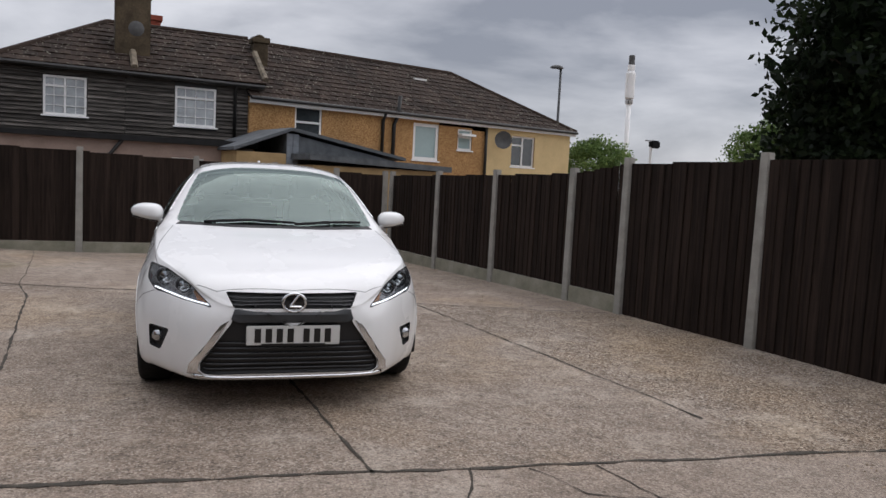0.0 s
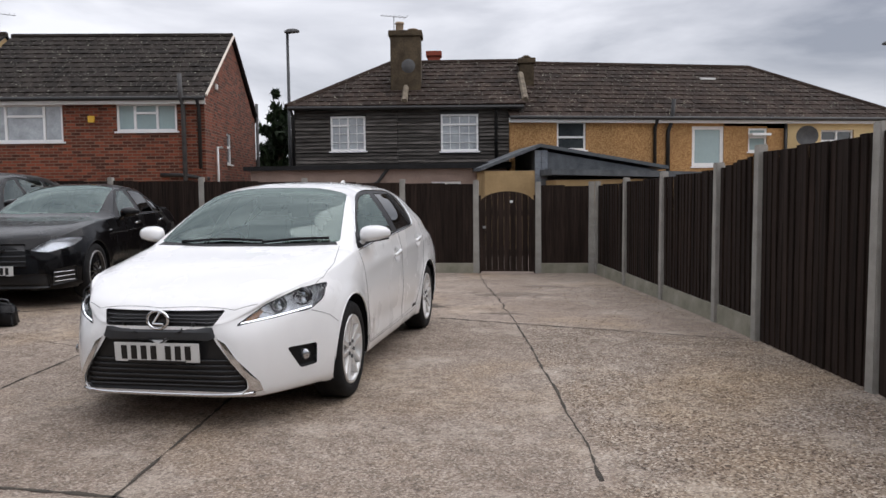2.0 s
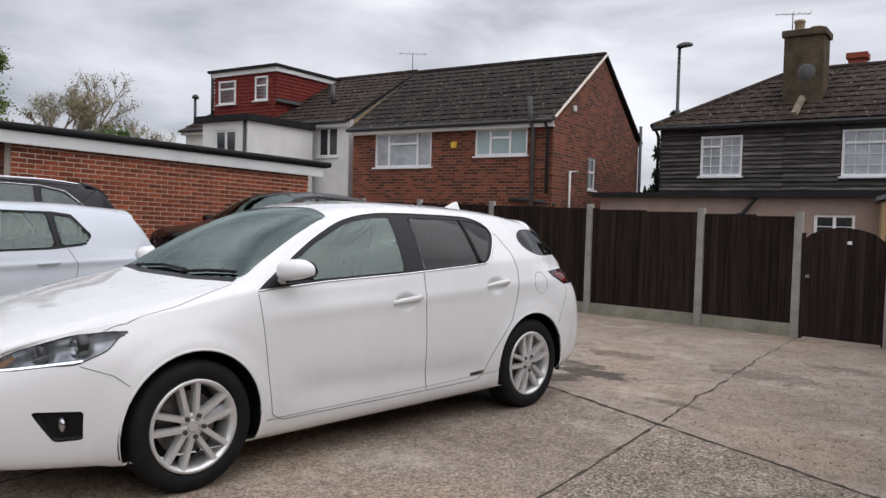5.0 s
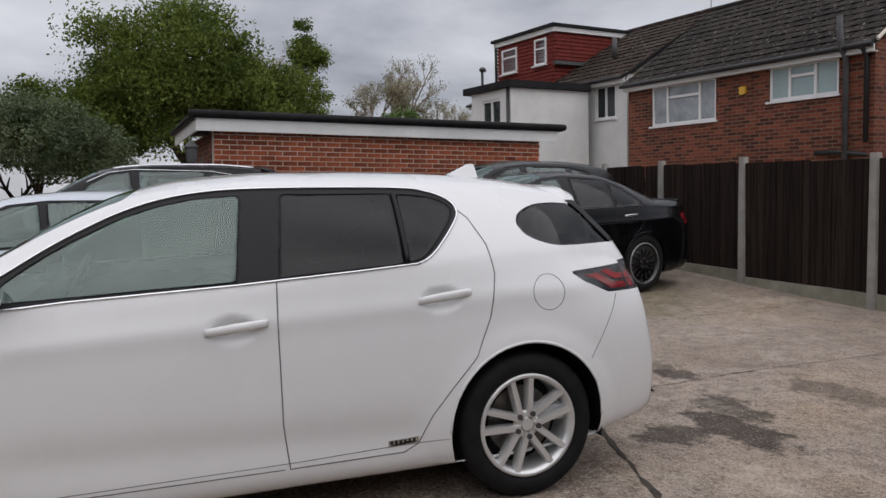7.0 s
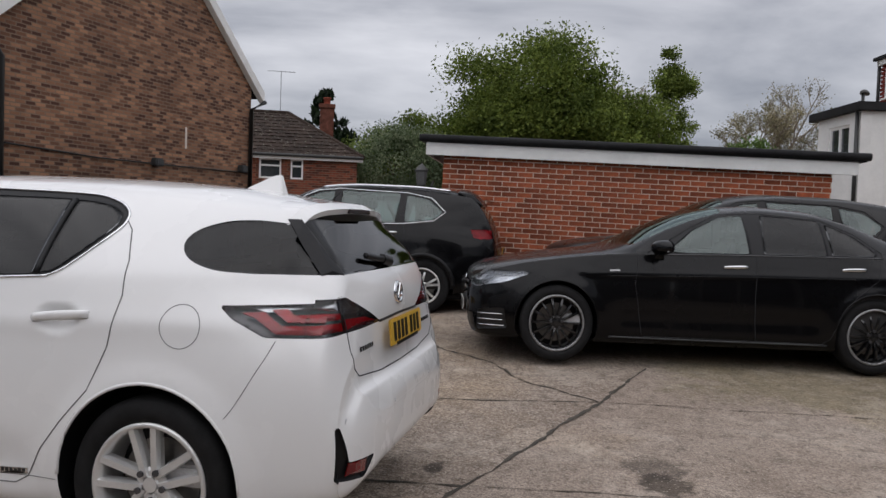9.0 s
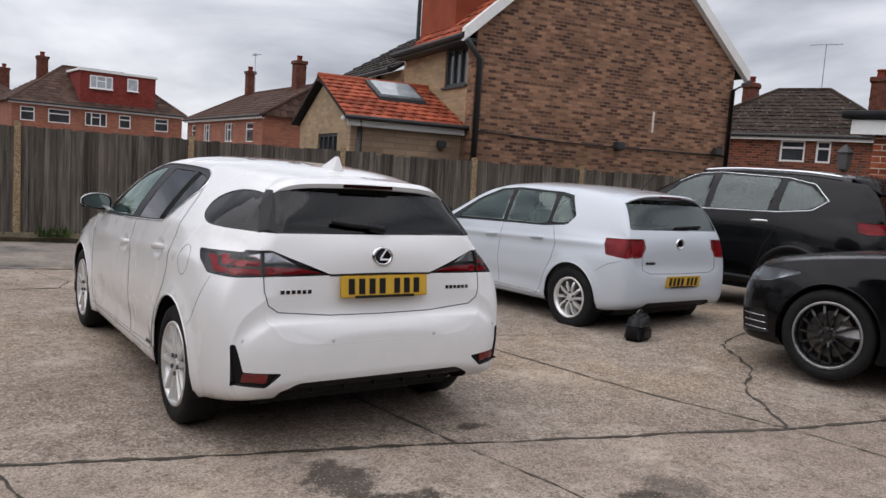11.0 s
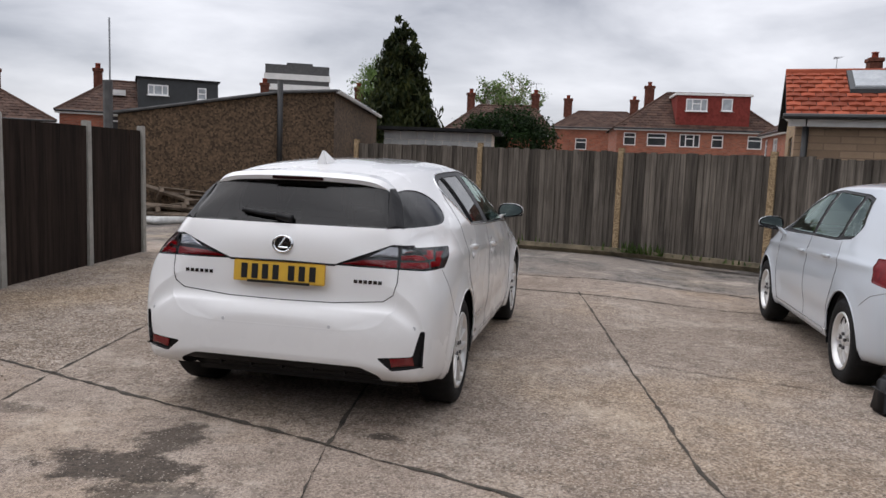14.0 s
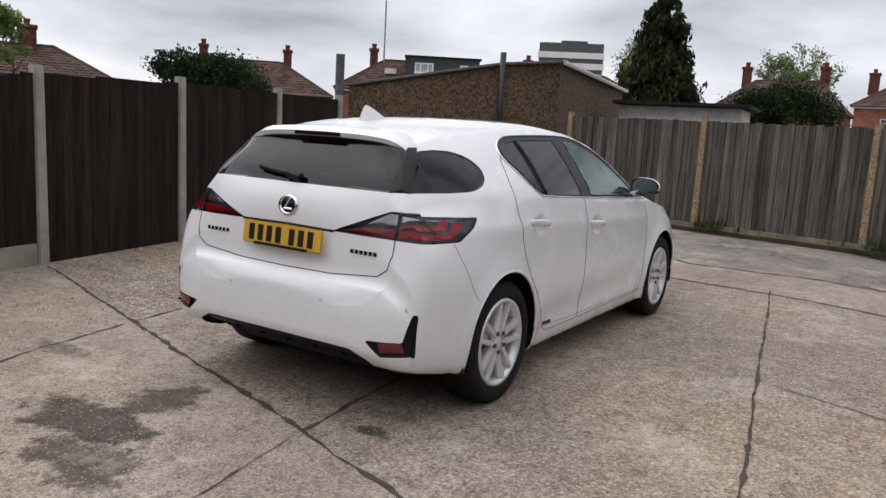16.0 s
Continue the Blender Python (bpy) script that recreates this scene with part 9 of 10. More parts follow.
# ---- the other cars ----
def parked_car(name, m, label, spec, paint, half, wheels, r_tyre, r_rim, style, z_hub, arch, side_clear, side_dark, screen, back, head, tail, tail_side, extras, glass_mat, dark_mat, belt_line, doors, handles, mirror, plate_front, plate_rear, seat_at, chrome_line=None, arch_trim=None, n=(240, 96), low_trim=None, surround=None, folds=((-0.8, 0.9, 0.44, 0.42, 0.09, -0.012),)):
    car = thing(name, m, label, "car")
    H = Hull(spec, *n)
    for yw in wheels:
        H.flare(yw, z_hub, arch, 0.10, 0.012)
    for line in folds:
        H.crease(*line)
    for yw in wheels:
        for s in (-1, 1):
            H.cut("gone", "x", circle(yw, z_hub + 0.005, arch, 56), s, lean=0.0)
        wheel_well(car, yw, z_hub, arch, half - 0.01)
    clear, dark, lampsf, lampsr, rest = [], [], [], [], []
    for s in (-1, 1):
        clear += [H.cut("w", "x", o, s) for o in side_clear]
        dark += [H.cut("w", "x", o, s) for o in side_dark]
    frames = [H.cut("s", "x", surround, s) for s in (-1, 1)] if surround else []
    ws = H.cut("windscreen", "z", screen, 1)
    rw = H.cut("rear_window", back[0], back[1], 1, lean=0.1)
    for o in head:
        lampsf += [H.cut("h", "y", q, -1, lean=0.03) for q in (o, mirrored(o))]
    for o in tail:
        lampsr += [H.cut("t", "y", q, 1, lean=0.30) for q in (o, mirrored(o))]
    for o in tail_side:
        lampsr += [H.cut("t", "x", o, s, lean=0.05) for s in (-1, 1)]
    for nm, view, o, side, mat, inset in extras:
        rest.append((H.cut(nm, view, o, side, lean=0.05), nm, mat, inset))
    H.measure()
    H.emit(0, "body", paint, car, "painted car body")
    y0, y1 = screen[0][1], spec["top"][-1][0] - 0.25
    H.lining(-1.0, y1, 0.28, belt_line[0][1] - 0.04, 0.055, M_CABIN, car, "door_lining")
    for i in clear:
        if i > 0:
            H.emit(i, "side_window", glass_mat, car, "side window glass", 0.003)
    for i in dark:
        if i > 0:
            H.emit(i, "rear_side_window", dark_mat, car, "tinted rear side glass", 0.003)
    for i in frames:
        if i > 0:
            H.emit(i, "window_surround", M_TRIM, car, "black window surround and pillars", 0.002)
    H.emit(ws, "windscreen", M_GLASS_SHADE, car, "windscreen", 0.003)
    if rw > 0:
        H.emit(rw, "rear_window", dark_mat if back[2] else glass_mat, car, "rear window", 0.003)
    for i in lampsf:
        if i > 0:
            hl = H.emit(i, "headlight", M_LENS, car, "clear headlight", 0.001)
            H.emit(i, "headlight_bowl", M_CLEAR_LAMP, hl, "", 0.05)
    for i in lampsr:
        if i > 0:
            H.emit(i, "tail_light", M_TAIL_RED, car, "red tail light", 0.002)
    for i, nm, mat, inset in rest:
        if i > 0:
            H.emit(i, nm, mat, car, "", inset)
    seam = M_SEAM if paint in (M_CAR_BLACK, M_CAR_BROWNBLACK) else M_SEAM_PALE
    for s in (-1, 1):
        for line in doors:
            H.seam("door_gap", "x", line, s, seam, car, 0.003)
        H.seam("window_trim", "x", belt_line, s, chrome_line or M_TRIM, car, 0.006, 0.001)
        for a in handles:
            door_handle(car, H, *a, s, paint if chrome_line is None else M_CHROME if paint is M_CAR_BLACK else paint)
        if mirror:
            mirror_pod(car, s * mirror[0], mirror[1], mirror[2], s, paint)
        for yw in wheels:
            wheel(car, s * (half - 0.012), yw, z_hub, s, r_tyre, r_rim, style)
            H.seam("arch_lip", "x", [(yw + (arch + 0.004) * math.cos(a), z_hub + 0.005 + (arch + 0.004) * math.sin(a)) for a in np.linspace(0.02, math.pi - 0.02, 24)], s, arch_trim or paint, car, 0.03 if arch_trim else 0.008, -0.004, 2)
        if low_trim:
            H.seam("sill_trim", "x", low_trim[0], s, low_trim[1], car, low_trim[2], 0.0)
    if plate_front:
        bar_plate(car, plate_front, 0.52, 0.111, M_PLATE_W, 9)
    if plate_rear:
        bar_plate(car, plate_rear, 0.52, 0.111, M_PLATE_Y, 10)
    part("underbody", box(-half + 0.25, half - 0.25, spec["top"][0][0] + 0.3, spec["top"][-1][0] - 0.3, 0.18, 0.25, 0.02), M_TRIM, car)
    seats(car, *seat_at)
    return car, H


# pale silver hatchback: its wheels stand at y = -1.275 and 1.275
polo_spec = dict(
    top=[(-2.10, 0.50), (-2.097, 0.62), (-2.07, 0.70), (-1.98, 0.765), (-1.7, 0.86), (-1.25, 0.965), (-1.10, 0.995), (-0.9, 1.10), (-0.5, 1.31), (-0.3, 1.385), (0.0, 1.435), (0.4, 1.452), (0.9, 1.445), (1.35, 1.415), (1.60, 1.375), (1.66, 1.335), (1.83, 1.06), (1.87, 0.99), (1.905, 0.86), (1.915, 0.70), (1.935, 0.62), (1.955, 0.55), (1.958, 0.46)],
    low=[(-2.10, 0.50), (-2.095, 0.36), (-2.06, 0.25), (-1.95, 0.205), (-1.6, 0.20), (1.4, 0.215), (1.75, 0.25), (1.9, 0.30), (1.95, 0.38), (1.958, 0.46)],
    wide=[(-2.10, 0.12), (-2.09, 0.42), (-2.04, 0.60), (-1.93, 0.735), (-1.7, 0.825), (-1.275, 0.868), (-0.8, 0.858), (0.8, 0.868), (1.275, 0.876), (1.6, 0.862), (1.8, 0.825), (1.90, 0.755), (1.94, 0.62), (1.955, 0.40), (1.958, 0.2)],
    belt=[(-2.1, 0.60), (-1.9, 0.73), (-1.5, 0.86), (-1.0, 0.935), (0.0, 0.965), (0.8, 0.985), (1.2, 1.00), (1.6, 0.985), (1.85, 0.93), (1.958, 0.50)],
    tuck=[(-2.1, 0.1), (-1.5, 0.10), (-1.0, 0.06), (0.0, 0.045), (0.9, 0.055), (1.4, 0.09), (1.8, 0.10), (1.958, 0.05)],
    edge_z=[(-2.1, 0.62), (-1.9, 0.75), (-1.25, 0.95), (-1.10, 0.98), (-0.9, 1.07), (-0.5, 1.26), (-0.3, 1.325), (0.0, 1.375), (0.4, 1.39), (0.9, 1.382), (1.35, 1.35), (1.6, 1.315), (1.66, 1.285), (1.83, 1.04), (1.9, 0.84), (1.958, 0.5)],
    edge_w=[(-2.1, 0.3), (-1.9, 0.55), (-1.25, 0.70), (-1.1, 0.69), (-0.5, 0.63), (-0.2, 0.605), (0.5, 0.595), (1.3, 0.595), (1.6, 0.60), (1.83, 0.66), (1.9, 0.68), (1.958, 0.3)],
)
polo, HPolo = parked_car(
    "silver_hatchback_car", pose(-4.20, -1.30, -0.035, 0.6, 0, 0.6), "pale silver five-door hatchback parked on concrete", polo_spec, M_CAR_SILVER, 0.874, (-1.275, 1.275), 0.312, 0.205, "ten", 0.312, 0.350,
    [rounded([(-0.72, 0.985), (0.13, 1.00), (0.10, 1.345), (-0.12, 1.325), (-0.42, 1.215)], 0.02), rounded([(0.20, 1.00), (0.80, 1.015), (0.84, 1.05), (0.80, 1.335), (0.17, 1.355)], 0.02), rounded([(0.90, 1.03), (1.12, 1.05), (1.17, 1.12), (1.02, 1.30), (0.87, 1.33)], 0.04)], [],
    rounded([(-0.63, -1.03), (-0.3, -1.08), (0.3, -1.08), (0.63, -1.03), (0.53, -0.34), (0.3, -0.28), (-0.3, -0.28), (-0.53, -0.34)], 0.04),
    ("y", rounded([(-0.665, 1.035), (0.665, 1.035), (0.575, 1.325), (-0.575, 1.325)], 0.03), True),
    [rounded([(0.45, 0.62), (0.74, 0.68), (0.77, 0.77), (0.60, 0.74)], 0.02)],
    [rounded([(0.50, 0.87), (0.57, 0.775), (0.84, 0.765), (0.84, 0.950), (0.52, 0.955)], 0.015)], [rounded([(1.64, 0.945), (1.69, 0.79), (1.90, 0.765), (1.90, 0.950)], 0.012)],
    [("rear_bumper_trim", "y", rounded([(-0.55, 0.25), (0.55, 0.25), (0.48, 0.345), (-0.48, 0.345)], 0.02), 1, M_TRIM, 0.01), ("front_grille", "y", rounded([(-0.42, 0.60), (0.42, 0.60), (0.40, 0.68), (-0.40, 0.68)], 0.02), -1, M_GRILLE, 0.02), ("front_intake", "y", rounded([(-0.5, 0.25), (0.5, 0.25), (0.45, 0.42), (-0.45, 0.42)], 0.02), -1, M_GRILLE, 0.02)],
    M_GLASS_CLEAR, M_GLASS_GREY, [(-0.92, 0.955), (0.1, 0.985), (0.8, 1.0), (1.1, 1.03)],
    [[(-0.88, 0.93), (-0.86, 0.5), (-0.80, 0.28)], [(0.16, 0.98), (0.15, 0.6), (0.18, 0.27)], [(0.95, 1.0), (1.03, 0.85), (1.0, 0.68), (0.90, 0.5), (0.82, 0.32), (0.75, 0.27), (0.18, 0.27), (-0.78, 0.27)]],
    [(-0.10, 0.10, 0.835, 0.845), (0.66, 0.86, 0.86, 0.87)], (0.955, -0.78, 1.02), None, pose(0, 1.972, 0.548, 8, 0, 180), (-0.05, 0.75, 0.42, 0.93, 0.66, M_SEAT_PALE), None, None, (240, 96), ([(-0.85, 0.30), (0.0, 0.305), (0.85, 0.31)], M_CHROME, 0.004),
    [(-0.92, 0.955), (0.1, 0.985), (0.8, 1.0), (1.13, 1.035), (1.20, 1.12), (1.04, 1.325), (0.87, 1.35), (0.17, 1.372), (-0.14, 1.345), (-0.45, 1.225)], ((-0.8, 0.95, 0.42, 0.40, 0.085, -0.014), (-1.75, 1.75, 0.80, 0.885, 0.022, 0.011), (-1.75, 1.75, 0.74, 0.82, 0.05, -0.006)))
sp = bmesh.new()
rows = []
for x in np.linspace(-0.585, 0.585, 31):
    k = abs(x) / 0.585
    top = HPolo.on("z", x * 0.985, 1.50, 1)[0].z
    yy, zz = 1.735 - 0.055 * k ** 3, top - 0.022 - 0.030 * k ** 4
    rows.append([sp.verts.new(p) for p in ((x, 1.50, top + 0.002), (x, yy - 0.03, zz + 0.006), (x, yy, zz - 0.008), (x, yy - 0.008, zz - 0.022), (x, 1.56, zz - 0.045), (x, 1.50, top - 0.03))])
for a, b in zip(rows, rows[1:]):
    for j in range(6):
        sp.faces.new((a[j], b[j], b[(j + 1) % 6], a[(j + 1) % 6]))
sp.faces.new(rows[0])
sp.faces.new(rows[-1][::-1])
bmesh.ops.recalc_face_normals(sp, faces=sp.faces)
lip = part("roof_spoiler", sp, M_CAR_SILVER, polo, "silver roof spoiler")
part("brake_light", box(-0.17, 0.17, 1.722, 1.735, HPolo.on("z", 0, 1.5, 1)[0].z - 0.044, HPolo.on("z", 0, 1.5, 1)[0].z - 0.030, 0.003), M_RED_DARK, lip)
HPolo.seam("rear_wiper", "y", [(0.02, 1.055), (-0.2, 1.065), (-0.38, 1.07)], 1, M_TRIM, polo, 0.014, 0.012)
part("aerial_rod", tube([(0.0, 1.35, 1.41), (0.0, 1.55, 1.60)], 0.006, 6), M_TRIM, polo)
hb_, nb_ = HPolo.on("y", 0.0, 0.905, 1)
bd = lathe([(0.0, 0.058), (0.012, 0.055), (0.012, 0.046), (0.002, 0.044)], 28, "y")
bmesh.ops.translate(bd, verts=bd.verts, vec=hb_)
part("badge_ring", bd, M_CHROME, polo, smooth=True)
bd = lathe([(0.004, 0.045), (0.005, 0.0)], 24, "y")
bmesh.ops.translate(bd, verts=bd.verts, vec=hb_)
part("badge_ground", bd, M_GLOSS_BLACK, polo, smooth=True)
for k in range(4):
    HPolo.patch("badge_bar", "y", [(0.50 - 0.035 * k, 0.712), (0.475 - 0.035 * k, 0.712), (0.475 - 0.035 * k, 0.735), (0.50 - 0.035 * k, 0.735)], 1, M_TRIM, polo, 0.001, 0.003)
for s in (-1, 1):
    HPolo.seam("tailgate_gap", "y", [(s * 0.50, 0.96), (s * 0.56, 0.76), (s * 0.55, 0.66), (s * 0.45, 0.625), (0.0, 0.62)], 1, M_SEAM_PALE, polo, 0.0028)
    HPolo.seam("bumper_gap", "x", [(1.60, 0.62), (1.72, 0.70), (1.86, 0.745)], s, M_SEAM_PALE, polo, 0.0022)

# black saloon: its wheels stand at y = -1.42 and 1.42
merc_spec = dict(
    top=[(-2.21, 0.50), (-2.208, 0.62), (-2.18, 0.72), (-2.08, 0.785), (-1.8, 0.855), (-1.3, 0.935), (-0.95, 0.985), (-0.80, 1.025), (-0.4, 1.225), (-0.1, 1.345), (0.15, 1.405), (0.5, 1.432), (0.9, 1.415), (1.25, 1.345), (1.6, 1.215), (1.85, 1.115), (2.0, 1.085), (2.2, 1.075), (2.36, 1.06), (2.40, 0.98), (2.435, 0.78), (2.46, 0.65), (2.475, 0.52), (2.478, 0.45)],
    low=[(-2.21, 0.50), (-2.205, 0.34), (-2.18, 0.22), (-2.05, 0.165), (-1.6, 0.16), (1.6, 0.17), (2.1, 0.20), (2.38, 0.26), (2.465, 0.36), (2.478, 0.45)],
    wide=[(-2.21, 0.15), (-2.20, 0.42), (-2.15, 0.60), (-2.03, 0.745), (-1.8, 0.845), (-1.42, 0.895), (-0.9, 0.886), (0.6, 0.888), (1.42, 0.902), (1.8, 0.885), (2.15, 0.83), (2.34, 0.745), (2.44, 0.58), (2.472, 0.32), (2.478, 0.12)],
    belt=[(-2.2, 0.62), (-2.0, 0.745), (-1.42, 0.875), (-0.9, 0.935), (0.0, 0.965), (0.9, 0.985), (1.5, 0.995), (2.0, 0.985), (2.3, 0.95), (2.42, 0.80), (2.478, 0.5)],
    tuck=[(-2.2, 0.1), (-1.4, 0.09), (-0.9, 0.055), (0.2, 0.05), (1.2, 0.075), (1.8, 0.12), (2.2, 0.10), (2.478, 0.05)],
    edge_z=[(-2.2, 0.64), (-2.0, 0.775), (-1.3, 0.915), (-0.95, 0.965), (-0.80, 1.0), (-0.4, 1.17), (-0.1, 1.28), (0.15, 1.335), (0.5, 1.362), (0.9, 1.345), (1.25, 1.28), (1.6, 1.165), (1.85, 1.085), (2.2, 1.06), (2.36, 1.03), (2.42, 0.85), (2.478, 0.5)],
    edge_w=[(-2.2, 0.3), (-2.0, 0.6), (-1.3, 0.72), (-0.9, 0.72), (-0.4, 0.645), (0.1, 0.585), (0.6, 0.57), (1.1, 0.575), (1.6, 0.60), (1.85, 0.62), (2.2, 0.62), (2.36, 0.58), (2.478, 0.2)],
)
merc, HMerc = parked_car(
    "black_saloon_car", pose(-4.70, 3.69, 0.068, -0.8, 0, 12.5) @ Matrix.Diagonal((1, 1, 1.03, 1)), "glossy black four-door saloon with black alloy wheels", merc_spec, M_CAR_BLACK, 0.898, (-1.42, 1.42), 0.332, 0.245, "black", 0.332, 0.362,
    [rounded([(-0.46, 0.985), (0.28, 1.000), (0.27, 1.335), (0.06, 1.31), (-0.20, 1.185)], 0.02)], [rounded([(0.41, 1.005), (0.98, 1.015), (0.98, 1.315), (0.44, 1.345)], 0.02), rounded([(1.03, 1.018), (1.42, 1.025), (1.44, 1.06), (1.28, 1.19), (1.03, 1.295)], 0.02)],
    rounded([(-0.655, -0.74), (-0.3, -0.80), (0.3, -0.80), (0.655, -0.74), (0.535, 0.10), (0.3, 0.16), (-0.3, 0.16), (-0.535, 0.10)], 0.04),
    ("z", rounded([(-0.54, 1.15), (0.54, 1.15), (0.58, 1.80), (-0.58, 1.80)], 0.05), True),
    [rounded([(0.42, 0.62), (0.62, 0.60), (0.80, 0.66), (0.835, 0.765), (0.62, 0.745)], 0.03)],
    [rounded([(0.42, 0.80), (0.80, 0.78), (0.80, 0.92), (0.45, 0.93)], 0.03)], [rounded([(2.12, 0.90), (2.2, 0.82), (2.42, 0.80), (2.42, 0.93)], 0.03)],
    [("front_grille", "y", rounded([(-0.40, 0.45), (0.40, 0.45), (0.37, 0.70), (-0.37, 0.70)], 0.03), -1, M_GRILLE, 0.03), ("front_intake", "y", rounded([(-0.62, 0.20), (0.62, 0.20), (0.60, 0.36), (-0.60, 0.36)], 0.02), -1, M_GRILLE, 0.03), ("side_intake", "y", rounded([(0.64, 0.22), (0.82, 0.26), (0.82, 0.44), (0.66, 0.40)], 0.02), -1, M_GRILLE, 0.03), ("side_intake", "y", mirrored(rounded([(0.64, 0.22), (0.82, 0.26), (0.82, 0.44), (0.66, 0.40)], 0.02)), -1, M_GRILLE, 0.03)],
    M_GLASS_GREY, M_GLASS_DARK, [(-0.66, 0.955), (0.0, 0.978), (0.9, 1.0), (1.5, 1.012)],
    [[(-0.72, 0.94), (-0.74, 0.7), (-0.66, 0.26)], [(0.34, 0.985), (0.33, 0.6), (0.36, 0.25)], [(1.48, 1.0), (1.42, 0.82), (1.22, 0.66), (1.10, 0.5), (1.02, 0.3), (0.95, 0.25), (-0.64, 0.25)]],
    [(0.04, 0.26, 0.875, 0.885), (1.10, 1.32, 0.895, 0.905)], (0.985, -0.52, 1.02), pose(0, -2.225, 0.40, 0, 0, 0), None, (0.12, 0.98, 0.40, 0.93, 0.68), M_GLOSS_BLACK, None, (240, 96), ([(-0.95, 0.235), (0.0, 0.235), (1.0, 0.24)], M_GRILLE_GREY, 0.008),
    [(-0.66, 0.957), (0.0, 0.980), (0.9, 1.002), (1.50, 1.014), (1.50, 1.06), (1.29, 1.215), (1.0, 1.325), (0.44, 1.36), (0.05, 1.335), (-0.22, 1.205)], ((-0.95, 1.0, 0.40, 0.42, 0.09, -0.016), (-1.3, 2.1, 0.78, 0.85, 0.03, 0.010)))
for s in (-1, 1):
    HMerc.patch("wing_badge", "x", [(-0.97, 0.800), (-0.88, 0.805), (-0.88, 0.818), (-0.97, 0.813)], s, M_ALLOY_GREY, merc, 0.001, 0.003, label="small silver wing badge")
    HMerc.seam("shoulder_crease", "x", [(-1.0, 0.76), (0.2, 0.80), (1.3, 0.825)], s, M_CAR_BLACK, merc, 0.006, -0.003)
    for zz in (0.27, 0.32, 0.37):
        HMerc.seam("intake_bar", "y", [(s * 0.66, zz), (s * 0.74, zz + 0.005), (s * 0.81, zz + 0.01)], -1, M_CHROME, merc, 0.005, -0.004)
for zz in (0.50, 0.56, 0.62):
    HMerc.seam("grille_bar", "y", [(-0.39, zz), (0, zz), (0.39, zz)], -1, M_GRILLE_GREY, merc, 0.010, -0.01)
HMerc.seam("grille_star_ring", "y", circle(0.0, 0.58, 0.085, 28), -1, M_CHROME, merc, 0.010, -0.004, 2, True)
HMerc.seam("boot_spoiler", "z", [(-0.60, 2.30), (-0.3, 2.345), (0.3, 2.345), (0.60, 2.30)], 1, M_CAR_BLACK, merc, 0.016, 0.012)

# the two dark sport utility cars share one shape
suv_spec = dict(
    top=[(-2.25, 0.60), (-2.247, 0.80), (-2.22, 0.92), (-2.1, 0.985), (-1.7, 1.06), (-1.15, 1.12), (-1.0, 1.15), (-0.8, 1.27), (-0.4, 1.50), (-0.2, 1.585), (0.1, 1.64), (0.5, 1.665), (1.1, 1.655), (1.6, 1.615), (1.92, 1.555), (2.0, 1.48), (2.18, 1.20), (2.23, 1.10), (2.27, 0.90), (2.30, 0.75), (2.325, 0.62), (2.33, 0.52)],
    low=[(-2.25, 0.60), (-2.245, 0.42), (-2.20, 0.30), (-2.05, 0.24), (-1.6, 0.235), (1.6, 0.245), (2.1, 0.29), (2.27, 0.36), (2.325, 0.45), (2.33, 0.52)],
    wide=[(-2.25, 0.15), (-2.24, 0.48), (-2.18, 0.66), (-2.06, 0.79), (-1.8, 0.885), (-1.36, 0.930), (-0.8, 0.915), (0.8, 0.918), (1.36, 0.935), (1.75, 0.905), (2.05, 0.84), (2.22, 0.74), (2.30, 0.56), (2.326, 0.3), (2.33, 0.1)],
    belt=[(-2.25, 0.72), (-2.0, 0.93), (-1.36, 1.03), (-0.9, 1.075), (0.0, 1.10), (0.9, 1.13), (1.6, 1.145), (2.0, 1.11), (2.25, 0.96), (2.33, 0.56)],
    tuck=[(-2.25, 0.1), (-1.4, 0.10), (-0.9, 0.06), (0.2, 0.055), (1.2, 0.07), (1.8, 0.11), (2.1, 0.12), (2.33, 0.05)],
    edge_z=[(-2.25, 0.74), (-2.0, 0.965), (-1.15, 1.095), (-1.0, 1.125), (-0.8, 1.22), (-0.4, 1.43), (-0.2, 1.51), (0.1, 1.565), (0.5, 1.59), (1.1, 1.58), (1.6, 1.54), (1.92, 1.49), (2.0, 1.43), (2.18, 1.17), (2.27, 0.86), (2.33, 0.56)],
    edge_w=[(-2.25, 0.3), (-2.0, 0.66), (-1.15, 0.755), (-1.0, 0.74), (-0.4, 0.655), (0.1, 0.615), (0.6, 0.605), (1.4, 0.595), (1.92, 0.575), (2.18, 0.64), (2.27, 0.66), (2.33, 0.2)],
)
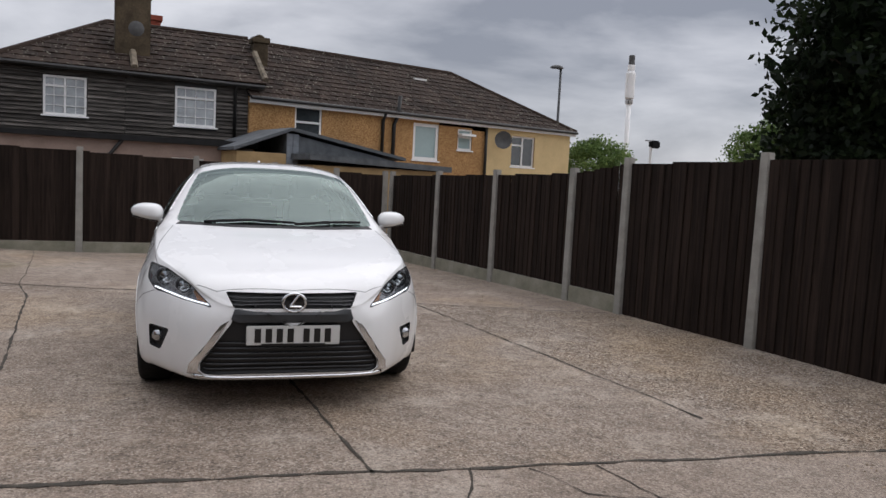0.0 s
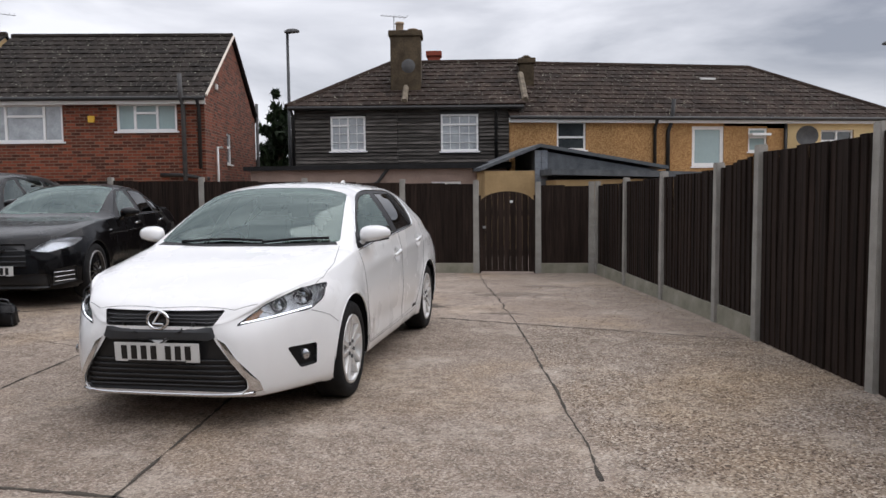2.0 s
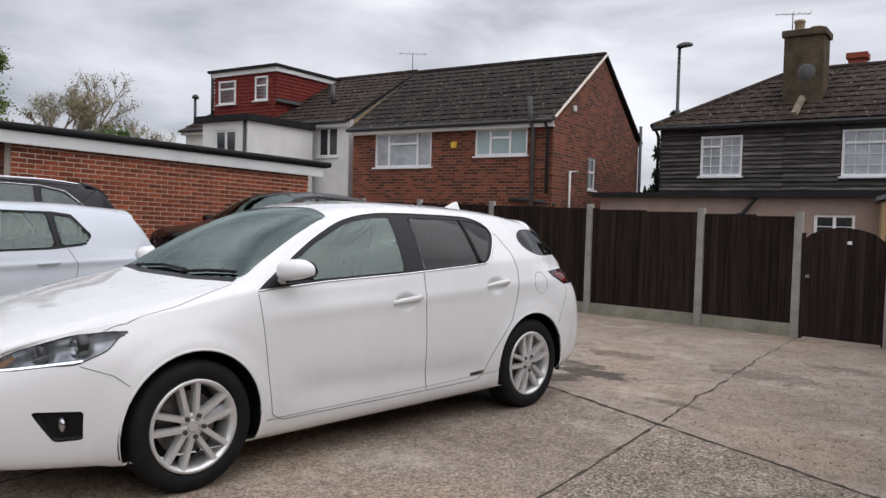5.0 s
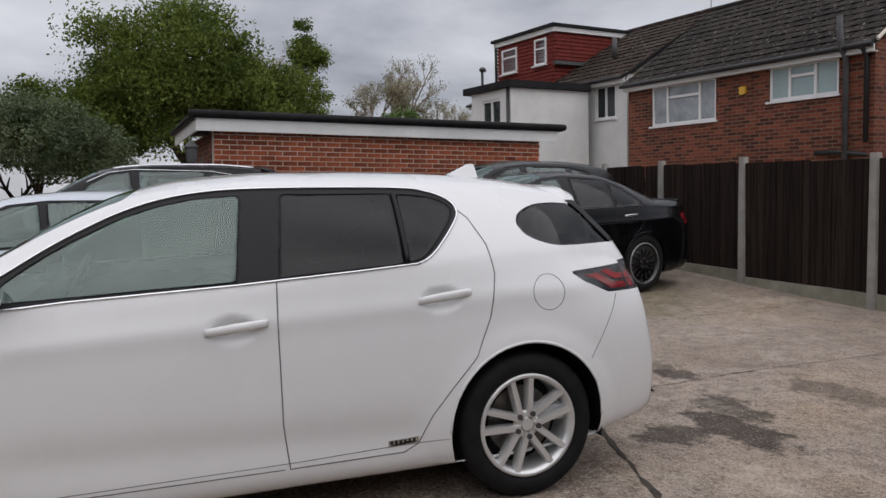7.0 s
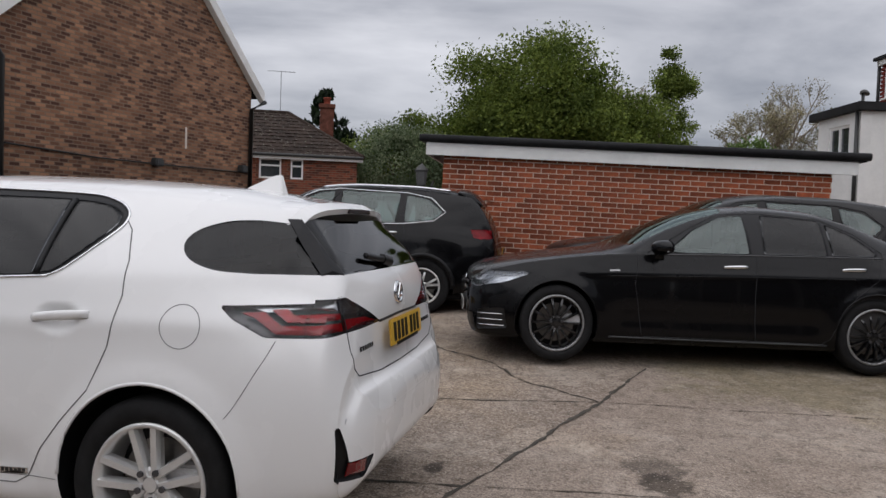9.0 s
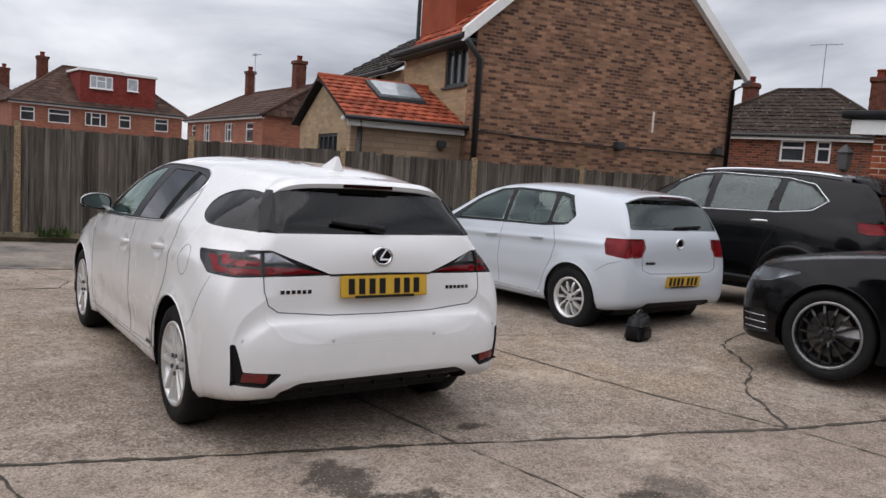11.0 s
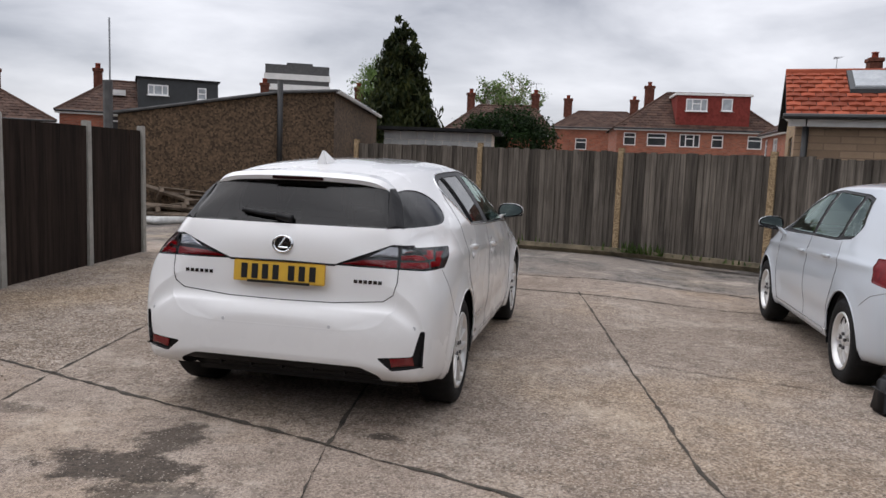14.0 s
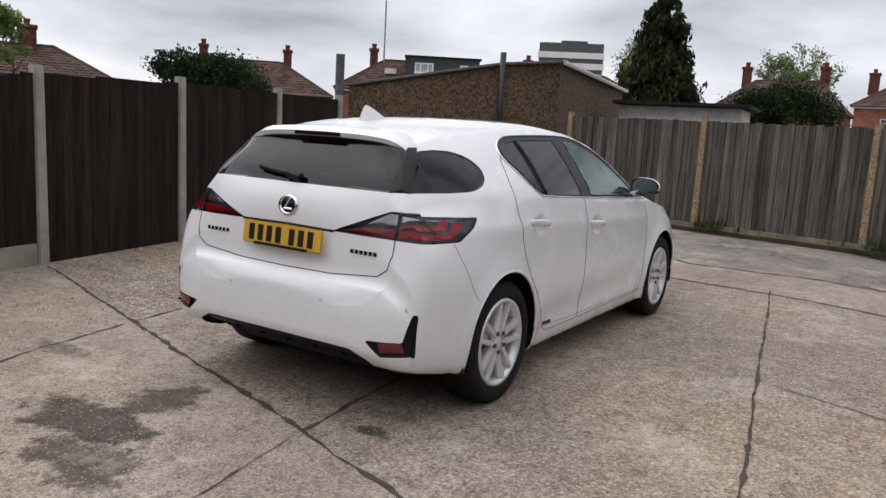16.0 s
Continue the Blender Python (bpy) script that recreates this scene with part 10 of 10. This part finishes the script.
suv_args = dict(
    half=0.93, wheels=(-1.36, 1.36), r_tyre=0.352, r_rim=0.235, z_hub=0.352, arch=0.395,
    side_clear=[rounded([(-0.62, 1.11), (0.16, 1.13), (0.14, 1.545), (-0.06, 1.52), (-0.30, 1.41)], 0.02), rounded([(0.24, 1.13), (0.98, 1.15), (1.02, 1.535), (0.24, 1.555)], 0.02), rounded([(1.10, 1.155), (1.46, 1.20), (1.60, 1.31), (1.40, 1.46), (1.10, 1.525)], 0.05)], side_dark=[],
    screen=rounded([(-0.68, -0.95), (-0.3, -1.0), (0.3, -1.0), (0.68, -0.95), (0.565, -0.24), (0.3, -0.17), (-0.3, -0.17), (-0.565, -0.24)], 0.04),
    back=("y", rounded([(-0.60, 1.19), (0.60, 1.19), (0.54, 1.485), (-0.54, 1.485)], 0.04), True),
    handles=[(-0.04, 0.18, 0.985, 0.995), (0.80, 1.02, 1.015, 1.025)], mirror=(1.01, -0.66, 1.16), seat_at=(0.02, 0.90, 0.55, 1.05, 0.70),
    belt_line=[(-0.90, 1.085), (0.2, 1.115), (1.1, 1.14), (1.48, 1.185), (1.62, 1.30), (1.42, 1.48), (1.1, 1.54), (0.2, 1.575), (-0.1, 1.545), (-0.35, 1.43)],
    doors=[[(-0.84, 1.07), (-0.84, 0.7), (-0.78, 0.32)], [(0.20, 1.11), (0.19, 0.7), (0.22, 0.32)], [(1.10, 1.13), (1.12, 0.95), (1.0, 0.75), (0.93, 0.5), (0.85, 0.33), (-0.76, 0.33)]],
    extras=[("front_grille", "y", rounded([(-0.45, 0.58), (0.45, 0.58), (0.50, 0.86), (-0.50, 0.86)], 0.04), -1, M_GRILLE, 0.03), ("front_intake", "y", rounded([(-0.60, 0.30), (0.60, 0.30), (0.58, 0.46), (-0.58, 0.46)], 0.03), -1, M_GRILLE, 0.02), ("rear_skirt", "y", rounded([(-0.7, 0.28), (0.7, 0.28), (0.7, 0.50), (-0.7, 0.50)], 0.04), 1, M_TRIM, 0.004)],
    dark_mat=M_GLASS_GREY, glass_mat=M_GLASS_GREY, plate_front=None, low_trim=([(-0.92, 0.33), (0.0, 0.33), (0.92, 0.335)], M_TRIM, 0.035), arch_trim=M_TRIM,
)
suv, HSuv = parked_car(
    "black_suv_car", pose(-6.95, -0.80, 0.11, 0, 0, 5.0), "black sport utility car with bright window trim", suv_spec, M_CAR_BLACK, style="double",
    head=[rounded([(0.55, 0.80), (0.86, 0.84), (0.87, 0.93), (0.60, 0.90)], 0.02)], tail=[rounded([(0.42, 1.00), (0.80, 0.97), (0.84, 1.09), (0.50, 1.10)], 0.03)], tail_side=[rounded([(1.80, 1.10), (1.86, 1.00), (2.20, 0.97), (2.22, 1.09)], 0.03)],
    chrome_line=M_CHROME, plate_rear=pose(0, 2.335, 0.80, 4, 0, 180), **suv_args)
for s in (-1, 1):
    HSuv.seam("roof_rail", "z", [(s * 0.58, -0.05), (s * 0.575, 0.6), (s * 0.565, 1.2), (s * 0.55, 1.65)], 1, M_CHROME, suv, 0.016, 0.028)
HSuv.patch("roof_spoiler", "z", [(-0.55, 1.75), (0.55, 1.75), (0.53, 2.05), (-0.53, 2.05)], 1, M_CAR_BLACK, suv, 0.012, 0.02)
suv2, HSuv2 = parked_car(
    "brownish_black_suv_car", pose(-6.95, 4.35, 0.09, 0, 0, 13.0), "brownish black sport utility car before the garage wall", suv_spec, M_CAR_BROWNBLACK, style="double",
    head=[rounded([(0.50, 0.86), (0.88, 0.90), (0.88, 0.965), (0.52, 0.935)], 0.015), rounded([(0.68, 0.52), (0.86, 0.54), (0.85, 0.76), (0.70, 0.74)], 0.02)], tail=[rounded([(0.42, 1.00), (0.80, 0.97), (0.84, 1.09), (0.50, 1.10)], 0.03)], tail_side=[],
    chrome_line=M_TRIM, plate_rear=None, **suv_args)
for s in (-1, 1):
    HSuv2.patch("front_chrome", "y", [(s * 0.55, 0.845), (s * 0.86, 0.87), (s * 0.86, 0.85), (s * 0.66, 0.80), (s * 0.64, 0.48), (s * 0.60, 0.48), (s * 0.60, 0.80)], -1, M_CHROME, suv2, 0.002, 0.01)

# ---- fences, board by board ----
fence_run("dark stained timber fence with concrete posts beside the yard", RIGHT, [0, 0, 0, 0.19, 0.19, 0.19, 0.19], M_DARK_BOARD, 1, 11)
fence_run("dark stained back fence with concrete posts and gravel boards", BACK, [0.17, 0, 0.17, 0.17, 0.17, 0.17, 0.17, 0.17], M_DARK_BOARD, 1, 12, gap=(1,))
fence_run("old silver-grey weathered board fence along the street", OLD, [0], M_GREY_BOARD, -1, 13, post_mat=M_POST_TAN, lapped=0.012)

# ---- the garage's front wall, brick by brick ----
def brick_course_wall(parent, length, z0, courses, keep):
    """Stretcher bond in front of the mortar core; the bricks of the nearest stretch are parts, the rest one joined part."""
    L, Hh, J = 0.212, 0.062, 0.013
    rnd = random.Random(77)
    whole = box_data("brick", L, 0.045, Hh, M_BRICK_GARAGE, 0.0)
    vs, fs = [], []
    quota = keep
    for r in range(courses):
        z = z0 + r * (Hh + J)
        x = -length + (0.0 if r % 2 else -(L + J) / 2)
        while x < 0:
            a, b = max(x, -length), min(x + L, 0.0)
            if b - a > 0.04:
                mid, w = (a + b) / 2, b - a
                out = rnd.uniform(-0.003, 0.003)
                if w > L - 0.002 and quota > 0 and z > 0.85 and -4.6 < mid < -0.6:
                    quota -= 1
                    ob = new("brick", whole)
                    ob.parent = parent
                    ob.matrix_local = pose(mid, 0.0225 + out, z, 0, 0, rnd.uniform(-0.5, 0.5))
                else:
                    n = len(vs)
                    y = out
                    vs += [(a, y, z), (b, y, z), (b, y, z + Hh), (a, y, z + Hh), (a, y + 0.046, z), (b, y + 0.046, z), (b, y + 0.046, z + Hh), (a, y + 0.046, z + Hh)]
                    fs += [(n, n + 1, n + 2, n + 3), (n + 3, n + 2, n + 6, n + 7), (n + 1, n, n + 4, n + 5), (n, n + 3, n + 7, n + 4), (n + 2, n + 1, n + 5, n + 6)]
            x += L + J
    ob = finish("bricks", vs, fs, M_BRICK_GARAGE_REST, parent, "red stretcher-bond bricks")
    ob["kind"] = "stuff"


brick_course_wall(garage, g_len, -0.1, 29, 290)
